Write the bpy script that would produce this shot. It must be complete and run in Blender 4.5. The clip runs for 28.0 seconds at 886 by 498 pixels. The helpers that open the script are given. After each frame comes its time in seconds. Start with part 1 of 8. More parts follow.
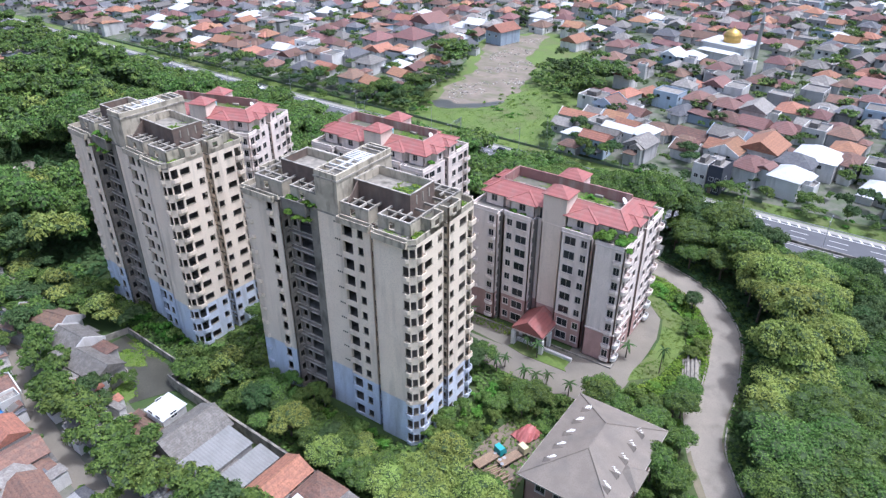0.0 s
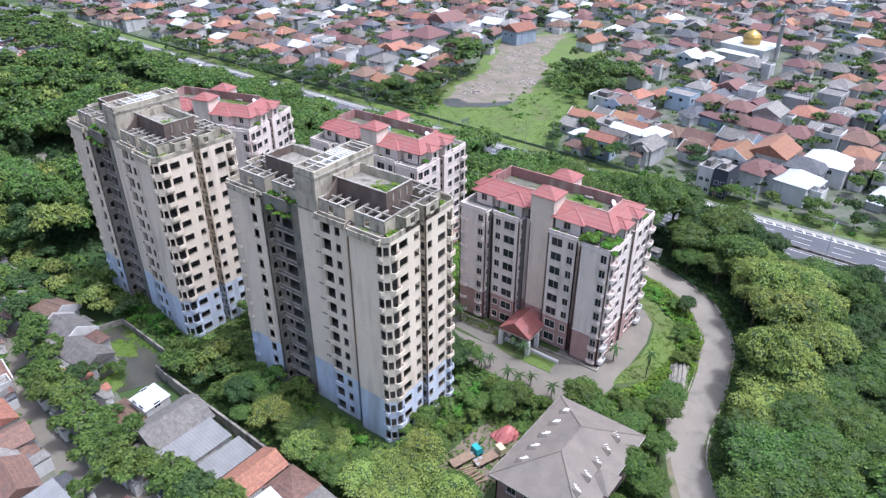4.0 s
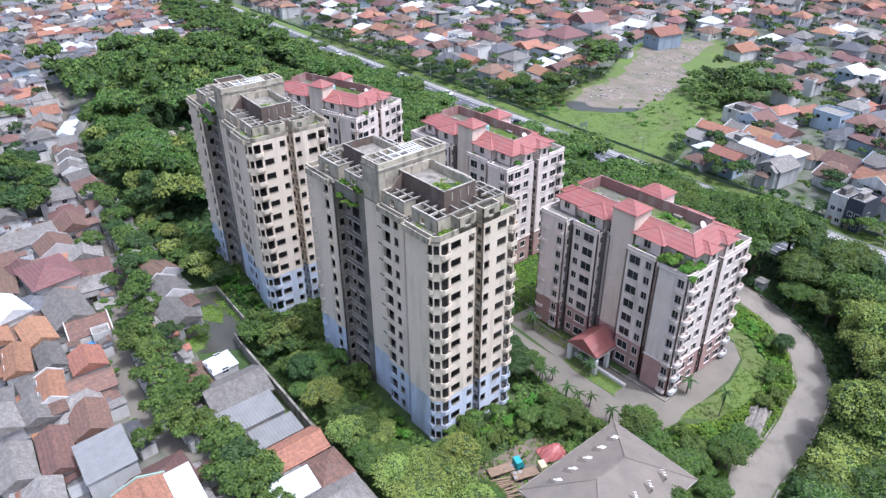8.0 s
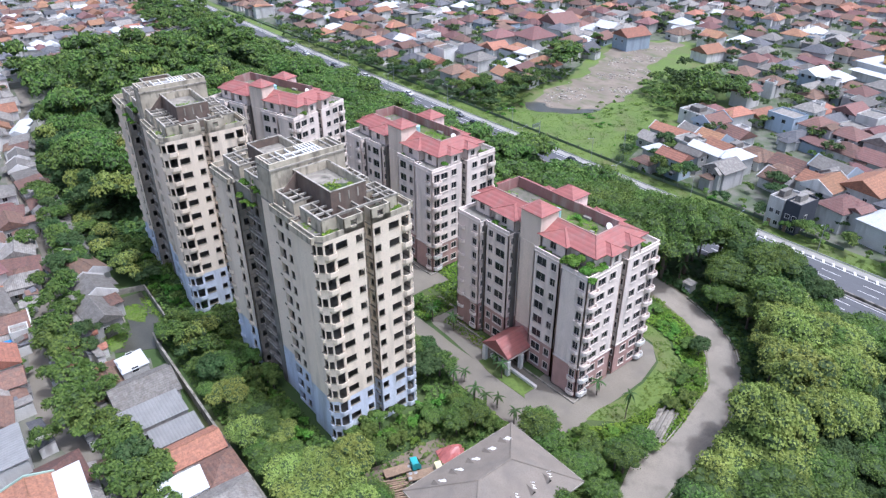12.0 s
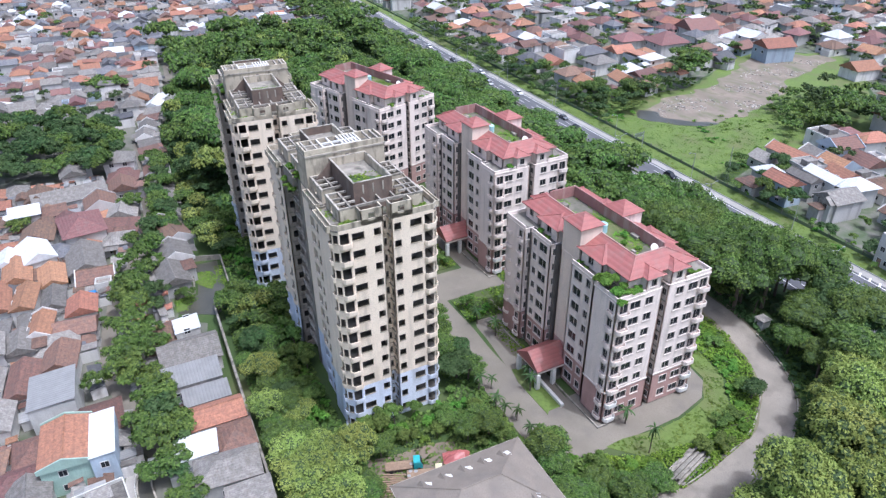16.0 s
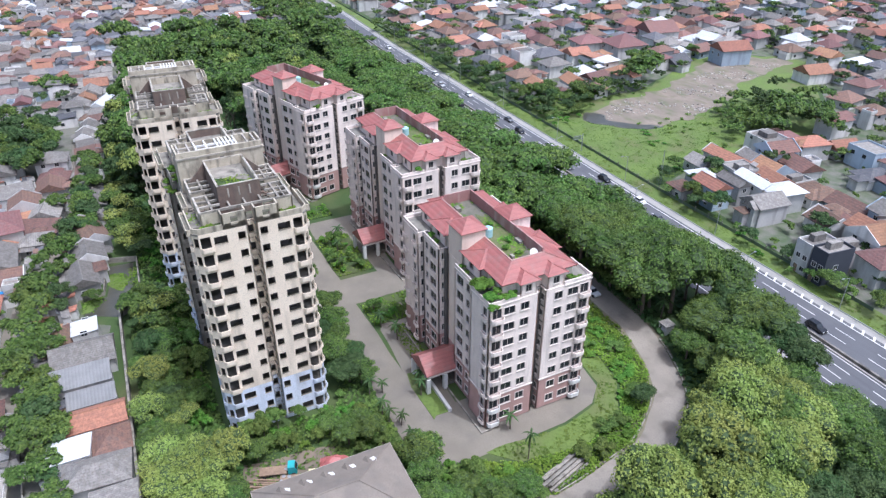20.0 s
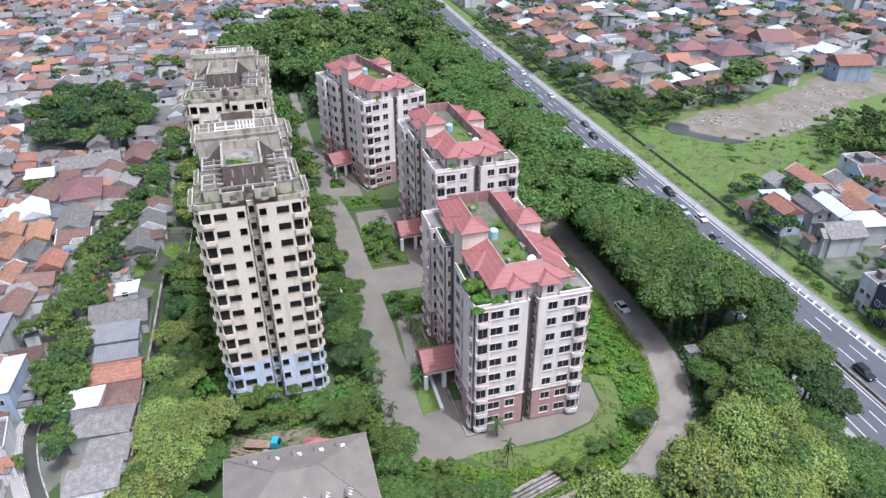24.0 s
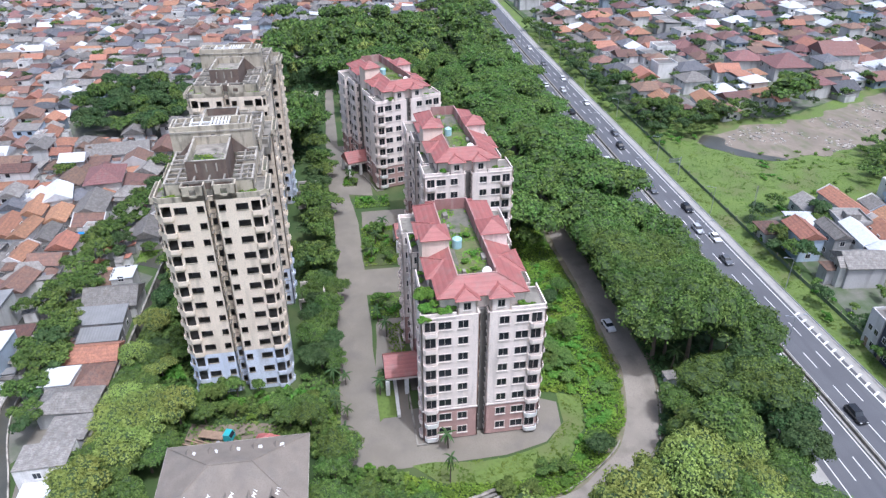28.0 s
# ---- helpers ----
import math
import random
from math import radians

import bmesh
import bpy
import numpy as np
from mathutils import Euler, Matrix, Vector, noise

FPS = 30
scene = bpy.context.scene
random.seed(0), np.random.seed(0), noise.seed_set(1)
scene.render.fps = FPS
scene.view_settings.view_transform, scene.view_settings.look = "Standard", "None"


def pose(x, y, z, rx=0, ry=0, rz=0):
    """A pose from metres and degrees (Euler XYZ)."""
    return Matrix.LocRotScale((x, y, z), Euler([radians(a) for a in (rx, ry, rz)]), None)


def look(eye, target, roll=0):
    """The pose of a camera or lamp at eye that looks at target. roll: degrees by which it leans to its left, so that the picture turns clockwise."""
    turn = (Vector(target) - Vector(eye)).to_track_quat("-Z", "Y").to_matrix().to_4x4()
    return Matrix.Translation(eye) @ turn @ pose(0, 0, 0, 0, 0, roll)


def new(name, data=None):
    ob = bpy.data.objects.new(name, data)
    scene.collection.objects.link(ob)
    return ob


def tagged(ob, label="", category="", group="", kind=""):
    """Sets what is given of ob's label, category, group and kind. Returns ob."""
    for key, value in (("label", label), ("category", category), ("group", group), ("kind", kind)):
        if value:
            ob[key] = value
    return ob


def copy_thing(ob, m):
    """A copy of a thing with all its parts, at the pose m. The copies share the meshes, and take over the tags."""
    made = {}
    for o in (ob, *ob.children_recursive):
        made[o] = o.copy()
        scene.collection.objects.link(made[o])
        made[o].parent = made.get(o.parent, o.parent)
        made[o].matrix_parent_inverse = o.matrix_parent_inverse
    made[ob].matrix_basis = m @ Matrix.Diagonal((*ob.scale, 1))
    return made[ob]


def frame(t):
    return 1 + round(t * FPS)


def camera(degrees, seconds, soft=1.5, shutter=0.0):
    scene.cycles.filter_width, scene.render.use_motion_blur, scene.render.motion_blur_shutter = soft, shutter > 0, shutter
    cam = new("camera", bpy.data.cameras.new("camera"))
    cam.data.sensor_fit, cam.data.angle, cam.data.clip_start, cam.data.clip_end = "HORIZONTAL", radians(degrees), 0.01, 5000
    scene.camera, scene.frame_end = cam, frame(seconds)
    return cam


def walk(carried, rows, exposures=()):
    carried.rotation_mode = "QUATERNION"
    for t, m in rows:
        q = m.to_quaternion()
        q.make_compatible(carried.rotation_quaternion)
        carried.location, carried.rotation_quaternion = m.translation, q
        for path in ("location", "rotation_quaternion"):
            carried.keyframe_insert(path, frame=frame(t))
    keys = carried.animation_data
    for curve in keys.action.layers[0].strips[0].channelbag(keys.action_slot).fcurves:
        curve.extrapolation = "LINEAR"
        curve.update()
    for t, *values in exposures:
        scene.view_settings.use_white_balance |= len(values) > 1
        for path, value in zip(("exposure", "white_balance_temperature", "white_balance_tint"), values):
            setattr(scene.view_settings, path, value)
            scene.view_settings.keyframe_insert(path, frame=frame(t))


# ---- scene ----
cam = camera(65.2, 28.0, soft=1.35)
METRES, EYE, TILT, LEAN, TURN = 116.3, 91.7, 0.0, 0.0, 35.4
ROWS = [
    (0.0, 0.0, 0.0, 0.0, 0.04, -30.13, -0.07),
    (0.5, 0.0079, -0.0001, 0.0, 0.03, -30.13, -0.08),
    (1.0, 0.0155, 0.0001, -0.0, 0.04, -30.14, -0.09),
    (1.5, 0.0237, 0.0003, -0.0001, 0.04, -30.14, -0.1),
    (2.0, 0.0323, 0.0005, -0.0002, 0.04, -30.14, -0.11),
    (2.5, 0.0416, 0.0008, -0.0003, 0.04, -30.15, -0.12),
    (4.5, 0.077, 0.0025, -0.0, 5.84, -30.29, 0.09),
    (5.0, 0.0888, 0.006, -0.0008, 11.09, -30.35, 0.32),
    (5.5, 0.0999, 0.0102, -0.0016, 13.2, -30.37, 0.38),
    (6.0, 0.1124, 0.0147, -0.0015, 14.04, -30.38, 0.39),
    (6.5, 0.1248, 0.0186, -0.0017, 14.43, -30.38, 0.39),
    (7.0, 0.1403, 0.023, -0.0019, 14.86, -30.39, 0.38),
    (7.5, 0.1563, 0.0276, -0.0019, 15.22, -30.39, 0.36),
    (8.0, 0.1739, 0.0326, -0.0018, 15.43, -30.4, 0.34),
    (8.5, 0.1922, 0.0378, -0.0021, 15.49, -30.4, 0.31),
    (9.0, 0.2094, 0.0426, -0.0018, 15.5, -30.4, 0.27),
    (9.5, 0.2279, 0.048, -0.0015, 15.5, -30.39, 0.24),
    (10.0, 0.2452, 0.053, -0.0013, 15.49, -30.39, 0.22),
    (10.5, 0.2638, 0.0583, -0.0015, 15.47, -30.38, 0.18),
    (11.0, 0.2812, 0.0634, -0.0016, 15.44, -30.38, 0.16),
    (11.5, 0.2998, 0.0687, -0.002, 15.41, -30.37, 0.14),
    (13.5, 0.3702, 0.0907, -0.0026, 20.83, -30.46, 0.24),
    (14.0, 0.3873, 0.0994, -0.0038, 24.11, -30.48, 0.33),
    (14.5, 0.4044, 0.1094, -0.0048, 26.79, -30.52, 0.43),
    (15.0, 0.4233, 0.1216, -0.0049, 28.03, -30.53, 0.42),
    (15.5, 0.4427, 0.1337, -0.0044, 28.43, -30.54, 0.4),
    (16.0, 0.4609, 0.1447, -0.0037, 28.62, -30.55, 0.38),
    (16.5, 0.4804, 0.1568, -0.0031, 28.72, -30.56, 0.34),
    (17.0, 0.4984, 0.168, -0.0028, 28.74, -30.56, 0.3),
    (17.5, 0.5176, 0.1801, -0.0025, 28.75, -30.55, 0.27),
    (18.0, 0.5354, 0.191, -0.0024, 28.75, -30.54, 0.23),
    (18.5, 0.555, 0.2022, -0.002, 28.74, -30.53, 0.2),
    (19.0, 0.5732, 0.2128, -0.002, 28.72, -30.52, 0.17),
    (19.5, 0.5926, 0.2244, -0.0024, 28.7, -30.51, 0.13),
    (20.0, 0.6121, 0.2362, -0.0029, 28.66, -30.51, 0.11),
    (20.5, 0.6301, 0.247, -0.0038, 28.63, -30.5, 0.09),
    (22.5, 0.7014, 0.2926, -0.0062, 32.68, -30.52, 0.06),
    (23.0, 0.7191, 0.3064, -0.0062, 35.12, -30.57, 0.13),
    (23.5, 0.7358, 0.321, -0.0061, 37.28, -30.6, 0.17),
    (24.0, 0.7508, 0.3353, -0.0059, 39.58, -30.65, 0.25),
    (24.5, 0.7667, 0.3513, -0.0058, 42.22, -30.67, 0.31),
    (25.0, 0.781, 0.3675, -0.006, 44.01, -30.69, 0.38),
    (25.5, 0.7958, 0.3849, -0.006, 45.17, -30.69, 0.39),
    (26.0, 0.8093, 0.401, -0.0059, 45.75, -30.69, 0.38),
    (26.5, 0.8239, 0.4181, -0.0064, 46.01, -30.68, 0.36),
    (27.0, 0.8382, 0.4348, -0.0067, 46.23, -30.67, 0.32),
    (27.5, 0.8499, 0.4487, -0.0054, 46.3, -30.67, 0.27),
    (28.0, 0.8577, 0.4583, -0.0042, 46.32, -30.64, 0.21),
]
walk(cam, [(t, pose(0, 0, EYE, TILT, LEAN, TURN) @ pose(METRES * x, METRES * y, METRES * z, 90 + pitch, roll, yaw)) for t, x, y, z, yaw, pitch, roll in ROWS], [(0.0, 0.6, 5260, 14.0), (28.0, 0.46, 5300, 13.0)])

# world, sun
SUN_EL, SUN_AZ = 70.0, 30.0
wd = bpy.data.worlds.new("sky")
scene.world = wd
wd.use_nodes = True
wn = wd.node_tree.nodes
sky = wn.new("ShaderNodeTexSky")
sky.sky_type = "NISHITA"
sky.sun_disc = False
sky.sun_elevation = radians(SUN_EL)
sky.sun_rotation = radians(90.0 - SUN_AZ)
sky.air_density, sky.dust_density, sky.ozone_density = 1.4, 8.0, 1.0
wn["Background"].inputs["Strength"].default_value = 0.15
wd.node_tree.links.new(sky.outputs[0], wn["Background"].inputs["Color"])
sun = new("sun", bpy.data.lights.new("sun", "SUN"))
sun.data.energy, sun.data.angle, sun.data.color = 2.0, radians(0.8), (1.0, 0.98, 0.95)
sd = Vector((math.cos(radians(SUN_EL)) * math.cos(radians(SUN_AZ)), math.cos(radians(SUN_EL)) * math.sin(radians(SUN_AZ)), math.sin(radians(SUN_EL))))
sun.matrix_world = look(sd * 300, (0, 0, 0))


# ---- materials ----
def surf(name, c1, c2, scale=0.6, rough=0.85, bump=0.15, fine=6.0, stain=None, stain_amt=0.0, stain_scale=(0.5, 0.5, 0.08), vary=0.0, metal=0.0, hue=0.0, grit=0.72):
    """Two base colours mixed by broad noise, fine grain, optional stains stretched along z, random shade per object."""
    m = bpy.data.materials.new(name)
    m.use_nodes = True
    t = m.node_tree
    n, l = t.nodes, t.links
    b = n["Principled BSDF"]
    geo = n.new("ShaderNodeNewGeometry")

    def noise_at(sc, detail=3.0, vec=None):
        q = n.new("ShaderNodeTexNoise")
        q.inputs["Scale"].default_value, q.inputs["Detail"].default_value = sc, detail
        l.new(vec or geo.outputs["Position"], q.inputs["Vector"])
        return q.outputs["Fac"]

    def ramp(fac, lo, hi):
        r = n.new("ShaderNodeMapRange")
        r.inputs["From Min"].default_value, r.inputs["From Max"].default_value = lo, hi
        l.new(fac, r.inputs["Value"])
        return r.outputs["Result"]

    def mix(fac, a, c, mode="MIX"):
        x = n.new("ShaderNodeMix")
        x.data_type, x.blend_type = "RGBA", mode
        for sock, val in ((x.inputs["Factor"], fac), (x.inputs["A"], a), (x.inputs["B"], c)):
            if isinstance(val, (int, float)):
                sock.default_value = val
            elif isinstance(val, tuple):
                sock.default_value = (*val, 1.0)
            else:
                l.new(val, sock)
        return x.outputs["Result"]

    col = mix(ramp(noise_at(scale), 0.35, 0.65), c1, c2)
    grain = noise_at(fine, 4.0)
    dark = tuple(v * grit for v in c1)
    col = mix(ramp(grain, 0.45, 0.8), col, dark)
    if stain:
        mp = n.new("ShaderNodeMapping")
        mp.inputs["Scale"].default_value = stain_scale
        l.new(geo.outputs["Position"], mp.inputs["Vector"])
        f = ramp(noise_at(1.0, 5.0, mp.outputs[0]), 0.5, 0.72)
        mul = n.new("ShaderNodeMath")
        mul.operation = "MULTIPLY"
        mul.inputs[1].default_value = stain_amt
        l.new(f, mul.inputs[0])
        col = mix(mul.outputs[0], col, stain)
    if vary or hue:
        info = n.new("ShaderNodeObjectInfo")
        hs = n.new("ShaderNodeHueSaturation")
        v = n.new("ShaderNodeMapRange")
        v.inputs["To Min"].default_value, v.inputs["To Max"].default_value = 1 - vary, 1 + vary
        su = n.new("ShaderNodeMath")
        su.operation = "ADD"
        l.new(info.outputs["Random"], su.inputs[0])
        l.new(geo.outputs["Random Per Island"], su.inputs[1])
        fs = n.new("ShaderNodeMath")
        fs.operation = "FRACT"
        l.new(su.outputs[0], fs.inputs[0])
        l.new(fs.outputs[0], v.inputs["Value"])
        l.new(v.outputs[0], hs.inputs["Value"])
        if hue:
            w = n.new("ShaderNodeMath")
            w.operation = "MULTIPLY"
            w.inputs[1].default_value = 7.31
            l.new(fs.outputs[0], w.inputs[0])
            fr = n.new("ShaderNodeMath")
            fr.operation = "FRACT"
            l.new(w.outputs[0], fr.inputs[0])
            hv = n.new("ShaderNodeMapRange")
            hv.inputs["To Min"].default_value, hv.inputs["To Max"].default_value = 0.5 - hue, 0.5 + hue
            l.new(fr.outputs[0], hv.inputs["Value"])
            l.new(hv.outputs[0], hs.inputs["Hue"])
        l.new(col, hs.inputs["Color"])
        col = hs.outputs["Color"]
    l.new(col, b.inputs["Base Color"])
    b.inputs["Roughness"].default_value, b.inputs["Metallic"].default_value = rough, metal
    if bump:
        bp = n.new("ShaderNodeBump")
        bp.inputs["Strength"].default_value, bp.inputs["Distance"].default_value = bump, 0.05
        l.new(grain, bp.inputs["Height"])
        l.new(bp.outputs[0], b.inputs["Normal"])
    return m


def tiled(name, c1, c2, pitch=0.35, along="y", **kw):
    """surf with rows of tiles or corrugation as relief, the troughs darkened in the colour too."""
    m = surf(name, c1, c2, **kw)
    n, l = m.node_tree.nodes, m.node_tree.links
    co = n.new("ShaderNodeTexCoord")
    w = n.new("ShaderNodeTexWave")
    w.bands_direction = along.upper()
    w.inputs["Scale"].default_value = 0.314 / pitch
    w.inputs["Distortion"].default_value = 0.4
    l.new(co.outputs["Object"], w.inputs["Vector"])
    old_c = [k for k in l if k.to_socket == n["Principled BSDF"].inputs["Base Color"]][0].from_socket
    rg = n.new("ShaderNodeMapRange")
    rg.inputs["From Min"].default_value, rg.inputs["From Max"].default_value = 0.0, 0.3
    rg.inputs["To Min"].default_value, rg.inputs["To Max"].default_value = 0.88, 1.0
    l.new(w.outputs["Fac"], rg.inputs["Value"])
    mx = n.new("ShaderNodeMix")
    mx.data_type, mx.blend_type = "RGBA", "MULTIPLY"
    mx.inputs["Factor"].default_value = 1.0
    l.new(old_c, mx.inputs["A"])
    l.new(rg.outputs[0], mx.inputs["B"])
    l.new(mx.outputs["Result"], n["Principled BSDF"].inputs["Base Color"])
    bp = n.new("ShaderNodeBump")
    bp.inputs["Strength"].default_value, bp.inputs["Distance"].default_value = 0.5, 0.06
    l.new(w.outputs["Fac"], bp.inputs["Height"])
    old = [k for k in l if k.to_socket == n["Principled BSDF"].inputs["Normal"]]
    if old:
        l.new(old[0].from_socket, bp.inputs["Normal"])
    l.new(bp.outputs[0], n["Principled BSDF"].inputs["Normal"])
    return m


def leafy(name, c1, c2, vary=0.26, through_amt=0.28):
    m = bpy.data.materials.new(name)
    m.use_nodes = True
    n, l = m.node_tree.nodes, m.node_tree.links
    b = n["Principled BSDF"]
    geo, info = n.new("ShaderNodeNewGeometry"), n.new("ShaderNodeObjectInfo")
    x = n.new("ShaderNodeMix")
    x.data_type = "RGBA"
    x.inputs["A"].default_value, x.inputs["B"].default_value = (*c1, 1), (*c2, 1)
    l.new(geo.outputs["Random Per Island"], x.inputs["Factor"])
    hs = n.new("ShaderNodeHueSaturation")
    for seed_z, key, lo, hi in ((0.0, "Value", 1 - vary, 1 + vary), (40.0, "Hue", 0.475, 0.523)):
        mp = n.new("ShaderNodeMapping")
        mp.inputs["Location"].default_value = (seed_z, seed_z * 2, 0)
        l.new(geo.outputs["Position"], mp.inputs["Vector"])
        nz = n.new("ShaderNodeTexNoise")
        nz.inputs["Scale"].default_value, nz.inputs["Detail"].default_value = 0.11, 2.0
        l.new(mp.outputs[0], nz.inputs["Vector"])
        ad = n.new("ShaderNodeMath")
        ad.operation = "MULTIPLY_ADD"
        ad.inputs[1].default_value = 0.3
        l.new(info.outputs["Random"], ad.inputs[0])
        l.new(nz.outputs["Fac"], ad.inputs[2])
        v = n.new("ShaderNodeMapRange")
        v.inputs["From Min"].default_value, v.inputs["From Max"].default_value = 0.4, 0.9
        v.inputs["To Min"].default_value, v.inputs["To Max"].default_value = lo, hi
        l.new(ad.outputs[0], v.inputs["Value"])
        l.new(v.outputs[0], hs.inputs[key])
    l.new(x.outputs["Result"], hs.inputs["Color"])
    l.new(hs.outputs[0], b.inputs["Base Color"])
    b.inputs["Roughness"].default_value = 0.6
    b.inputs["Specular IOR Level"].default_value = 0.15
    tr = n.new("ShaderNodeBsdfTranslucent")
    l.new(hs.outputs[0], tr.inputs["Color"])
    ms = n.new("ShaderNodeMixShader")
    ms.inputs[0].default_value = through_amt
    l.new(b.outputs[0], ms.inputs[1])
    l.new(tr.outputs[0], ms.inputs[2])
    l.new(ms.outputs[0], n["Material Output"].inputs["Surface"])
    return m


CREAM = surf("cream_paint", (0.84, 0.72, 0.575), (0.79, 0.665, 0.525), 0.25, stain=(0.34, 0.29, 0.22), stain_amt=0.45, stain_scale=(0.55, 0.55, 0.07))
OLDCREAM = surf("weathered_cream_render", (0.55, 0.485, 0.375), (0.39, 0.34, 0.26), 0.45, stain=(0.11, 0.10, 0.08), stain_amt=0.85, stain_scale=(0.9, 0.9, 0.3), bump=0.25)
PALEBLUE = surf("pale_blue_paint", (0.61, 0.65, 0.75), (0.67, 0.70, 0.77), 0.3, stain=(0.28, 0.28, 0.28), stain_amt=0.6)
RAWCON = surf("weathered_concrete", (0.25, 0.23, 0.195), (0.17, 0.157, 0.13), 0.5, stain=(0.06, 0.055, 0.045), stain_amt=0.9, stain_scale=(0.6, 0.6, 0.25), bump=0.3)
PALECON = surf("bleached_concrete", (0.44, 0.40, 0.34), (0.33, 0.30, 0.25), 0.5, stain=(0.07, 0.065, 0.05), stain_amt=0.95, stain_scale=(0.9, 0.9, 0.35), bump=0.25)
BROWNWALL = surf("brown_block_wall", (0.17, 0.12, 0.095), (0.12, 0.09, 0.075), 0.8, stain=(0.3, 0.27, 0.22), stain_amt=0.35, bump=0.3)
# room grey kept dark, so the shade behind openings sits in the colour
DARKROOM = surf("dark_room_tone", (0.17, 0.155, 0.14), (0.12, 0.11, 0.10), 0.5)
GRIMECON = surf("grimy_concrete", (0.32, 0.29, 0.245), (0.2, 0.18, 0.15), 0.7, stain=(0.07, 0.065, 0.05), stain_amt=0.95, stain_scale=(0.7, 0.7, 0.5), bump=0.3)
# grey-brown, darker than the cream and blue paint round it
GREYBROWN = surf("grey_brown_recess_wall", (0.36, 0.31, 0.26), (0.27, 0.235, 0.2), 0.4, stain=(0.09, 0.085, 0.075), stain_amt=0.7)
WHITEP = surf("white_paint", (0.86, 0.745, 0.675), (0.80, 0.69, 0.62), 0.3, stain=(0.33, 0.29, 0.26), stain_amt=0.5, stain_scale=(0.6, 0.6, 0.08))
BEIGEP = surf("beige_core_paint", (0.81, 0.68, 0.575), (0.75, 0.625, 0.52), 0.2, stain=(0.3, 0.25, 0.2), stain_amt=0.35)
PINKP = surf("dusky_pink_paint", (0.48, 0.30, 0.265), (0.41, 0.26, 0.23), 0.4, stain=(0.26, 0.16, 0.13), stain_amt=0.4)
REDTILE = tiled("red_roof_tile", (0.335, 0.114, 0.098), (0.275, 0.096, 0.084), 0.45, "z", rough=0.6, stain=(0.25, 0.15, 0.13), stain_amt=0.6, stain_scale=(0.5, 0.5, 0.5))
MAROON = surf("faded_red_wall", (0.36, 0.185, 0.17), (0.29, 0.145, 0.13), 0.5, stain=(0.5, 0.4, 0.36), stain_amt=0.75)
TRIM = surf("cream_window_trim", (0.76, 0.67, 0.61), (0.68, 0.595, 0.54), 0.8, rough=0.7, bump=0.05)
WHITE = surf("white_trim", (0.75, 0.73, 0.70), (0.66, 0.64, 0.6), 0.8, rough=0.6, bump=0.05)
GREYROOF = surf("grey_shingle", (0.215, 0.183, 0.15), (0.18, 0.152, 0.125), 0.4, fine=5, stain=(0.12, 0.11, 0.10), stain_amt=0.5, stain_scale=(0.3, 0.3, 0.3))
GLASS = surf("dark_window_glass", (0.02, 0.024, 0.028), (0.03, 0.034, 0.04), 1.0, rough=0.2, bump=0.0)
ASPHALT = surf("asphalt", (0.108, 0.108, 0.116), (0.09, 0.09, 0.098), 0.15, stain=(0.07, 0.07, 0.075), stain_amt=0.5, stain_scale=(0.05, 0.5, 1), fine=12)
SHOULDER = surf("concrete_shoulder", (0.36, 0.34, 0.31), (0.30, 0.285, 0.26), 0.3)
ROADCON = surf("worn_concrete_road", (0.28, 0.245, 0.2), (0.22, 0.193, 0.157), 0.12, stain=(0.14, 0.12, 0.095), stain_amt=0.75, stain_scale=(0.25, 0.25, 1), fine=4)
PAVE = surf("plaza_paving", (0.208, 0.184, 0.146), (0.166, 0.146, 0.115), 0.15, stain=(0.13, 0.115, 0.10), stain_amt=0.6, stain_scale=(0.2, 0.2, 1))
ALLEY = surf("dusty_alley_ground", (0.17, 0.16, 0.135), (0.11, 0.115, 0.085), 0.25, stain=(0.06, 0.09, 0.03), stain_amt=0.95, stain_scale=(0.16, 0.16, 1))
YARD = surf("yards_and_lanes", (0.15, 0.145, 0.12), (0.075, 0.1, 0.045), 0.3, stain=(0.05, 0.085, 0.025), stain_amt=0.95, stain_scale=(0.2, 0.2, 1))
GRASS = surf("rough_grass", (0.052, 0.088, 0.018), (0.034, 0.064, 0.014), 0.07, stain=(0.13, 0.12, 0.05), stain_amt=0.6, stain_scale=(0.06, 0.06, 1), bump=0.8, fine=2.5)
LAWN = surf("bright_grass", (0.122, 0.175, 0.032), (0.09, 0.138, 0.028), 0.1, stain=(0.13, 0.128, 0.05), stain_amt=0.85, stain_scale=(0.1, 0.1, 1), bump=0.8, fine=1.6, grit=0.6)
MUD = surf("bare_mud", (0.235, 0.192, 0.148), (0.16, 0.132, 0.10), 0.12, stain=(0.10, 0.115, 0.05), stain_amt=0.9, stain_scale=(0.11, 0.2, 1), bump=0.8, fine=0.8)
WATER = surf("dark_still_water", (0.06, 0.058, 0.045), (0.085, 0.08, 0.062), 0.2, rough=0.3, bump=0.03)
TILE_O = tiled("orange_clay_tile", (0.37, 0.178, 0.105), (0.25, 0.125, 0.08), 0.4, "z", stain=(0.22, 0.12, 0.08), stain_amt=0.6, stain_scale=(0.9, 0.9, 0.9), fine=3.4, grit=0.45, scale=1.4, vary=0.25, hue=0.012)
TILE_B = tiled("brown_clay_tile", (0.215, 0.12, 0.085), (0.14, 0.088, 0.07), 0.4, "z", stain=(0.12, 0.09, 0.075), stain_amt=0.6, stain_scale=(0.9, 0.9, 0.9), fine=3.4, grit=0.45, scale=1.4, vary=0.3, hue=0.015)
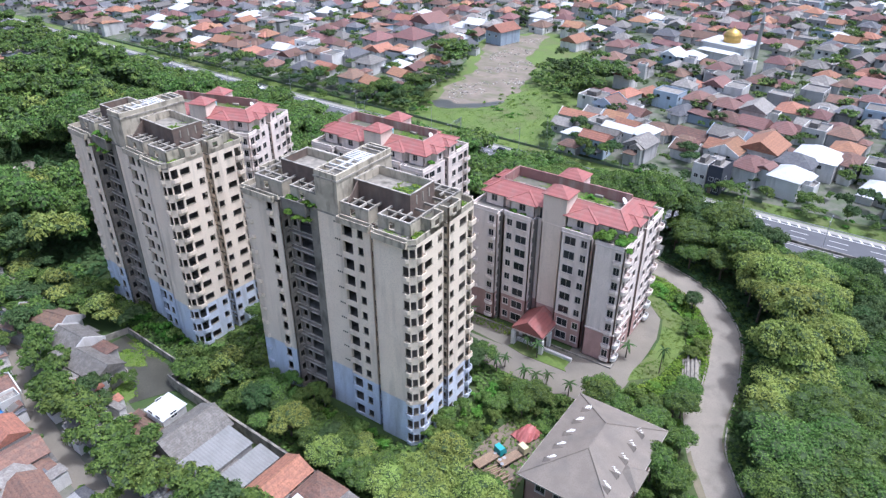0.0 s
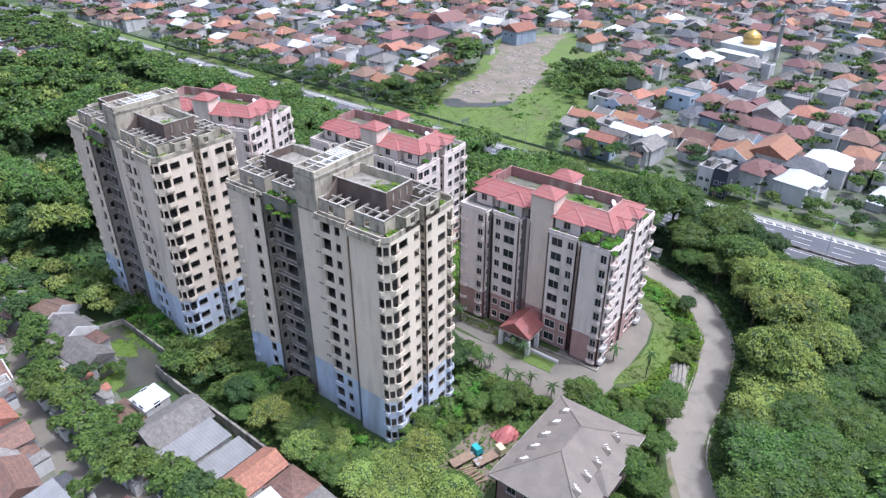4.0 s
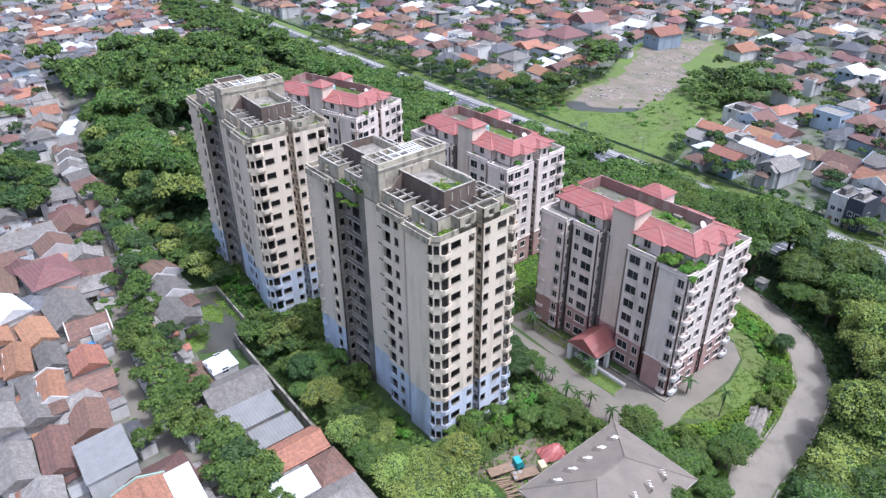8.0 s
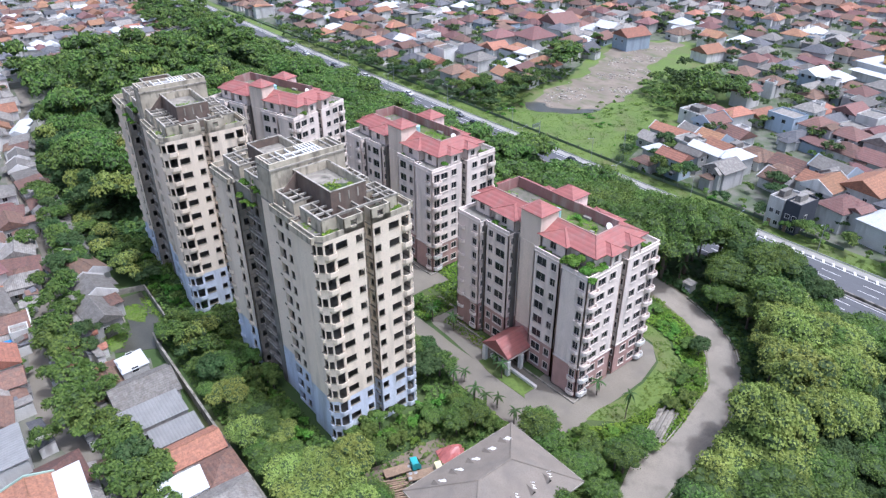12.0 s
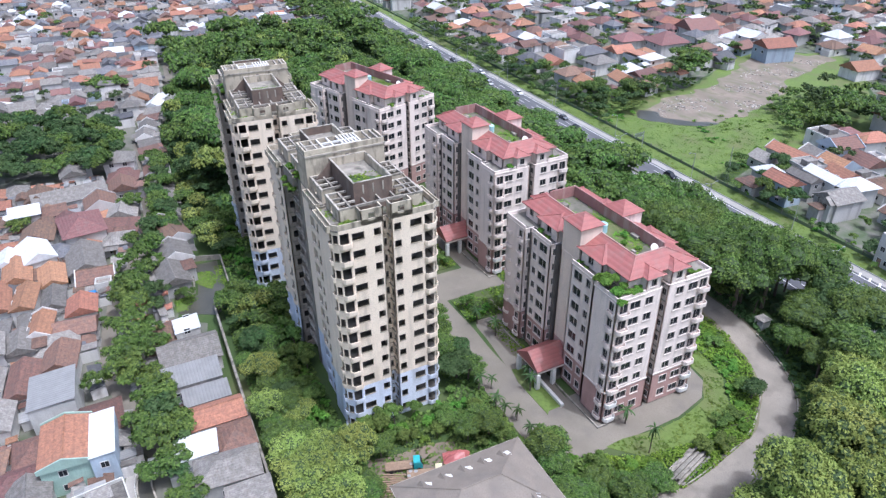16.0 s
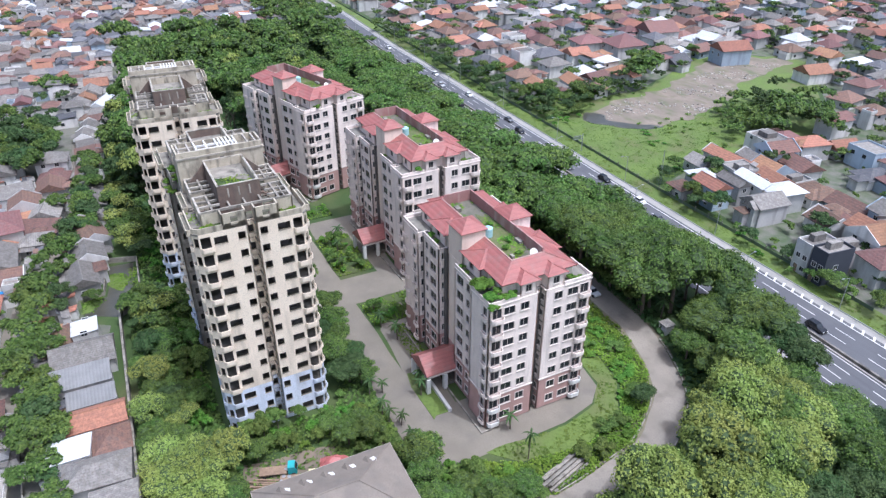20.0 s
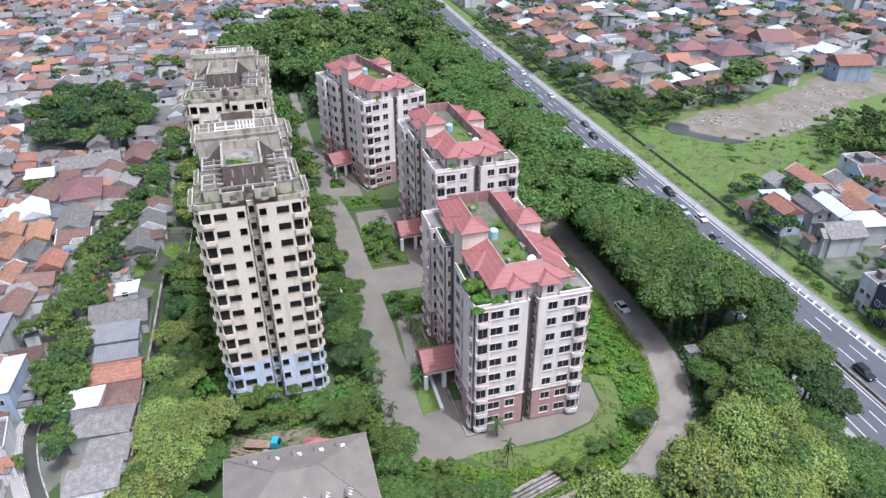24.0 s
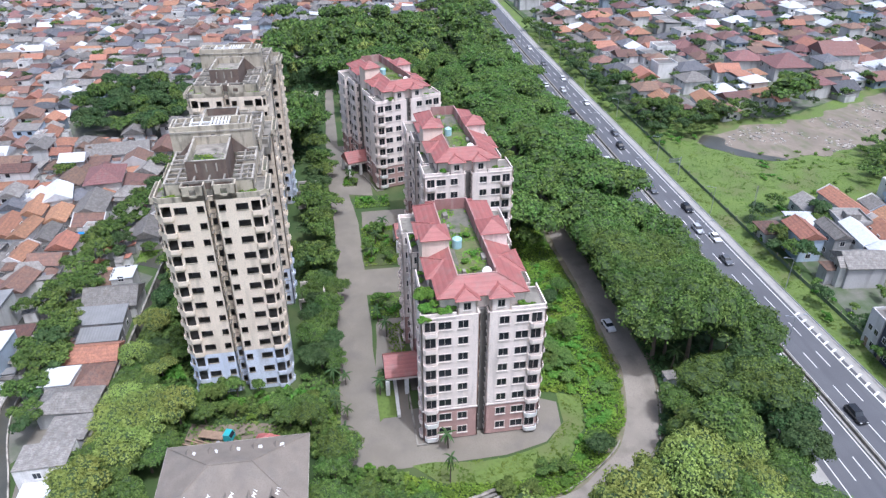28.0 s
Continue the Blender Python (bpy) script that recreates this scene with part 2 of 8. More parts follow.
TILE_M = tiled("maroon_clay_tile", (0.205, 0.098, 0.088), (0.155, 0.082, 0.073), 0.4, "z", stain=(0.16, 0.12, 0.11), stain_amt=0.5, stain_scale=(0.9, 0.9, 0.9), fine=3.4, grit=0.45, scale=1.4, vary=0.3, hue=0.01)
SHEET_G = tiled("grey_fibre_sheet", (0.25, 0.232, 0.21), (0.165, 0.152, 0.137), 0.4, "x", stain=(0.14, 0.12, 0.10), stain_amt=0.7, stain_scale=(1.0, 1.0, 1.0), fine=3.4, grit=0.45, scale=1.2, vary=0.35)
SHEET_D = tiled("dark_slate_sheet", (0.13, 0.13, 0.14), (0.10, 0.10, 0.11), 0.4, "x", vary=0.35, stain=(0.2, 0.19, 0.18), stain_amt=0.5, stain_scale=(1.0, 1.0, 1.0), fine=3.4, grit=0.45, scale=1.2)
SHEET_W = tiled("white_metal_sheet", (0.64, 0.65, 0.66), (0.55, 0.56, 0.57), 0.4, "x", rough=0.5, vary=0.12, stain=(0.4, 0.38, 0.35), stain_amt=0.4, stain_scale=(1.0, 1.0, 1.0), fine=4.5, scale=1.2)
SHEET_S = tiled("galvanised_sheet", (0.29, 0.285, 0.275), (0.245, 0.24, 0.232), 0.6, "x", rough=0.5, metal=0.1, vary=0.15)
WALL_W = surf("whitewashed_wall", (0.70, 0.68, 0.65), (0.60, 0.58, 0.55), 0.3, stain=(0.28, 0.26, 0.23), stain_amt=0.6, vary=0.2, hue=0.03)
WALL_G = surf("grey_render_wall", (0.45, 0.44, 0.425), (0.37, 0.36, 0.345), 0.3, stain=(0.16, 0.15, 0.14), stain_amt=0.6, vary=0.3, hue=0.06)
WALL_B = surf("blue_painted_wall", (0.38, 0.45, 0.52), (0.33, 0.39, 0.46), 0.3, stain=(0.16, 0.17, 0.18), stain_amt=0.5, vary=0.3)
WALL_N = surf("dark_navy_wall", (0.05, 0.055, 0.07), (0.04, 0.045, 0.06), 0.3)
WALL_T = surf("pale_green_wall", (0.36, 0.50, 0.43), (0.31, 0.43, 0.37), 0.3, stain=(0.18, 0.22, 0.19), stain_amt=0.5)
MOSS = surf("roof_moss", (0.10, 0.13, 0.035), (0.15, 0.14, 0.07), 0.7, stain=(0.07, 0.11, 0.03), stain_amt=0.8, stain_scale=(0.9, 0.9, 1), bump=0.6, fine=5)
MOSSCON = surf("mossy_roof_concrete", (0.16, 0.148, 0.118), (0.105, 0.10, 0.075), 0.5, stain=(0.07, 0.10, 0.035), stain_amt=0.8, stain_scale=(0.5, 0.5, 0.5), bump=0.3)
BARK = surf("bark", (0.12, 0.095, 0.07), (0.09, 0.07, 0.055), 2.0, bump=0.5)
LEAF_A = leafy("canopy_leaves", (0.066, 0.118, 0.027), (0.152, 0.222, 0.052))
LEAF_B = leafy("pale_canopy_leaves", (0.18, 0.235, 0.05), (0.30, 0.355, 0.095))
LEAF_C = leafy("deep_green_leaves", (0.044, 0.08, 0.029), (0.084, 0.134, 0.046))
LEAF_D = leafy("shrub_leaves", (0.075, 0.16, 0.022), (0.145, 0.255, 0.04))
LEAF_F = leafy("bright_weeds", (0.105, 0.19, 0.022), (0.185, 0.29, 0.04))
# opaque crown filler, its green darkened to put inner shade into the colour
INNERSHADE = surf("inner_foliage_shade", (0.056, 0.092, 0.024), (0.032, 0.055, 0.016), 0.9, bump=1.0, fine=2.2)
LEAF_E = leafy("meadow_grass", (0.085, 0.14, 0.024), (0.12, 0.185, 0.034))
METAL = surf("painted_steel", (0.45, 0.46, 0.47), (0.38, 0.39, 0.4), 2.0, rough=0.4, metal=0.6, bump=0.0)
RUBBER = surf("rubber", (0.02, 0.02, 0.02), (0.03, 0.03, 0.03), 4.0)
GREENP = surf("green_mesh_fence", (0.15, 0.19, 0.12), (0.11, 0.15, 0.09), 0.3, stain=(0.2, 0.24, 0.12), stain_amt=0.6)
GOLD = surf("gilded_dome", (0.55, 0.36, 0.10), (0.48, 0.31, 0.09), 1.0, rough=0.35, metal=0.6, bump=0.02)
RUSTRED = surf("faded_red_cab_paint", (0.42, 0.13, 0.12), (0.34, 0.11, 0.1), 1.0, rough=0.45)
TEAL = surf("turquoise_paint", (0.04, 0.36, 0.38), (0.05, 0.30, 0.32), 1.0, rough=0.5)
TIMBER = surf("weathered_timber", (0.30, 0.21, 0.14), (0.23, 0.16, 0.11), 1.5, bump=0.4)
BLUEPL = surf("blue_tarpaulin", (0.03, 0.22, 0.55), (0.03, 0.18, 0.45), 1.0, rough=0.5)


# ---- geometry helpers ----
class Geo:
    """Collects vertices and faces; link() makes one mesh object of them."""

    def __init__(self):
        self.v, self.f = [], []

    def add(self, pts, faces):
        k = len(self.v)
        self.v += [tuple(p) for p in pts]
        self.f += [tuple(k + i for i in q) for q in faces]
        return self

    def box(self, x0, x1, y0, y1, z0, z1):
        return self.add([(x0, y0, z0), (x1, y0, z0), (x1, y1, z0), (x0, y1, z0), (x0, y0, z1), (x1, y0, z1), (x1, y1, z1), (x0, y1, z1)],
                        [(3, 2, 1, 0), (4, 5, 6, 7), (0, 1, 5, 4), (1, 2, 6, 5), (2, 3, 7, 6), (3, 0, 4, 7)])

    def prism(self, pts, z0, z1, taper=None):
        n = len(pts)
        low = taper or pts
        return self.add([(x, y, z0) for x, y in low] + [(x, y, z1) for x, y in pts],
                        [tuple(range(n - 1, -1, -1)), tuple(range(n, 2 * n))] + [(i, (i + 1) % n, n + (i + 1) % n, n + i) for i in range(n)])

    def oriented(self, c, ux, length, width, z0, z1):
        """A box round c, its length along the unit vector ux."""
        ax, ay = ux
        px, py = -ay, ax
        h, w = length / 2, width / 2
        return self.prism([(c[0] - ax * h - px * w, c[1] - ay * h - py * w), (c[0] + ax * h - px * w, c[1] + ay * h - py * w),
                           (c[0] + ax * h + px * w, c[1] + ay * h + py * w), (c[0] - ax * h + px * w, c[1] - ay * h + py * w)], z0, z1)

    def hip(self, x0, x1, y0, y1, z, rise, over=0.0, thick=0.12, gable=False):
        """Hipped or gabled roof over a rectangle, the ridge along its longer side."""
        x0, x1, y0, y1 = x0 - over, x1 + over, y0 - over, y1 + over
        dx, dy = x1 - x0, y1 - y0
        mx, my = (x0 + x1) / 2, (y0 + y1) / 2
        if dx >= dy:
            k = 0 if gable else dy / 2
            r = [(x0 + k, my, z + rise), (x1 - k, my, z + rise)]
            faces = [(4, 5, 9, 8), (6, 7, 8, 9), (5, 6, 9), (7, 4, 8)]
        else:
            k = 0 if gable else dx / 2
            r = [(mx, y0 + k, z + rise), (mx, y1 - k, z + rise)]
            faces = [(5, 6, 9, 8), (7, 4, 8, 9), (4, 5, 8), (6, 7, 9)]
        base = [(x0, y0), (x1, y0), (x1, y1), (x0, y1)]
        pts = [(a, b, z - thick) for a, b in base] + [(a, b, z) for a, b in base] + r
        return self.add(pts, [(3, 2, 1, 0), (0, 1, 5, 4), (1, 2, 6, 5), (2, 3, 7, 6), (3, 0, 4, 7)] + faces)

    def tube(self, a, b, r0, r1, n=6):
        a, b = Vector(a), Vector(b)
        q = (b - a).to_track_quat("Z", "Y")
        ring = [Vector((math.cos(2 * math.pi * i / n), math.sin(2 * math.pi * i / n), 0)) for i in range(n)]
        return self.add([a + q @ (p * r0) for p in ring] + [b + q @ (p * r1) for p in ring],
                        [tuple(range(n - 1, -1, -1)), tuple(range(n, 2 * n))] + [(i, (i + 1) % n, n + (i + 1) % n, n + i) for i in range(n)])

    def mesh(self, name, material):
        me = bpy.data.meshes.new(name)
        me.from_pydata(self.v, [], self.f)
        me.materials.append(material)
        me.update()
        return me


def part(name, g, material, parent=None, label=""):
    """One mesh object from a Geo or a mesh, under a thing or a part."""
    me = g.mesh(name, material) if isinstance(g, Geo) else g
    ob = new(name, me)
    if parent:
        ob.parent = parent
    if label:
        ob["label"] = label
    return ob


def thing(name, label, category, group="", kind=""):
    return tagged(new(name), label, category, group, kind)


OUTLINES = []


def sheet(name, pts, z, material, label, category, thick=0.06):
    """A flat piece of ground, as a thin slab with an outline."""
    if category in ("road", "pavement", "alley", "lawn", "water"):
        xs, ys = [p[0] for p in pts], [p[1] for p in pts]
        OUTLINES.append((min(xs), max(xs), min(ys), max(ys), pts))
    return tagged(part(name, Geo().prism(pts, z - thick, z), material), label, category, kind="structure")


def wobble(pts, step=4.0, amp=0.8, seed=3):
    """An outline with more points and an uneven edge."""
    out = []
    for i, (a, b) in enumerate(pts):
        c, d = pts[(i + 1) % len(pts)]
        n = max(1, int(math.hypot(c - a, d - b) / step))
        for k in range(n):
            x, y = a + (c - a) * k / n, b + (d - b) * k / n
            out.append((x + amp * noise.noise((x * 0.13, y * 0.13, seed)), y + amp * noise.noise((x * 0.13, y * 0.13, seed + 9))))
    return out


def ribbon(pts, widths):
    """The outline of a road along a line of points."""
    left, right = [], []
    for i, (x, y) in enumerate(pts):
        a, b = pts[max(0, i - 1)], pts[min(len(pts) - 1, i + 1)]
        d = Vector((b[0] - a[0], b[1] - a[1])).normalized()
        w = (widths[i] if isinstance(widths, (list, tuple)) else widths) / 2
        left.append((x - d.y * w, y + d.x * w))
        right.append((x + d.y * w, y - d.x * w))
    return right + left[::-1]


def smooth(pts, n=5):
    """Catmull-Rom points along a line."""
    out = []
    for i in range(len(pts) - 1):
        p = [Vector(pts[max(0, min(len(pts) - 1, i + k))]) for k in (-1, 0, 1, 2)]
        for j in range(n):
            t = j / n
            out.append(tuple(0.5 * (2 * p[1] + (p[2] - p[0]) * t + (2 * p[0] - 5 * p[1] + 4 * p[2] - p[3]) * t * t + (3 * p[1] - p[0] - 3 * p[2] + p[3]) * t ** 3)))
    return out + [tuple(pts[-1])]


def on_road(x, y):
    return any(a < x < b and c < y < d and inside(x, y, p) for a, b, c, d, p in OUTLINES)


def inside(x, y, poly):
    c = False
    for i in range(len(poly)):
        (a, b), (p, q) = poly[i - 1], poly[i]
        if (b > y) != (q > y) and x < (p - a) * (y - b) / (q - b) + a:
            c = not c
    return c


# ---- ground, roads ----
ground = tagged(part("ground", Geo().add([(-2600, -2600, 0), (2600, -2600, 0), (2600, 2600, 0), (-2600, 2600, 0)], [(0, 1, 2, 3)]), GRASS), "rough green grass and soil between the buildings", "ground", kind="structure")
LOT = [(-104, 204.5), (-110, 215), (-114, 230), (-112, 250), (-117, 266), (-112, 285), (-126, 306), (-150, 336), (-180, 364), (-202, 345), (-206, 322), (-192, 290), (-180, 262), (-182, 230), (-172, 206)]
MUDP = [(-160, 221), (-145, 233), (-143, 251), (-147, 270), (-152, 287), (-168, 312), (-177, 340), (-182, 358), (-200, 343), (-202, 326), (-190, 300), (-176, 272), (-172, 245), (-168, 236)]
TOWN = [(-520, -260), (-36, -260), (-36, 34), (-52, 50), (-100, 50.5), (-104, 46), (-128, 50), (-150, 53), (-215, 53), (-255, 64), (-290, 84), (-330, 150), (-345, 165), (-520, 165)]
EAST = [(-520, 212), (-182, 212), (-180, 262), (-206, 322), (-200, 350), (-178, 366), (-150, 338), (-122, 308), (-108, 288), (-112, 266), (-107, 250), (-109, 230), (-103, 212), (-40, 206), (60, 214), (200, 214), (200, 640), (-520, 640)]
sheet("pavement_town", wobble(TOWN, 9, 1.5), 0.03, ALLEY, "dusty grey paving between the kampung houses", "pavement")
sheet("pavement_east", wobble(EAST, 9, 2.0), 0.03, YARD, "dusty ground and streets of the housing estate", "pavement")
sheet("verge_toll", wobble([(-520, 204), (-300, 200.3), (-60, 199.0), (20, 199.0), (120, 196.5), (120, 206), (20, 207.5), (-60, 207), (-300, 208.5), (-520, 212)], 8, 0.5), 0.04, LAWN, "bright grass verge of the toll road", "verge")
sheet("ground_lot", wobble(smooth(LOT + LOT[:1])[:-1], 3, 2.5), 0.05, LAWN, "open field of bright green grass", "field")
sheet("ground_mud", wobble(smooth(MUDP + MUDP[:1])[:-1], 1.5, 3.2), 0.09, MUD, "bare trampled mud in the open field", "mud")
POND = [(-167, 227.5), (-160, 221.5), (-150, 226.5), (-143.8, 234), (-141.8, 243), (-144.5, 241), (-150, 233.5), (-157, 229.5), (-162, 231.5)]
sheet("water_pond", wobble(smooth(POND + POND[:1])[:-1], 1.0, 2.0), 0.12, WATER, "dark stagnant puddle along the mud", "puddle")

# toll road
road_hw = sheet("road", [(-620, 190.0), (-300, 184.6), (-60, 176.5), (-14, 174.2), (20, 170.5), (140, 158), (140, 196), (20, 199), (-60, 198.6), (-300, 199.6), (-620, 210)], 0.10, ASPHALT, "grey asphalt toll road with two carriageways", "road")
sheet("road_shoulder", [(-620, 208), (-300, 198.4), (-60, 196.8), (20, 197.4), (140, 194), (140, 195.6), (20, 199.2), (-60, 199.2), (-300, 200.4), (-620, 210.2)], 0.13, SHOULDER, "pale concrete shoulder of the toll road", "road shoulder")

sheet("road_shoulder_near", [(-48, 173.9), (-14, 172.3), (20, 168.4), (140, 155.8), (140, 159.0), (20, 171.4), (-14, 175.0), (-48, 176.6)], 0.125, SHOULDER, "pale concrete shoulder of the near carriageway", "road shoulder")


def hw_y(x, k):
    """y of a line along the toll road: k 0 at the near edge, 0.5 at the median, 1 at the far edge."""
    near = np.interp(x, [-620, -300, -60, -14, 20, 140], [190.0, 184.6, 176.5, 174.2, 170.5, 158])
    mid = np.interp(x, [-620, -300, -60, 20, 140], [199.5, 190.0, 186.6, 185.2, 178])
    far = np.interp(x, [-620, -300, -60, 20, 140], [208, 199, 197.2, 197.6, 194])
    return float(near + (mid - near) * k * 2 if k <= 0.5 else mid + (far - mid) * (k - 0.5) * 2)


def strip(x0, x1, k, width, z0, z1, step=12.0):
    g = Geo()
    n = max(1, int(abs(x1 - x0) / step))
    xs = [x0 + (x1 - x0) * i / n for i in range(n + 1)]
    g.prism(ribbon([(x, hw_y(x, k)) for x in xs], width), z0, z1)
    return g


part("median_kerb", strip(-600, 130, 0.5, 1.5, 0.10, 0.28), SHOULDER, road_hw, "concrete kerb of the median")
part("median_barrier", strip(-600, 130, 0.5, 0.45, 0.28, 0.95), RAWCON, road_hw, "dark stained concrete median barrier")
for k, w in ((0.10, 0.18), (0.45, 0.18), (0.545, 0.18), (0.94, 0.22)):
    part("edge_line", strip(-600, 130, k, w, 0.10, 0.108), WHITE, road_hw)
dash = Geo().box(-2.4, 2.4, -0.085, 0.085, 0.10, 0.108).mesh("lane_dash", WHITE)
for k in (0.22, 0.335, 0.675, 0.805):
    for i in range(36):
        x = -320 + i * 10.0 + (3 if k > 0.5 else 0)
        o = part("lane_dash", dash, WHITE, road_hw)
        o.matrix_basis = pose(x, hw_y(x, k), 0, 0, 0, math.degrees(math.atan2(hw_y(x + 5, k) - hw_y(x - 5, k), 10)))
hatch = Geo().box(-0.25, 0.25, -0.9, 0.9, 0.13, 0.138).mesh("hatch_mark", WHITE)
for i in range(30):
    x = -62 + i * 2.6
    o = part("hatch_mark", hatch, WHITE, road_hw)
    o.matrix_basis = pose(x, hw_y(x, 0.975), 0.003, 0, 0, 28)
rail = thing("guard_rail", "galvanised guard rail beside the toll road shoulder", "guard rail")
part("rail_beam", strip(-520, 100, 1.06, 0.12, 0.55, 0.85), METAL, rail)
post = Geo().box(-0.06, 0.06, -0.06, 0.06, 0.0, 0.8).mesh("rail_post", METAL)
for i in range(70):
    x = -400 + i * 7
    part("rail_post", post, METAL, rail).location = (x, hw_y(x, 1.06) + 0.12, 0)
fence = thing("estate_fence", "low green mesh fence with concrete posts along the field", "fence")
part("fence_mesh", Geo().prism(ribbon([(-420, 208.5), (-170, 206.3), (-100, 205.3), (-30, 206)], 0.08), 0, 0.95), GREENP, fence)
post = Geo().box(-0.1, 0.1, -0.1, 0.1, 0.0, 1.5).mesh("fence_post", RAWCON)
for i in range(60):
    x = -330 + i * 5
    part("fence_post", post, RAWCON, fence).location = (x, float(np.interp(x, [-420, -170, -100, -30], [208.5, 206.3, 205.3, 206])), 0)

# roads of the estate
DRIVE = [(-330, 153), (-250, 153), (-150, 154.5), (-90, 155), (-66, 154.8), (-56, 154.7), (-48, 154), (-38, 151), (-30, 147), (-24.8, 141.8), (-19.6, 133.2), (-17, 122.5), (-15.6, 114), (-14.8, 106), (-13.0, 98.5), (-8.5, 91), (0, 79), (12, 66)]
sheet("ground_drive_edge", wobble(ribbon(smooth(DRIVE), 7.4), 1.6, 1.1, 7), 0.03, surf("trodden_earth", (0.2, 0.17, 0.115), (0.13, 0.125, 0.07), 0.4, stain=(0.09, 0.13, 0.035), stain_amt=0.9, stain_scale=(0.4, 0.4, 1)), "trodden earth along the edges of the drive", "earth")
sheet("road_drive", wobble(ribbon(smooth(DRIVE), 5.8), 3, 0.45, 5), 0.05, ROADCON, "curving worn concrete drive between the trees", "road")
line = smooth(DRIVE)
kerb_l, kerb_r = [], []
for i in range(1, len(line) - 1):
    d = Vector((line[i + 1][0] - line[i - 1][0], line[i + 1][1] - line[i - 1][1])).normalized()
    if line[i][0] > -46:
        kerb_l.append((line[i][0] - d.y * 3.2, line[i][1] + d.x * 3.2))
    if line[i][0] > -31 and line[i][1] > 113:
        kerb_r.append((line[i][0] + d.y * 3.3, line[i][1] - d.x * 3.3))
tagged(part("kerb", Geo().prism(ribbon(kerb_r, 0.2), 0, 0.3), GRIMECON), "low grimy concrete kerb on the inside of the bend", "kerb", kind="structure")
tagged(part("kerb", Geo().prism(ribbon(kerb_l, 0.22), 0, 0.26), PALECON), "low pale concrete kerb along the drive", "kerb", kind="structure")
sheet("pavement_spur", wobble([(-21, 109), (-17, 116), (-13, 104), (-15.5, 95.5)], 2, 0.4), 0.045, ROADCON, "worn concrete turning into the drive", "pavement")
CENTRAL = [(-33, 99.5), (-52, 99.4), (-84, 99.2), (-118, 98.8), (-157, 95.6), (-200, 94.8), (-240, 94.5)]
sheet("road_central", wobble(ribbon(CENTRAL, [6.5, 7.6, 6.8, 6.6, 4.6, 3.6, 3.4]), 3, 0.35, 8), 0.05, PAVE, "worn grey-brown paved lane between the blocks", "road")
sheet("pavement_forecourt", wobble([(-52, 101), (-37, 95.8), (-32.0, 99), (-31.2, 106), (-31.6, 124), (-33.5, 131.5), (-37, 135.2), (-43, 136), (-45, 132), (-45, 108.5), (-72, 109.5), (-72, 112), (-80, 112), (-80, 107.5), (-72, 104), (-56, 103)], 2.5, 0.25, 4), 0.055, PAVE, "worn grey paved forecourt round the apartment block", "pavement")
sheet("pavement_cross", wobble([(-84, 102), (-84, 118), (-88, 118), (-95, 113), (-95, 102)], 2.5, 0.4, 6), 0.045, PAVE, "worn paved crossing between two apartment blocks", "pavement")
sheet("pavement_far_court", wobble([(-126, 103), (-116.6, 103), (-116.6, 111.2), (-86, 112.4), (-86, 117), (-126, 117)], 2.5, 0.3, 6), 0.048, PAVE, "worn paved forecourt of an apartment block", "pavement")
sheet("pavement_end_court", wobble([(-176, 96), (-138, 98), (-136, 106.8), (-176, 106.8)], 2.5, 0.3, 6), 0.047, PAVE, "worn paved forecourt of an apartment block", "pavement")
for i, (x0, x1) in enumerate(((-52.5, -43.4), )):
    isl = sheet("lawn_island", [(x0, 102.6), (x1 + 0.8, 102.9), (x1, 103.6), (x1, 106.2), (x0 - 3, 106.0), (x0 - 4, 103.4)], 0.16, LAWN, "bright lawn island with a white kerb before the porch", "lawn", 0.15)
    part("kerb", Geo().box(x0 - 3.5, x1 + 0.2, 106.15, 106.75, 0.02, 0.75), WHITE, isl, "low white wall along the lawn")
for x0, x1, y0, y1 in ((-116, -96.4, 102.6, 111.6), (-83.2, -74, 103.3, 111.4), (-149, -143.5, 98.6, 102.5), (-135.5, -128, 101.5, 111.4)):
    sheet("garden_bed", wobble([(x0, y0), (x1, y0), (x1, y1), (x0, y1)], 2, 0.3), 0.14, GRASS, "overgrown garden bed inside a kerb", "garden bed", 0.13)
sheet("verge", wobble([(-31.5, 107.5), (-27, 112), (-25.5, 124), (-29, 134), (-36, 139.5), (-44, 141), (-45.5, 136.5), (-37.5, 136), (-33, 131.8), (-31, 124)], 2, 0.6), 0.06, LAWN, "mown bright green verge", "lawn")
sheet("water_basin", wobble([(-126, 58.2), (-105, 57.2), (-102, 54), (-106, 46.5), (-111, 48), (-112, 51.5), (-118, 52.5), (-126, 52.3)], 3, 0.4), 0.07, WATER, "flooded walled yard with dark water", "water")
sheet("algae", wobble([(-113, 46.5), (-107, 46), (-106.5, 49), (-110, 51), (-113, 50)], 0.7, 1.6), 0.085, LAWN, "bright green weed on the flooded yard", "weed")
sheet("algae_strip", wobble([(-121, 53), (-116, 52.6), (-113.5, 54.5), (-117, 56.8), (-121, 56)], 0.7, 1.8), 0.085, LAWN, "bright green weed on the flooded yard", "weed")
sheet("yard_clay", wobble([(-47, 69), (-36, 68), (-36.5, 84), (-45, 84.5)], 2, 1.0), 0.04, surf("churned_soil", (0.2, 0.155, 0.115), (0.14, 0.115, 0.085), 0.3), "churned brown soil of the truck yard", "soil")
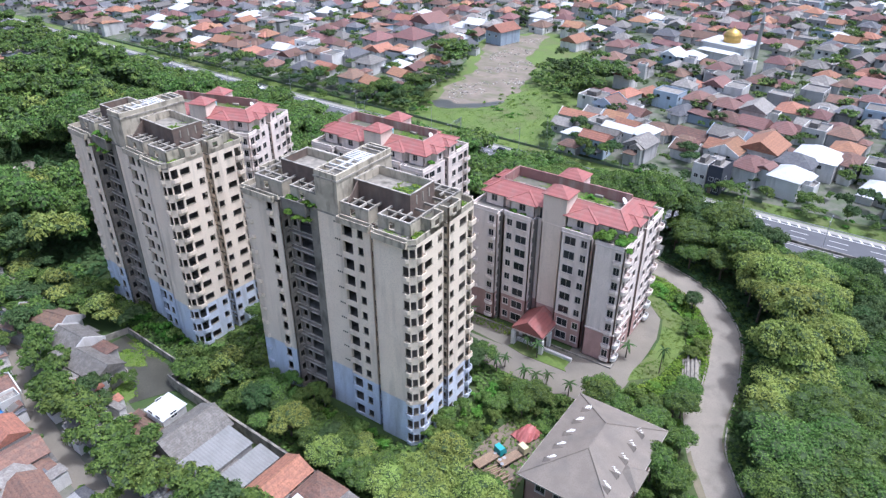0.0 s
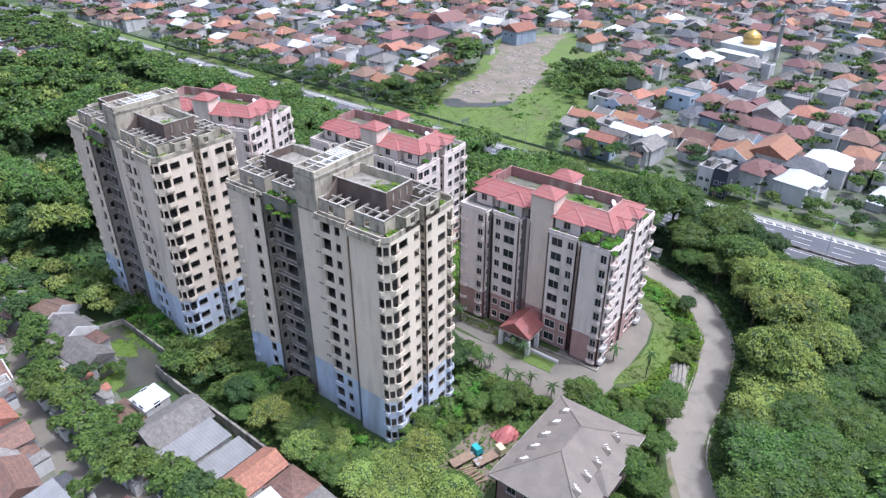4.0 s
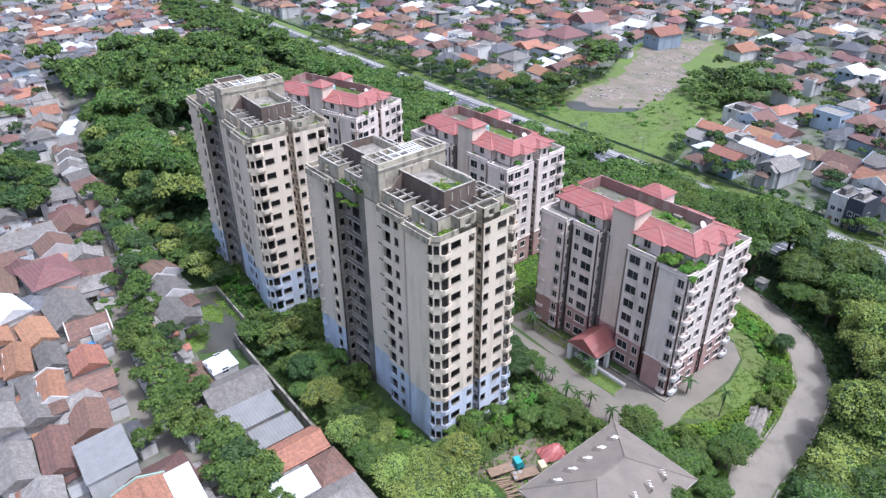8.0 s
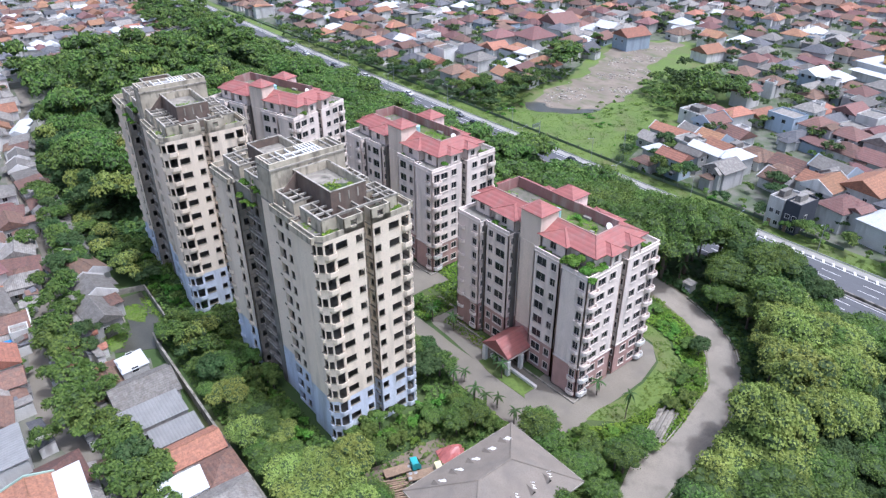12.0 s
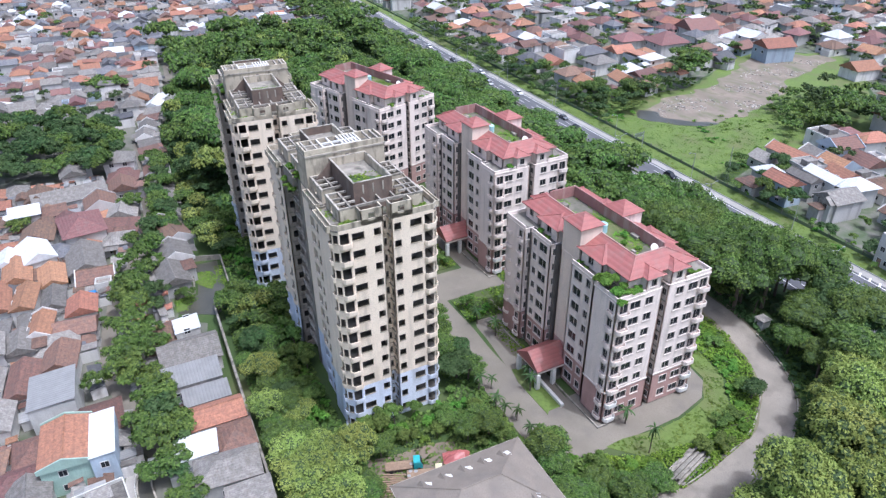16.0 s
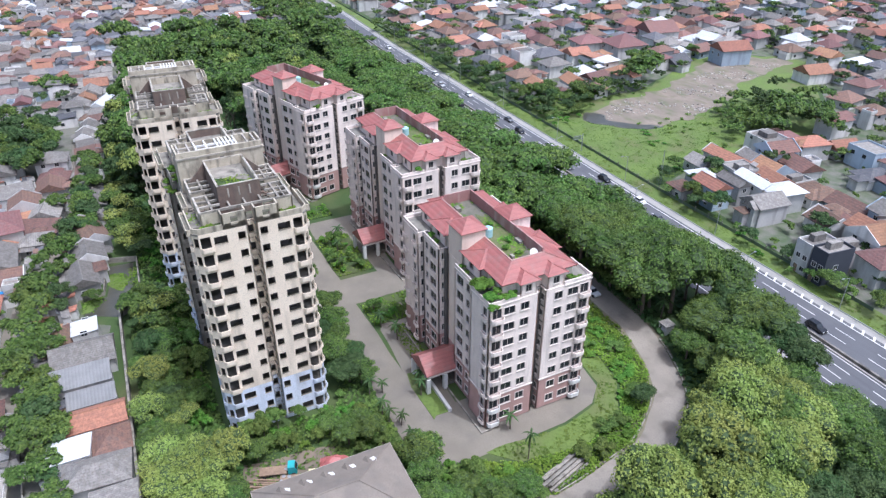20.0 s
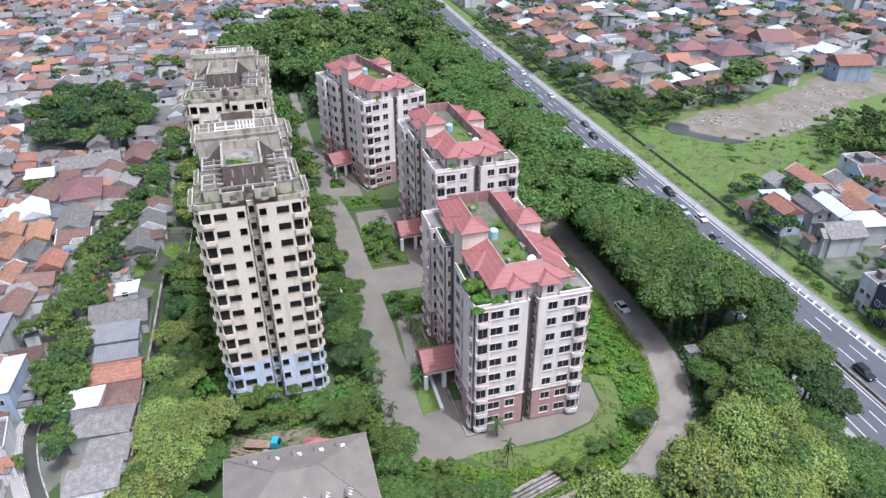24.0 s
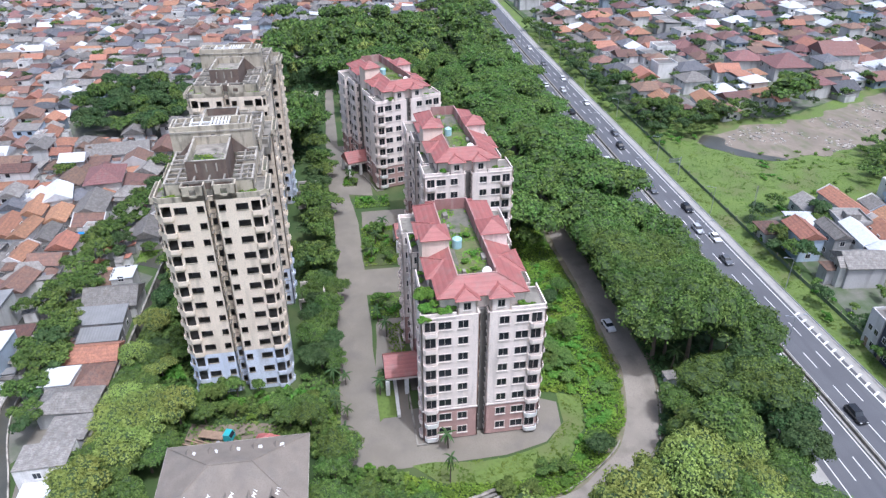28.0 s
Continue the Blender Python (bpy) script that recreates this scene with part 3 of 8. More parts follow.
sheet("road_alley", wobble(ribbon(smooth([(-28, 46), (-45, 43.2), (-56, 42.8), (-66, 37), (-85, 32.5), (-96, 31), (-123, 35.5), (-148, 44.5), (-183, 46.8), (-222, 48.6), (-255, 56), (-285, 66), (-320, 70)]), 3.6), 3, 0.3), 0.06, PAVE, "narrow grey alley between the houses", "alley")
wl = thing("boundary_wall", "long mossy concrete boundary wall behind the houses", "wall")
part("wall_panel", Geo().prism(ribbon([(-44, 53), (-60, 53.2), (-80, 53.5), (-100, 53.8), (-104.5, 54.2)], 0.3), 0, 2.6), GRIMECON, wl)
part("wall_panel", Geo().prism(ribbon([(-104.5, 54.2), (-106, 58.6), (-126, 59.3), (-128, 52.5), (-119, 51.7), (-113, 51), (-112, 46.5)], 0.3), 0, 1.5), GRIMECON, wl)
part("coping", Geo().prism(ribbon([(-44, 53), (-60, 53.2), (-80, 53.5), (-100, 53.8)], 0.45), 2.6, 2.72), GRIMECON, wl)

# narrow canal with a footpath behind the front houses
CANAL = smooth([(-63, 35.4), (-57, 34.4), (-48, 36.2), (-38.6, 39.8), (-28, 43.5)])
sheet("water_canal", ribbon(CANAL, 2.0), 0.06, WATER, "narrow murky canal between concrete walls", "water")
path_c = [(x + 0.6, y - 2.3) for x, y in CANAL]
sheet("pavement_path", ribbon(path_c, 1.9), 0.08, SHOULDER, "pale footpath beside the canal", "pavement")
for off in (-1.15, 1.15):
    side = [(x - off * 0.3, y + off) for x, y in CANAL]
    tagged(part("canal_wall", Geo().prism(ribbon(side, 0.25), 0, 0.55), PALECON), "low pale concrete wall of the canal", "wall", kind="structure")
hand = thing("hand_rail", "white tubular hand rail along the canal path", "rail")
side = [(x + 0.35, y - 1.4) for x, y in CANAL]
for a, b in zip(side, side[1:]):
    part("top_rail", Geo().tube((*a, 1.0), (*b, 1.0), 0.04, 0.04, 5), WHITE, hand)
    part("rail_post", Geo().tube((*a, 0.0), (*a, 1.0), 0.04, 0.04, 5), WHITE, hand)


# ---- apartment blocks: shared builders ----
def wall_run(parent, p0, p1, z0, z1, cols, floors, material, thick=0.25, name="wall"):
    """A wall from p0 to p1 (outside on the right hand), open where cols (u0, u1, sill, head) meet the floors' levels."""
    dx, dy = p1[0] - p0[0], p1[1] - p0[1]
    length = math.hypot(dx, dy)
    ux, uy = dx / length, dy / length
    g = Geo()

    def slab(u0, u1, a, b):
        if u1 - u0 > 0.01 and b - a > 0.01:
            q = [(p0[0] + ux * u - uy * v, p0[1] + uy * u + ux * v) for u, v in ((u0, 0), (u1, 0), (u1, thick), (u0, thick))]
            g.prism(q, a, b)
    u = 0.0
    for c in sorted(cols):
        slab(u, c[0], z0, z1)
        z = z0
        for fl in floors:
            if z0 - 0.01 <= fl + c[2] and fl + c[3] <= z1 + 0.01:
                slab(c[0], c[1], z, fl + c[2])
                z = fl + c[3]
        slab(c[0], c[1], z, z1)
        u = c[1]
    slab(u, length, z0, z1)
    return part(name, g, material, parent)


FRAMES = {}


def window_in(parent, p0, p1, c, fl, glazed, trim):
    """A window's surround, sill and, if glazed, pane, set in the wall from p0 to p1."""
    w, h = round(c[1] - c[0], 2), round(c[3] - c[2], 2)
    key = (w, h, glazed, trim)
    if key not in FRAMES:
        g = Geo()
        t = 0.11 if trim else 0.07
        o = -0.07 if trim else -0.03
        if trim:
            g.box(-t, 0, o, 0.1, 0, h).box(w, w + t, o, 0.1, 0, h).box(-t, w + t, o, 0.1, h, h + t)
            g.box(-t - 0.05, w + t + 0.05, -0.16, 0.1, -0.16, 0)
        else:
            g.box(-0.04, w + 0.04, -0.1, 0.25, -0.12, 0).box(0, 0.05, 0.08, 0.2, 0, h).box(w - 0.05, w, 0.08, 0.2, 0, h).box(0.05, w - 0.05, 0.08, 0.2, h - 0.05, h)
        if glazed:
            g.box(w / 2 - 0.025, w / 2 + 0.025, 0.10, 0.16, 0, h)
        FRAMES[key] = (g.mesh("window", TRIM if trim else OLDCREAM), Geo().box(0.0, w, 0.12, 0.15, 0, h).mesh("pane", GLASS) if glazed else None)
    fr, pn = FRAMES[key]
    dx, dy = p1[0] - p0[0], p1[1] - p0[1]
    n = math.hypot(dx, dy)
    o = part("window", fr, None, parent)
    o.matrix_basis = pose(p0[0] + dx / n * c[0], p0[1] + dy / n * c[0], fl + c[2], 0, 0, math.degrees(math.atan2(dy, dx)))
    if pn:
        part("pane", pn, None, o)


def mirror_y(pts, w):
    return [(x, w - y) for x, y in pts[::-1]]


def balcony_tray(parent, mesh, m):
    o = part("balcony", mesh, None, parent)
    o.matrix_basis = m


def tray_mesh(name, w, d, h, material, chamfer=0.35):
    """A balcony parapet with cut corners and a tapered underside, w along x, d out along -y."""
    pts = [(0, 0), (0, -d + chamfer), (chamfer, -d), (w - chamfer, -d), (w, -d + chamfer), (w, 0)]
    low = [(0.12, 0), (0.12, -d + chamfer + 0.15), (chamfer + 0.1, -d + 0.15), (w - chamfer - 0.1, -d + 0.15), (w - 0.12, -d + chamfer + 0.15), (w - 0.12, 0)]
    g = Geo().prism(pts[::-1], -0.15, 0.1, low[::-1])
    inner = [(0.1, 0), (0.1, -d + chamfer + 0.04), (chamfer + 0.04, -d + 0.1), (w - chamfer - 0.04, -d + 0.1), (w - 0.1, -d + chamfer + 0.04), (w - 0.1, 0)]
    for i in range(5):
        g.prism([pts[i + 1], pts[i], inner[i], inner[i + 1]][::-1], 0.1, h)
    return g.mesh(name, material)


def beams(parent, xs, ys, x0, x1, y0, y1, z, material, w=0.3, h=0.4, name="roof_beam"):
    for y in ys:
        part(name, Geo().box(x0, x1, y - w / 2, y + w / 2, z, z + h), material, parent)
    for x in xs:
        part(name, Geo().box(x - w / 2, x + w / 2, y0, y1, z, z + h - 0.01), material, parent)


def ring_wall(parent, x0, x1, y0, y1, z0, z1, t, material, name="parapet", cap=None):
    part(name, Geo().box(x0, x1, y0, y0 + t, z0, z1), material, parent)
    part(name, Geo().box(x0, x1, y1 - t, y1, z0, z1), material, parent)
    part(name, Geo().box(x0, x0 + t, y0 + t, y1 - t, z0, z1), material, parent)
    part(name, Geo().box(x1 - t, x1, y0 + t, y1 - t, z0, z1), material, parent)


def parapet_along(parent, pts, z0, z1, t, material, name="parapet"):
    """A parapet inside a counter-clockwise open line of points."""
    for a, b in zip(pts, pts[1:]):
        dx, dy = b[0] - a[0], b[1] - a[1]
        n = math.hypot(dx, dy)
        nx, ny = -dy / n * t, dx / n * t
        part(name, Geo().prism([a, b, (b[0] + nx, b[1] + ny), (a[0] + nx, a[1] + ny)], z0, z1), material, parent)


# ---- unfinished cream tower ----
TL, TW, TF, TN, TB = 39.0, 19.2, 3.12, 13, 0.25
T_HALF = [(-39.0, 0.0), (-29.6, 0.0), (-29.6, 2.5), (-23.4, 2.5), (-23.4, 1.5), (-15.9, 1.5), (-15.9, 0.9), (-9.4, 0.9), (-9.4, 2.6), (-8.2, 2.6), (-8.2, 0.0), (-0.9, 0.0), (0.0, 0.9), (0.0, 8.9), (-1.7, 8.9)]
tower = thing("apartment_tower", "unfinished cream apartment tower with pale blue base and open windows", "apartment tower", "unfinished towers")
t_out = T_HALF + mirror_y(T_HALF, TW)
t_floor = [TB + TF * i for i in range(TN)]
T_TOP = TB + TF * TN
WIDE, SLIM = (0.95, 2.25), (1.0, 2.2)
n_half = len(T_HALF)
win_by_edge = {
    0: [(6.2, 7.6, 0.9, 2.4)],
    1: [(0.9, 2.0, 0.9, 2.2)],
    2: [(0.4, 1.5, 0.9, 2.3), (2.1, 5.8, 0.1, 2.5)],
    6: [(0.2, 2.5, 0.4, 2.5), (3.6, 4.8, 0.9, 2.3)],
    7: [(0.3, 1.3, 0.9, 2.2)],
    10: [(6.0, 7.2, 0.8, 2.4)],
    11: [(0.15, 1.1, 0.9, 2.4)],
    12: [(0.2, 1.8, 0.1, 2.5), (2.3, 4.5, 1.0, 2.2), (6.2, 7.5, 1.0, 2.2)],
    13: [(0.35, 1.35, 0.95, 2.2)],
}
for i in range(len(t_out)):
    p0, p1 = t_out[i], t_out[(i + 1) % len(t_out)]
    ln = math.hypot(p1[0] - p0[0], p1[1] - p0[1])
    j = i if i < n_half - 1 else None
    if i >= n_half and i < 2 * n_half - 1:
        j = 2 * n_half - 2 - i
        cols = [(round(ln - b, 3), round(ln - a, 3), c, d) for a, b, c, d in win_by_edge.get(j, [])]
    elif j is not None:
        cols = win_by_edge.get(j, [])
    elif i == n_half - 1:
        cols = [(0.2, 1.2, 0.95, 2.2)]
    else:
        cols = [(3.4, 5.4, 0.95, 2.25), (6.9, 8.2, 0.95, 2.25), (11.0, 12.3, 0.95, 2.25), (13.8, 15.8, 0.95, 2.25)]
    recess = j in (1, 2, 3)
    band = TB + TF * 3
    # the recess on the low-y side is grey-brown, its mirror keeps the paint
    wall_run(tower, p0, p1, 0.12, band, cols, t_floor[:3], GREYBROWN if recess and i < n_half else PALEBLUE)
    wall_run(tower, p0, p1, band, T_TOP, cols, t_floor[3:], GREYBROWN if recess and i < n_half else CREAM)
    for c in cols:
        if i < len(t_out) - 1 and c[1] - c[0] < 2.3 and c[2] > 0.4:
            for fl in t_floor:
                window_in(tower, p0, p1, c, fl, False, False)
# solid backing added behind the openings, its dark colour standing for room shade
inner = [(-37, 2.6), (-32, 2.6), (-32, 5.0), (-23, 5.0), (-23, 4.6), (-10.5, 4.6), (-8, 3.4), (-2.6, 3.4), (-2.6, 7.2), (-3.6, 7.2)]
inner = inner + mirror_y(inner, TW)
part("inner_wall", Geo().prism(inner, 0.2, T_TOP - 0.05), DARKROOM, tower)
for k in range(TN + 1):
    z = TB + TF * k
    part("floor_slab", Geo().prism([(min(-0.2, max(-TL + 0.2, x)), y + (0.22 if y < TW / 2 else -0.22)) for x, y in t_out], z - 0.16, z - 0.02), RAWCON, tower)
part("plinth", Geo().prism([(x * 0.97 - 0.6, TW / 2 + (y - TW / 2) * 0.93) for x, y in t_out], -0.2, 0.2), RAWCON, tower)
tray = tray_mesh("balcony", 2.3, 0.55, 0.95, CREAM)
tray_b = tray_mesh("balcony", 2.3, 0.55, 0.95, PALEBLUE)
tray_s = tray_mesh("balcony", 1.7, 0.45, 0.8, CREAM)
tray_sb = tray_mesh("balcony", 1.7, 0.45, 0.8, PALEBLUE)
for k, fl in enumerate(t_floor):
    big, small = (tray_b, tray_sb) if k < 3 else (tray, tray_s)
    for m in (pose(0, 0.95, fl, 0, 0, 90) @ Matrix.Diagonal((0.95, 1.25, 1, 1)), pose(0, TW - 2.8, fl, 0, 0, 90) @ Matrix.Diagonal((0.95, 1.25, 1, 1))
             ):
        balcony_tray(tower, big, m)
    for m in (pose(-32.95, 0, fl, 0, 0, 0), pose(-31.25, TW, fl, 0, 0, 180), pose(-2.4, 0, fl, 0, 0, 0) @ Matrix.Diagonal((0.9, 1, 1, 1)), pose(-0.9, TW, fl, 0, 0, 180) @ Matrix.Diagonal((0.9, 1, 1, 1)),
              pose(-TL + 0.2, 0, fl, 0, 0, 0), pose(-TL + 1.9, TW, fl, 0, 0, 180), pose(-8.2 - 0.15, 2.0, fl, 0, 0, 90), pose(-8.35, TW - 3.6, fl, 0, 0, 90)):
        balcony_tray(tower, small, m)
    # gallery rails of the recessed bay
    if k:
        for yy in (1.55, TW - 1.8):
            part("gallery_rail", Geo().box(-29.5, -23.45, yy, yy + 0.12, fl + 0.72, fl + 0.9).box(-29.5, -23.45, yy, yy + 0.25, fl - 0.2, fl + 0.05), PALECON, tower)
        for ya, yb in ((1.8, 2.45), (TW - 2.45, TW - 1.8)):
            part("gallery_slab", Geo().box(-29.5, -23.45, ya, yb, fl - 0.18, fl - 0.03), GREYBROWN, tower)
for ya, yb in ((1.38, 1.49), (TW - 1.49, TW - 1.38)):
    part("bare_pier", Geo().box(-23.38, -21.6, ya, yb, 0.2, T_TOP - 0.2), RAWCON, tower, "unpainted dark stained concrete pier")
vent = Geo().box(0, 0.22, 1.42, 1.56, 1.9, 2.15).mesh("vent_hole", GLASS)
for fl in t_floor[3:]:
    for xv in (-17.9, -17.45, -17.0):
        part("vent_hole", vent, GLASS, tower).location = (xv, 0, fl)
# string course at the roof
parapet_along(tower, [(x + (0.12 if x > -1 else -0.12 if x < -38 else 0), y + (-0.12 if y < TW / 2 else 0.12)) for x, y in T_HALF[:13]][::1], T_TOP - 0.15, T_TOP + 0.15, 0.4, GRIMECON, "cornice")
parapet_along(tower, [(x + (0.12 if x > -1 else -0.12 if x < -38 else 0), y + (-0.12 if y < TW / 2 else 0.12)) for x, y in mirror_y(T_HALF, TW)[2:]], T_TOP - 0.15, T_TOP + 0.15, 0.4, GRIMECON, "cornice")
parapet_along(tower, T_HALF[:2], T_TOP, T_TOP + 0.95, 0.2, OLDCREAM)
parapet_along(tower, T_HALF[6:8], T_TOP, T_TOP + 0.95, 0.2, OLDCREAM)
parapet_along(tower, T_HALF[10:14], T_TOP, T_TOP + 0.95, 0.2, OLDCREAM)
MT = mirror_y(T_HALF, TW)
parapet_along(tower, MT[1:5], T_TOP, T_TOP + 0.95, 0.2, OLDCREAM)
parapet_along(tower, MT[7:9], T_TOP, T_TOP + 0.95, 0.2, OLDCREAM)
parapet_along(tower, MT[13:15] + [(-TL, 0)], T_TOP, T_TOP + 0.95, 0.2, OLDCREAM)
for xa, xb, yo in ((-38.0, -30.4, 0.0), (-16.2, -9.3, 0.9), (-7.9, -1.0, 0.0)):
    for sd in (1, -1):
        fl_ = lambda v: v if sd > 0 else TW - v
        ya, yb = sorted((fl_(yo - 0.75), fl_(yo + 0.02)))
        yc, yd = sorted((fl_(yo - 0.75), fl_(yo - 0.6)))
        part("roof_ledge", Geo().box(xa, xb, ya, yb, T_TOP - 0.35, T_TOP + 0.1).box(xa, xb, yc, yd, T_TOP + 0.1, T_TOP + 0.75).box(xa, xa + 0.15, ya, yb, T_TOP + 0.1, T_TOP + 0.745).box(xb - 0.15, xb, ya, yb, T_TOP + 0.1, T_TOP + 0.745), OLDCREAM, tower, "stained planter ledge along the roof edge")
        ye, yf = sorted((fl_(yo - 0.6), fl_(yo)))
        part("ledge_soil", Geo().box(xa + 0.15, xb - 0.15, ye, yf, T_TOP + 0.1, T_TOP + 0.4), MOSSCON, tower, "dark soil and moss in the ledge")
# set-back roof storey, left open to the sky under a grid of beams
PH = T_TOP + 2.3
for (x0, x1) in ((-16.6, -1.9), (-37.1, -21.6)):
    s = 1 if x1 > -10 else -1
    gap = (-10.4, -8.4) if s > 0 else (-30.2, -28.2)
    for xa, xb in ((x0, gap[0]), (gap[1], x1)):
        for d in (1, -1):
            p, q = ((xa, 1.9), (xb, 1.9)) if d > 0 else ((xb, TW - 1.9), (xa, TW - 1.9))
            wall_run(tower, p, q, T_TOP, PH, [(2.2, 3.4, 0.6, 1.9)], [T_TOP], OLDCREAM, name="roof_storey_wall")
    for xg, dx in ((gap[0], -0.25), (gap[1], 0.25)):
        for ya, yb in ((2.15, 4.4), (TW - 4.4, TW - 2.15)):
            part("roof_storey_wall", Geo().box(min(xg, xg + dx), max(xg, xg + dx), ya, yb, T_TOP, PH - 0.01), OLDCREAM, tower)
    xe = x1 if s > 0 else x0
    xo = (0.0 if s > 0 else -TL)
    # corner walls behind the terraces, and two bays flush with the end wall
    for y0, y1 in ((1.9, 4.9), (TW - 4.9, TW - 1.9)):
        p, q = ((xe, y0), (xe, y1)) if s > 0 else ((xe, y1), (xe, y0))
        wall_run(tower, p, q, T_TOP, PH, [], [T_TOP], OLDCREAM, name="roof_storey_wall")
    for y0, y1 in ((4.9, 8.9), (10.3, TW - 4.9)):
        pts = [(xe, y0), (xo, y0), (xo, y1), (xe, y1)] if s > 0 else [(xe, y1), (xo, y1), (xo, y0), (xe, y0)]
        for n_, (p, q) in enumerate(zip(pts, pts[1:])):
            off = 1.4 if (y0 < 9) == (s > 0) else 1.3
            wall_run(tower, p, q, T_TOP, PH + 0.3, [(off, off + 1.2, 0.6, 2.0)] if n_ == 1 else [], [T_TOP], OLDCREAM, name="roof_bay_wall")
    part("roof_deck", Geo().box(x0 + 0.3, x1 - 0.3, 2.2, TW - 2.2, T_TOP + 0.02, T_TOP + 0.1), MOSSCON, tower)
    for xs_ in ((x0 + 0.2, x0 + 2.3, gap[0] - 2.0, gap[0] - 0.15), (gap[1] + 0.15, gap[1] + 2.4, x1 - 2.2, x1 - 0.2)):
        for i, x in enumerate(xs_):
            for ya, yb in ((1.9, 5.6), (TW - 5.6, TW - 1.9)):
                part("roof_beam", Geo().box(x - 0.16, x + 0.16, ya, yb, PH, PH + 0.35), GRIMECON if i % 2 else PALECON, tower)
        for y in (2.05, 4.1, TW - 4.1, TW - 2.05):
            part("roof_beam", Geo().box(xs_[0] - 0.2, xs_[-1] + 0.2, y - 0.17, y + 0.17, PH + 0.01, PH + 0.36), PALECON if y in (2.05, TW - 2.05) else GRIMECON, tower)
    for y in (7.0, 9.6, 12.2):
        xa, xb = (x1 - 2.6, x1 - 0.1) if s > 0 else (x0 + 0.1, x0 + 2.6)
        part("roof_beam", Geo().box(xa, xb, y - 0.15, y + 0.15, PH + 0.01, PH + 0.36), GRIMECON, tower)
    xa = x1 - 0.2 if s > 0 else x0 + 0.2
    part("roof_beam", Geo().box(xa - 0.17, xa + 0.17, 5.6, TW - 5.6, PH + 0.005, PH + 0.4), GRIMECON, tower)
rz = random.Random(31)
for x0, x1 in ((-16.3, -2.2), (-36.8, -22.0)):
    for y0, y1 in ((2.3, 5.5), (TW - 5.5, TW - 2.3)):
        junk = Geo()
        for _ in range(26):
            a_ = rz.choice([0.0, 1.5708]) + rz.uniform(-0.25, 0.25)
            junk.oriented((rz.uniform(x0, x1), rz.uniform(y0, y1)), (math.cos(a_), math.sin(a_)), rz.uniform(0.6, 2.2), rz.uniform(0.08, 0.4), T_TOP + 0.1, T_TOP + rz.uniform(0.16, 0.5))
        part("roof_debris", junk, BROWNWALL, tower, "rotten boards and debris on the roof deck")["kind"] = "stuff"
for x0, x1 in ((-15.8, -10.6), (-8.2, -2.2), (-36.6, -30.4), (-28.0, -22.2)):
    for ya, yb in ((2.9, 3.1), (TW - 3.1, TW - 2.9)):
        if rz.random() < 0.8:
            part("roof_beam", Geo().box(x0 + rz.uniform(0, 1.2), x1 - rz.uniform(0, 1.5), ya, yb, PH - 0.06, PH + 0.16), GRIMECON, tower)
# brick tanks on the roof
for x0, x1, zt in ((-16.5, -4.5, 46.0), (-33.8, -21.9, 45.6)):
    s = 1 if x1 > -10 else -1
    ring_wall(tower, x0, x1, 5.7, 12.7, T_TOP + 0.1, zt, 0.25, BROWNWALL, "tank_wall")
    for ya in (5.95, 12.35):
        part("tank_lining", Geo().box(x0 + 0.25, x1 - 0.25, ya, ya + 0.1, zt - 1.4, zt - 0.02), OLDCREAM, tower, "pale rendered inside of the tank")
    xl = x0 + 0.25 if s > 0 else x1 - 0.35
    part("tank_lining", Geo().box(xl, xl + 0.1, 6.06, 12.34, zt - 1.4, zt - 0.02), OLDCREAM, tower, "pale rendered inside of the tank")
    ring_wall(tower, x0 - 0.04, x1 + 0.04, 5.66, 12.74, zt, zt + 0.1, 0.33, PALECON, "tank_coping")
    part("tank_floor", Geo().box(x0 + 0.25, x1 - 0.25, 5.95, 12.45, zt - 1.6, zt - 1.35), RAWCON, tower)
    part("rubble", Geo().prism(wobble([(x0 + 1.5, 6.5), (x1 - 4.5, 6.4), (x1 - 2.2, 8.0), (x1 - 3.5, 11.6), (x0 + 3.0, 11.8), (x0 + 1.2, 9.5)], 0.8, 0.9, 12), zt - 1.35, zt - 1.3), GRIMECON, tower, "bleached rubble on the tank floor")
    part("moss", Geo().prism(wobble([(x1 - 7.0, 6.3), (x1 - 0.7, 6.3), (x1 - 0.7, 10.8), (x1 - 3.0, 12.0), (x1 - 5.2, 9.4)], 0.8, 0.7), zt - 1.3, zt - 1.24), GRASS, tower, "green moss on the tank floor")
    for yy in (7.4, 9.2, 11.0):
        xf = x1 if s > 0 else x0 - 0.08
        part("pilaster", Geo().box(xf, xf + 0.08, yy - 0.13, yy + 0.13, zt - 2.0, zt - 0.5), PALECON, tower)
for xa, zf in ((-15.6, 46.0), (-22.6, 45.6)):
    for yi, yo in ((5.7, 2.6), (12.7, 15.8)):
        part("gable_fin", Geo().add([(xa, yi, PH), (xa, yo, PH), (xa, yi, zf), (xa + 0.25, yi, PH), (xa + 0.25, yo, PH), (xa + 0.25, yi, zf)], [(0, 1, 2), (5, 4, 3), (0, 3, 4, 1), (1, 4, 5, 2), (2, 5, 3, 0)]), BROWNWALL, tower, "dark triangular fin wall beside the tank")
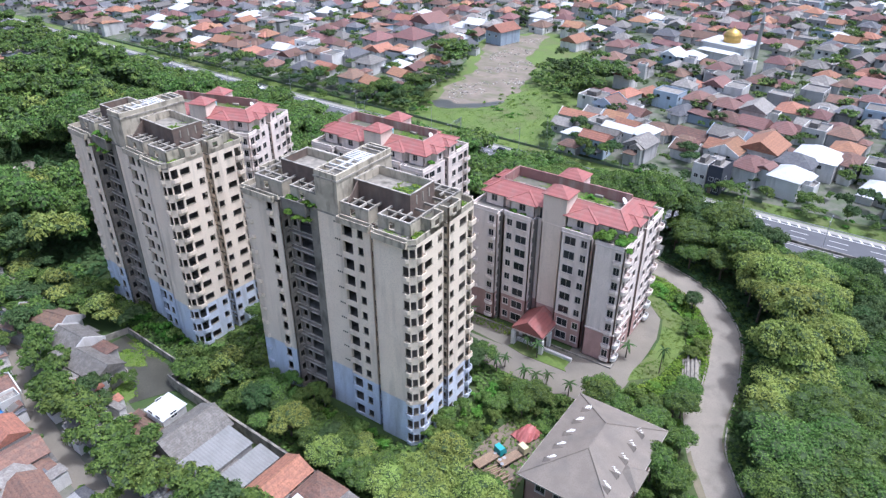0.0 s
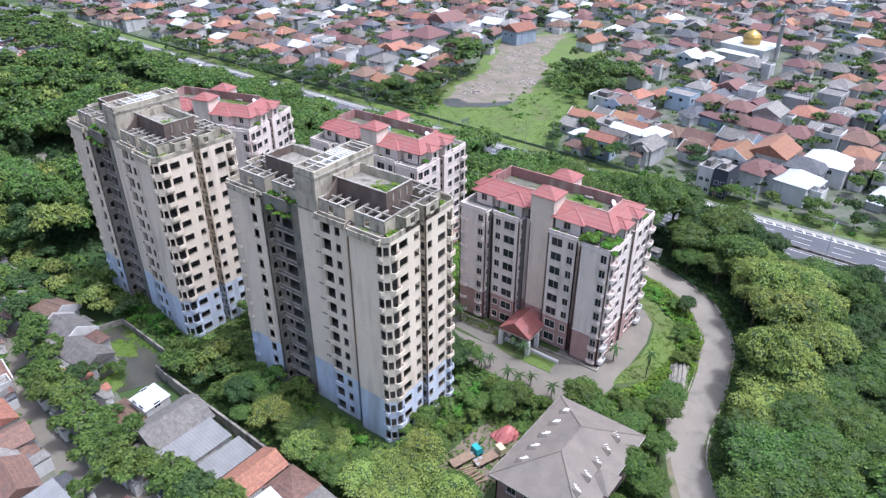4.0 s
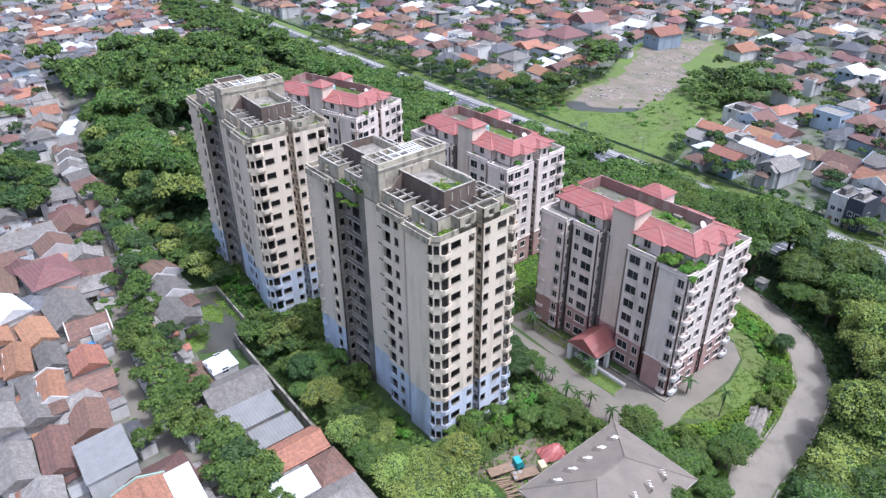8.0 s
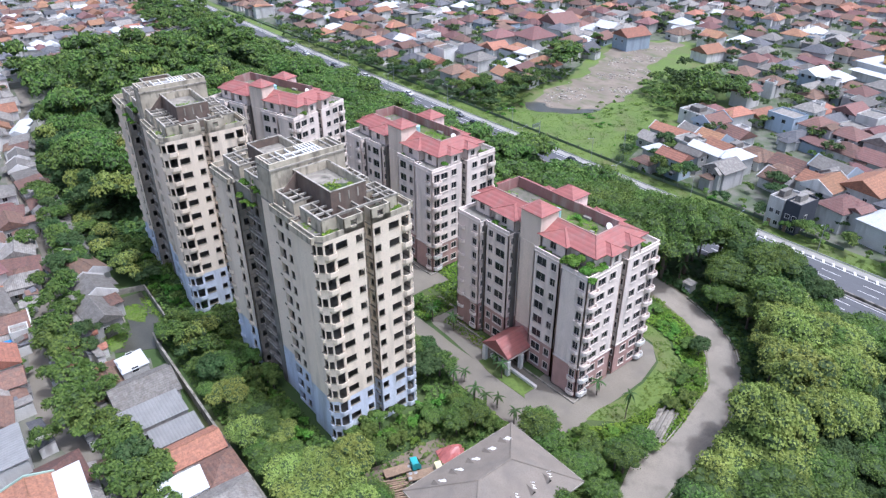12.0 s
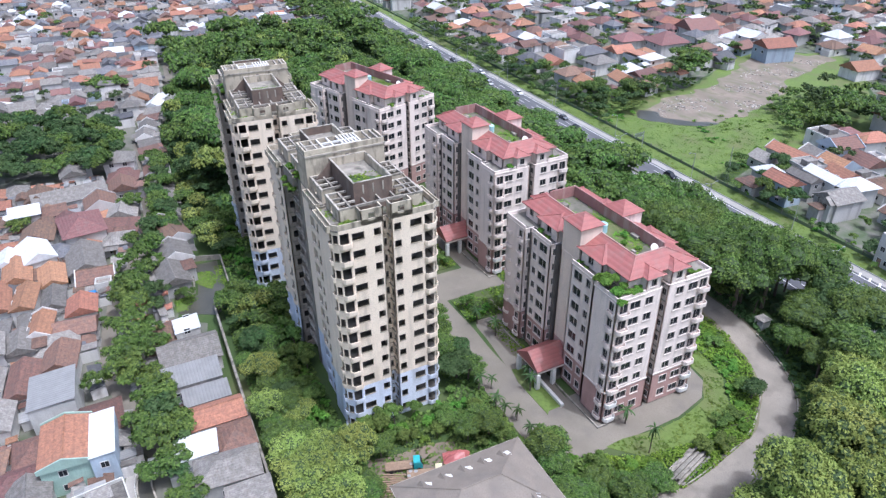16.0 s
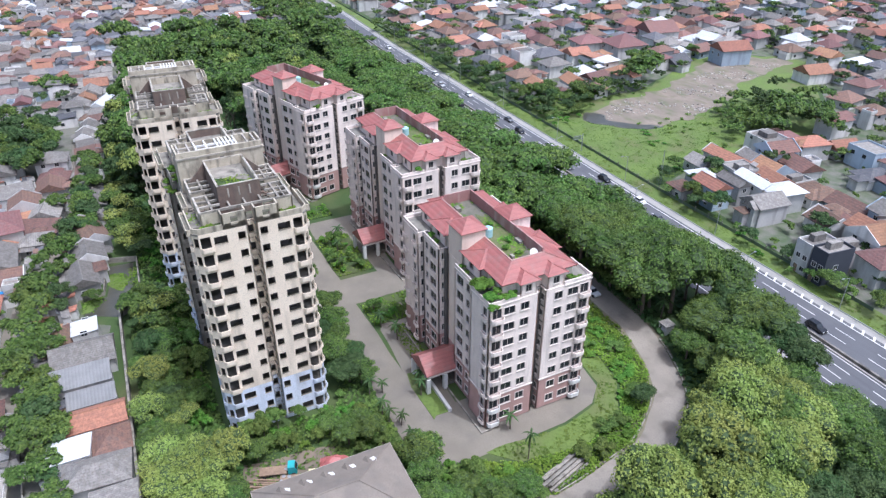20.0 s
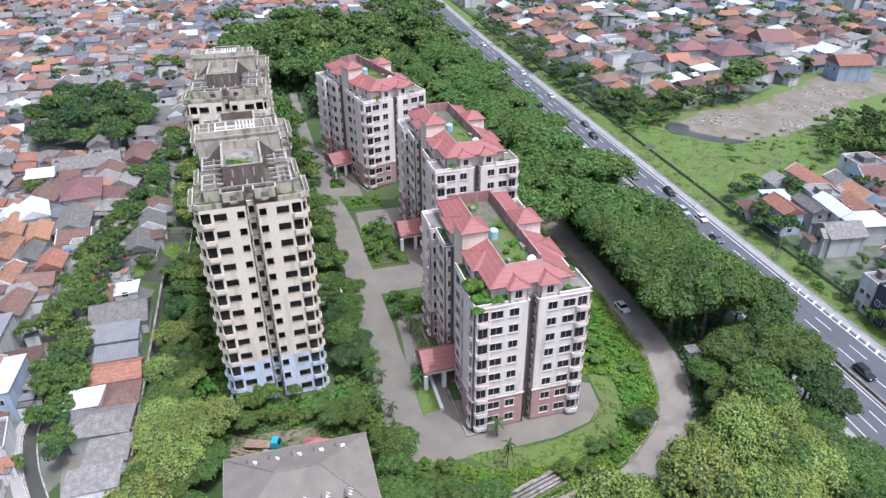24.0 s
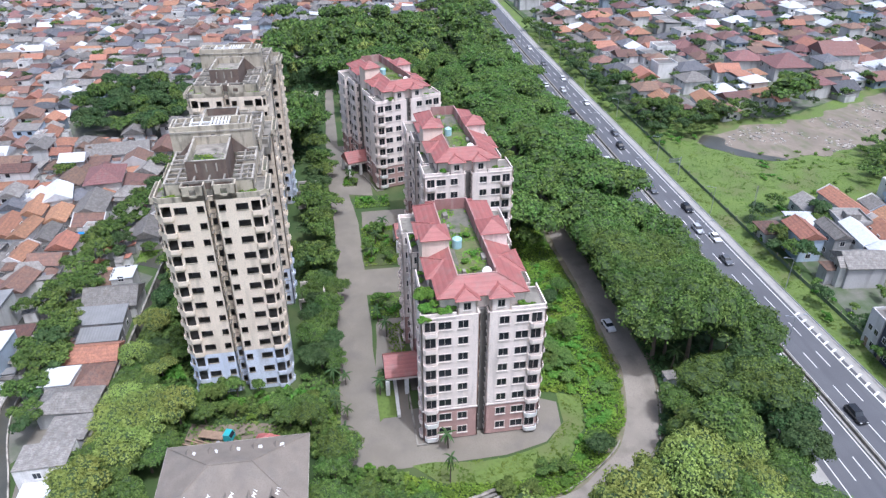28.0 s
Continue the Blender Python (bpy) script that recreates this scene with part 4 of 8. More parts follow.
# lift core rising above the roof
ring_wall(tower, -21.6, -16.6, 1.46, TW - 2.6, T_TOP + 0.01, 47.9, 0.3, OLDCREAM, "core_wall")
part("core_roof", Geo().box(-21.3, -16.9, 1.8, TW - 2.95, 46.4, 46.6), RAWCON, tower)
beams(tower, [-19.1], [2.2, 4.0], -21.5, -16.7, 1.6, 5.0, 47.5, PALECON, 0.3, 0.36)
beams(tower, [-19.1, -17.2], [5.2, 7.1, 9.0], -21.5, -16.7, 5.2, 12.4, 47.5, WHITE, 0.26, 0.36)
beams(tower, [], [9.7, 10.35, 11.0, 11.65, 12.3], -21.5, -16.7, 0, 0, 47.52, WHITE, 0.26, 0.34)
beams(tower, [], [14.2, 15.6], -21.5, -16.7, 0, 0, 47.5, PALECON, 0.3, 0.36)
part("core_cornice", Geo().box(-21.75, -16.45, 1.36, 1.5, 46.7, 47.0).box(-16.6, -16.45, 1.5, TW - 2.6, 46.7, 47.0).box(-21.75, -16.45, TW - 2.6, TW - 2.46, 46.7, 47.0), PALECON, tower)
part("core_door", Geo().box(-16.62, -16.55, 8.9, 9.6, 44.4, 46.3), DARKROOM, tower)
# planter over the recessed bay, with hanging weeds
for y0, y1 in ((0.4, 3.4), (TW - 3.4, TW - 0.4)):
    part("roof_planter", Geo().box(-29.4, -23.5, y0, y1, T_TOP - 1.6, T_TOP - 0.2).box(-29.4, -23.5, y0, y0 + 0.2, T_TOP - 0.2, T_TOP + 0.7).box(-29.4, -23.5, y1 - 0.2, y1, T_TOP - 0.2, T_TOP + 0.7).box(-25.7, -25.4, y0, y1, T_TOP - 0.2, T_TOP + 0.7), RAWCON, tower)
# plants that have seeded themselves on the terraces
for a, b, c, d in ((-1.8, -0.25, 1.8, 4.8), (-1.8, -0.25, TW - 4.8, TW - 1.8), (-7.8, -2.0, 0.3, 1.8), (-15.6, -9.6, 1.15, 1.85)):
    part("terrace_soil", Geo().prism(wobble([(a, c), (b, c), (b, d), (a, d)], 1.0, 0.15), T_TOP + 0.05, T_TOP + 0.45), GRASS if b > -1 else RAWCON, tower)
tw = random.Random(19)
weeds = Geo()
for x0, x1, y0, y1, z0, n_ in ((-10.5, -4.8, 6.1, 12.2, 44.75, 260), (-28, -22.2, 6.1, 12.2, 44.35, 200), (-1.9, -0.25, 1.3, 4.8, T_TOP + 0.45, 130), (-1.9, -0.25, 14.4, 17.6, T_TOP + 0.45, 130), (-7.8, -2.2, 0.3, 1.7, T_TOP + 0.3, 120), (-29.2, -21.8, 0.6, 3.2, T_TOP + 0.1, 420)):
    for i in range(n_):
        x, y = tw.uniform(x0, x1), tw.uniform(y0, y1)
        if noise.noise((x * 0.6, y * 0.6, 5.0)) > -0.1:
            a, s_ = tw.uniform(0, 6.28), tw.uniform(0.14, 0.36)
            weeds.add([(x + math.cos(a + k) * s_, y + math.sin(a + k) * s_, z0 + tw.uniform(-0.05, 0.3)) for k in (0, 2.1, 4.2)], [(0, 1, 2)])
part("roof_weed", weeds, LEAF_F, tower, "green weeds seeded over the roof and terraces")["kind"] = "stuff"
tower.matrix_basis = pose(-54.6, 69.2, 0, 0, 0, 1.5) @ Matrix.Diagonal((0.936, 0.925, 1, 1))

# ---- occupied white block with a red roof ----
RL, RW, RF, RN = 34.2, 21.6, 3.25, 8
R_HALF = [(-34.2, 0.0), (-27.6, 0.0), (-27.6, 2.4), (-26.6, 2.4), (-26.6, 0.9), (-20.2, 0.9), (-20.2, 3.2), (-18.6, 3.2), (-18.6, 2.2), (-13.6, 2.2), (-13.6, 0.9), (-7.2, 0.9), (-7.2, 2.4), (-6.2, 2.4), (-6.2, 0.0), (0.0, 0.0), (0.0, 10.1), (-1.8, 10.1)]
block = thing("apartment_block", "white apartment block with red hipped roofs and a dusky pink base", "apartment block", "red-roofed blocks")
r_out = R_HALF + mirror_y(R_HALF, RW)
r_floor = [0.7 + RF * i for i in range(RN)]
R_TOP = 0.7 + RF * RN
nr = len(R_HALF)
r_win = {
    0: [(4.6, 5.8, 0.9, 2.4)],
    1: [(0.7, 1.7, 0.9, 2.3)],
    4: [(0.8, 2.0, 0.8, 2.3), (2.9, 5.4, 0.6, 2.4)],
    5: [(0.7, 1.6, 0.9, 2.3)],
    10: [(0.9, 3.2, 0.6, 2.4), (4.4, 5.6, 0.8, 2.4)],
    14: [(4.3, 5.5, 0.8, 2.5)],
    15: [(0.7, 2.5, 0.5, 2.4), (3.0, 5.2, 0.75, 2.25), (6.4, 8.1, 0.75, 2.25)],
    16: [(0.4, 1.4, 0.9, 2.2)],
}
for i in range(len(r_out)):
    p0, p1 = r_out[i], r_out[(i + 1) % len(r_out)]
    ln = math.hypot(p1[0] - p0[0], p1[1] - p0[1])
    j = i if i < nr - 1 else None
    if nr <= i < 2 * nr - 1:
        j = 2 * nr - 2 - i
        cols = [(round(ln - b, 3), round(ln - a, 3), c, d) for a, b, c, d in r_win.get(j, [])]
    elif j is not None:
        cols = r_win.get(j, [])
    elif i == nr - 1:
        cols = [(0.1, 1.3, 0.9, 2.2)]
    else:
        cols = [(3.6, 5.6, 0.8, 2.3), (7.2, 8.6, 0.8, 2.3), (13.0, 14.4, 0.8, 2.3), (16.0, 18.0, 0.8, 2.3)]
    core = j in (7, 8, 9)
    band = 0.7 + RF * 2
    wall_run(block, p0, p1, 0.3, band, cols, r_floor[:2], PINKP)
    wall_run(block, p0, p1, band, R_TOP, cols, r_floor[2:], BEIGEP if core else WHITEP)
    for c in cols:
        for fl in r_floor:
            window_in(block, p0, p1, c, fl, True, True)
# the same added backing, in the dark room colour
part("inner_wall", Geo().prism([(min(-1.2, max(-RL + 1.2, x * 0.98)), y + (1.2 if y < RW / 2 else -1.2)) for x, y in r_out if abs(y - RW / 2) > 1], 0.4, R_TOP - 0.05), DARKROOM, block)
for k in range(RN + 1):
    z = 0.7 + RF * k
    part("floor_slab", Geo().prism([(min(-0.2, max(-RL + 0.2, x)), y + (0.22 if y < RW / 2 else -0.22)) for x, y in r_out], z - 0.16, z - 0.02), RAWCON, block)
part("plinth", Geo().prism([(x * 0.96 - 0.7, RW / 2 + (y - RW / 2) * 0.92) for x, y in r_out], -0.2, 0.5), RAWCON, block)
for x0, x1, y0, y1 in ((-0.02, 0.14, -0.1, 10.1), (-0.02, 0.14, RW - 10.1, RW + 0.1), (-6.2, -0.02, -0.14, 0.02), (-RL, -27.6, -0.14, 0.02)):
    part("belt_course", Geo().box(x0, x1, y0, y1, 7.1, 7.35), TRIM, block)
tray = tray_mesh("balcony", 2.5, 1.0, 0.85, WHITEP, 0.4)
tray_p = tray_mesh("balcony", 2.5, 1.0, 0.85, WHITE, 0.4)
tray_s = tray_mesh("balcony", 1.9, 0.55, 0.75, WHITEP, 0.3)
for k, fl in enumerate(r_floor):
    for m in (pose(0, 0.3, fl - 0.05, 0, 0, 90), pose(0, RW - 2.8, fl - 0.05, 0, 0, 90)):
        balcony_tray(block, tray if k > 1 else tray_p, m)
    for m in (pose(-2.2, 0, fl, 0, 0, 0), pose(-0.3, RW, fl, 0, 0, 180), pose(-RL + 4.3, 0, fl, 0, 0, 0), pose(-RL + 6.2, RW, fl, 0, 0, 180), pose(-RL + 0.3, 0, fl, 0, 0, 0), pose(-RL + 2.2, RW, fl, 0, 0, 180),
              pose(-6.3, 1.6, fl, 0, 0, 90), pose(-6.3, RW - 3.5, fl, 0, 0, 90)):
        balcony_tray(block, tray_s, m)
MR = mirror_y(R_HALF, RW)
for run in (R_HALF[0:2], R_HALF[4:6], R_HALF[10:12], [(-6.2, 0.0), (0.0, 0.0), (0.0, 6.1)], [(0.0, RW - 6.1), (0.0, RW), (-6.2, RW)], MR[6:8], MR[12:14], MR[16:18] + [R_HALF[0]]):
    parapet_along(block, [(x, y) for x, y in run], R_TOP, R_TOP + 0.65, 0.2, WHITEP)
    parapet_along(block, [(x, y) for x, y in run], R_TOP - 0.25, R_TOP - 0.02, -0.12, TRIM, "cornice")
# attic storey, set back at the corners
R_ATT = [(-32.4, 3.4), (-28.0, 3.4), (-28.0, 4.0), (-26.2, 4.0), (-26.2, 2.6), (-20.4, 2.6), (-20.4, 4.2), (-13.4, 4.2), (-13.4, 2.6), (-7.4, 2.6), (-7.4, 4.0), (-6.4, 4.0), (-6.4, 3.4), (-1.75, 3.4), (-1.75, 6.3), (-0.15, 6.3), (-0.15, 9.6), (-2.0, 9.6)]
att = R_ATT + mirror_y(R_ATT, RW)
AZ = R_TOP + 2.75
a_win = {0: [(1.4, 2.7, 0.9, 2.3)], 4: [(2.2, 3.6, 0.8, 2.3)], 8: [(2.2, 3.6, 0.8, 2.3)], 12: [(1.4, 2.7, 0.9, 2.3)], 14: [], 15: [(1.0, 2.2, 0.8, 2.2)]}
for i in range(len(att)):
    p0, p1 = att[i], att[(i + 1) % len(att)]
    ln = math.hypot(p1[0] - p0[0], p1[1] - p0[1])
    cols = []
    if i < len(R_ATT) - 1:
        cols = a_win.get(i, [])
    elif len(R_ATT) <= i < len(att) - 1:
        cols = [(round(ln - b, 3), round(ln - a, 3), c, d) for a, b, c, d in a_win.get(len(att) - 2 - i, [])]
    wall_run(block, p0, p1, R_TOP, AZ, cols, [R_TOP], WHITEP, name="attic_wall")
    for c in cols:
        window_in(block, p0, p1, c, R_TOP, True, True)
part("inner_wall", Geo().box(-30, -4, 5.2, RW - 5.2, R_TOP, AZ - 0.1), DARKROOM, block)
# roof ring round an open court
CX0, CX1, CY0, CY1, RZ = -30.2, -4.3, 6.9, 13.9, AZ + 1.85


def roof_piece(pts, faces, name="roof"):
    return part(name, Geo().add(pts, faces), REDTILE, block)


EX0, EX1, EY0, EY1 = -33.3, -0.95, 2.9, RW - 2.9
roof_piece([(EX0, EY0, AZ), (EX1, EY0, AZ), (CX1, CY0, RZ), (CX0, CY0, RZ), (EX0, EY0, AZ - 0.18), (EX1, EY0, AZ - 0.18)], [(0, 1, 2, 3), (4, 5, 1, 0)])
roof_piece([(EX1, EY0, AZ), (EX1, EY1, AZ), (CX1, CY1, RZ), (CX1, CY0, RZ), (EX1, EY0, AZ - 0.18), (EX1, EY1, AZ - 0.18)], [(0, 1, 2, 3), (4, 5, 1, 0)])
roof_piece([(EX1, EY1, AZ), (EX0, EY1, AZ), (CX0, CY1, RZ), (CX1, CY1, RZ), (EX1, EY1, AZ - 0.18), (EX0, EY1, AZ - 0.18)], [(0, 1, 2, 3), (4, 5, 1, 0)])
roof_piece([(EX0, EY1, AZ), (EX0, EY0, AZ), (CX0, CY0, RZ), (CX0, CY1, RZ), (EX0, EY1, AZ - 0.18), (EX0, EY0, AZ - 0.18)], [(0, 1, 2, 3), (4, 5, 1, 0)])
part("soffit", Geo().box(EX0 + 0.02, EX1 - 0.02, EY0 + 0.02, EY1 - 0.02, AZ - 0.22, AZ - 0.18), WHITE, block)


def hip_wing(x0, x1, y0, y1, side, top):
    """A hipped wing that runs from its eaves into the ring; side: the way that it points."""
    if side in "sn":
        m = (x0 + x1) / 2
        k = (x1 - x0) / 2
        ye, yi = (y0, y1) if side == "s" else (y1, y0)
        d = 1 if side == "s" else -1
        p = [(x0, ye, AZ), (x1, ye, AZ), (x1, yi, AZ), (x0, yi, AZ), (m, ye + d * k, AZ + top), (m, yi, AZ + top)]
    else:
        m = (y0 + y1) / 2
        k = (y1 - y0) / 2
        xe, xi = (x1, x0) if side == "e" else (x0, x1)
        d = -1 if side == "e" else 1
        p = [(xe, y0, AZ), (xe, y1, AZ), (xi, y1, AZ), (xi, y0, AZ), (xe + d * k, m, AZ + top), (xi, m, AZ + top)]
    roof_piece([(a, b, c + 0.03) for a, b, c in p], [(0, 1, 4), (1, 2, 5, 4), (3, 0, 4, 5), (3, 2, 1, 0)])
    for a_, b_ in ((p[4], p[5]), (p[0], p[4]), (p[1], p[4])):
        part("ridge", Geo().tube(a_, b_, 0.15, 0.15, 5), REDTILE, block)


hip_wing(-14.0, -6.8, 1.9, 6.6, "s", 1.35)
hip_wing(-26.8, -19.8, 1.9, 6.6, "s", 1.35)
hip_wing(-14.0, -6.8, RW - 6.6, RW - 1.9, "n", 1.35)
hip_wing(-26.8, -19.8, RW - 6.6, RW - 1.9, "n", 1.35)
hip_wing(-4.6, 0.35, 5.8, 10.1, "e", 1.05)
hip_wing(-4.6, 0.35, 11.5, 15.8, "e", 1.05)
hip_wing(-34.6, -30, 5.8, 10.1, "w", 1.05)
hip_wing(-34.6, -30, 11.5, 15.8, "w", 1.05)
for a_, b_ in (((EX1, EY0), (CX1, CY0)), ((EX1, EY1), (CX1, CY1)), ((EX0, EY0), (CX0, CY0)), ((EX0, EY1), (CX0, CY1))):
    part("ridge", Geo().tube((*a_, AZ), (*b_, RZ), 0.15, 0.15, 5), REDTILE, block)
ring_wall(block, CX0, CX1, CY0, CY1, AZ - 0.6, RZ + 0.15, 0.22, PINKP, "court_parapet")
part("court_wall", Geo().box(CX0 + 0.1, CX1 - 0.1, CY1 - 0.5, CY1 - 0.22, AZ - 0.6, RZ + 0.9), MAROON, block)
part("court_wall", Geo().box(CX0 + 0.22, CX0 + 0.4, CY0 + 0.3, CY1 - 0.5, AZ - 0.6, RZ + 0.9), MAROON, block)
part("court_floor", Geo().box(CX0 + 0.2, CX1 - 0.2, CY0 + 0.2, CY1 - 0.2, AZ + 0.3, AZ + 0.5), MOSSCON, block)
part("court_grass", Geo().prism(wobble([(-15, 8.4), (-9.2, 8.0), (-6.6, 10.4), (-8, 12.6), (-13, 13.2), (-20, 12.9), (-24, 11.0), (-18, 10.0)], 1.2, 1.1), AZ + 0.5, AZ + 0.56), MOSS, block, "grass on the roof court")
tank = part("water_tank", Geo().tube((-15.5, 9.0, AZ + 0.5), (-15.5, 9.0, AZ + 2.2), 0.9, 0.9, 14).tube((-15.5, 9.0, AZ + 2.2), (-15.5, 9.0, AZ + 2.55), 0.9, 0.3, 14), surf("pale_blue_tank", (0.35, 0.55, 0.60), (0.4, 0.58, 0.62), 2, rough=0.5), block, "pale blue plastic water tank")
rw = random.Random(9)
weeds = Geo()
for i in range(1300):
    x, y = rw.uniform(CX0 + 0.5, CX1 - 0.5), rw.uniform(CY0 + 0.4, CY1 - 0.7)
    if noise.noise((x * 0.3, y * 0.3, 2.0)) > -0.05:
        a, s_, z = rw.uniform(0, 6.28), rw.uniform(0.16, 0.4), AZ + 0.5 + 0.55 * max(0.05, noise.noise((x * 0.5, y * 0.5, 7.0)) + 0.25) * rw.random()
        weeds.add([(x + math.cos(a + k) * s_, y + math.sin(a + k) * s_, z + rw.uniform(-0.08, 0.12)) for k in (0, 2.1, 4.2)], [(0, 1, 2)])
part("court_weed", weeds, LEAF_F, block, "green weeds over the roof court")["kind"] = "stuff"
for x, y, w_, h_ in ((-27.5, 8.2, 1.6, 0.8), (-22.0, 8.0, 1.0, 1.1), (-12.0, 12.6, 1.8, 0.6), (-7.0, 8.3, 0.9, 0.9)):
    part("plant_box", Geo().box(x, x + w_, y, y + w_ * 0.6, AZ + 0.5, AZ + 0.5 + h_), GRIMECON, block, "grimy concrete hatch on the roof court")
# stair core towers with small hipped roofs
for x0, x1, y0, y1, zt in ((-18.6, -13.5, 2.25, 7.2, AZ + 3.4), (-20.4, -15.4, 13.6, 18.4, AZ + 2.7)):
    wall_c = BEIGEP if y0 < 9 else WHITEP
    part("stair_core", Geo().box(x0, x1, y0, y1, R_TOP, zt), wall_c, block)
    part("core_roof", Geo().hip(x0, x1, y0, y1, zt + 0.1, 1.6, 0.35), REDTILE, block)
part("stair_vent", Geo().box(-19.6, -18.8, 3.3, 3.36, 24, 29), GLASS, block)
# entrance porch
porch = part("porch", Geo().hip(-19.7, -12.9, -5.5, 2.0, 4.5, 2.5, 0.25, 0.22, True), REDTILE, block, "red gabled roof of the entrance porch")
part("porch_gable", Geo().add([(-19.5, -5.4, 4.3), (-13.1, -5.4, 4.3), (-16.3, -5.4, 6.7), (-19.5, -5.1, 4.3), (-13.1, -5.1, 4.3), (-16.3, -5.1, 6.7)], [(0, 1, 2), (5, 4, 3), (0, 3, 4, 1), (1, 4, 5, 2), (2, 5, 3, 0)]).box(-19.8, -12.8, -5.5, -5.1, 3.7, 4.3).box(-19.8, -19.4, -5.1, 2, 3.7, 4.3).box(-13.2, -12.8, -5.1, 2, 3.7, 4.3), TRIM, porch, "cream gable and beams of the porch")
for x in (-19.6, -13.0):
    for y in (-5.3, -1.5):
        part("porch_column", Geo().box(x - 0.4, x + 0.4, y - 0.4, y + 0.4, 0, 3.6), WHITE, porch)
part("entrance_steps", Geo().box(-19, -13.5, -0.5, 1.9, 0, 0.35).box(-18.6, -13.9, 0.2, 1.9, 0.35, 0.6), PAVE, block)
part("forecourt_kerb", Geo().box(-33, -0.5, -1.3, -1.0, 0.0, 0.35).box(-0.5, 0.9, -1.3, -1.0, 0, 0.35).box(0.6, 0.9, -1.0, 1.0, 0, 0.35), GRIMECON, block)
block.matrix_basis = pose(-36.6, 110.1, 0, 0, 0, 0.8) @ Matrix.Diagonal((1, 0.945, 1, 1))


# ---- trees ----
def crown_mesh(name, seed, rad, height, base, lobes, leaves, size, material, flat=0.75, sides=6):
    """Leaf clumps on the shells of many lobes, over a few inner lobes whose dark colour stands for shade."""
    r = np.random.RandomState(seed)
    cs, rs = [], []
    for i in range(lobes):
        a, q = r.uniform(0, 2 * np.pi), np.sqrt(r.uniform(0.0, 1.0)) * rad * 0.8
        dome = np.sqrt(max(0.0, 1 - (q / rad) ** 2))
        cs.append((q * np.cos(a), q * np.sin(a), base + height * (0.25 + 0.5 * dome * r.uniform(0.75, 1.1))))
        rs.append(rad * r.uniform(0.19, 0.36))
    cs, rs = np.array(cs), np.array(rs)
    which = r.choice(lobes, leaves, p=rs ** 2 / (rs ** 2).sum())
    d = r.normal(size=(leaves, 3))
    d /= np.linalg.norm(d, axis=1)[:, None]
    d[:, 2] = np.where(d[:, 2] < -0.3, -d[:, 2], d[:, 2])
    p = cs[which] + d * rs[which][:, None] * r.uniform(0.8, 1.1, leaves)[:, None] * np.array([1, 1, flat])
    nrm = d + r.normal(scale=0.45, size=(leaves, 3)) + np.array([0, 0, 0.4])
    nrm /= np.linalg.norm(nrm, axis=1)[:, None]
    t = np.cross(nrm, r.normal(size=(leaves, 3)))
    t /= np.linalg.norm(t, axis=1)[:, None]
    b = np.cross(nrm, t)
    s = size * r.uniform(0.6, 1.35, leaves)[:, None]
    q = np.stack([p - t * s * 0.6 - b * s * 0.42, p + t * s * 0.6 - b * s * 0.4 - nrm * s * 0.12, p + t * s * 0.08 + b * s * 0.72], 1).reshape(-1, 3)
    verts = [tuple(v) for v in q]
    faces = [(3 * i, 3 * i + 1, 3 * i + 2) for i in range(leaves)]
    # filler lobes under the leaves, coloured as the crown's inner shade
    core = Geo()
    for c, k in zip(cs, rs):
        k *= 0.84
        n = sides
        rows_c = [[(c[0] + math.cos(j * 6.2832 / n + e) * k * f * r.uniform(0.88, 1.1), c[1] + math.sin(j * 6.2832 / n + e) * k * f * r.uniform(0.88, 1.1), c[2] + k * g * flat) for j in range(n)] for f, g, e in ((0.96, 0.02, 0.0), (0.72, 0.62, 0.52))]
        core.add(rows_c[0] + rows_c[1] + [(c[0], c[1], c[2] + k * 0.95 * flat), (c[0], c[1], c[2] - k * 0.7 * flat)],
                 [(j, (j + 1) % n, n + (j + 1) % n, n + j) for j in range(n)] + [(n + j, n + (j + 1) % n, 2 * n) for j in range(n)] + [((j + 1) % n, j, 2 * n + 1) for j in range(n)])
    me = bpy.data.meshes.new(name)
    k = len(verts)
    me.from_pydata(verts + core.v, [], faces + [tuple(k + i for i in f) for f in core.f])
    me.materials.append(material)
    me.materials.append(INNERSHADE)
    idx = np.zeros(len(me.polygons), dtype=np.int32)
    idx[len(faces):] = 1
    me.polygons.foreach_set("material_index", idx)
    me.update()
    return me


def trunk_mesh(name, seed, h, r0, spread, limbs=5):
    r = random.Random(seed)
    g = Geo().tube((0, 0, -0.2), (r.uniform(-.2, .2), r.uniform(-.2, .2), h), r0, r0 * 0.65, 7)
    for i in range(limbs):
        a = i * 6.283 / limbs + r.uniform(-0.4, 0.4)
        e = (math.cos(a) * spread * r.uniform(0.6, 1), math.sin(a) * spread * r.uniform(0.6, 1), h + spread * r.uniform(0.5, 0.9))
        g.tube((0, 0, h * r.uniform(0.8, 1.0)), e, r0 * 0.5, r0 * 0.15, 5)
    return g.mesh(name, BARK)


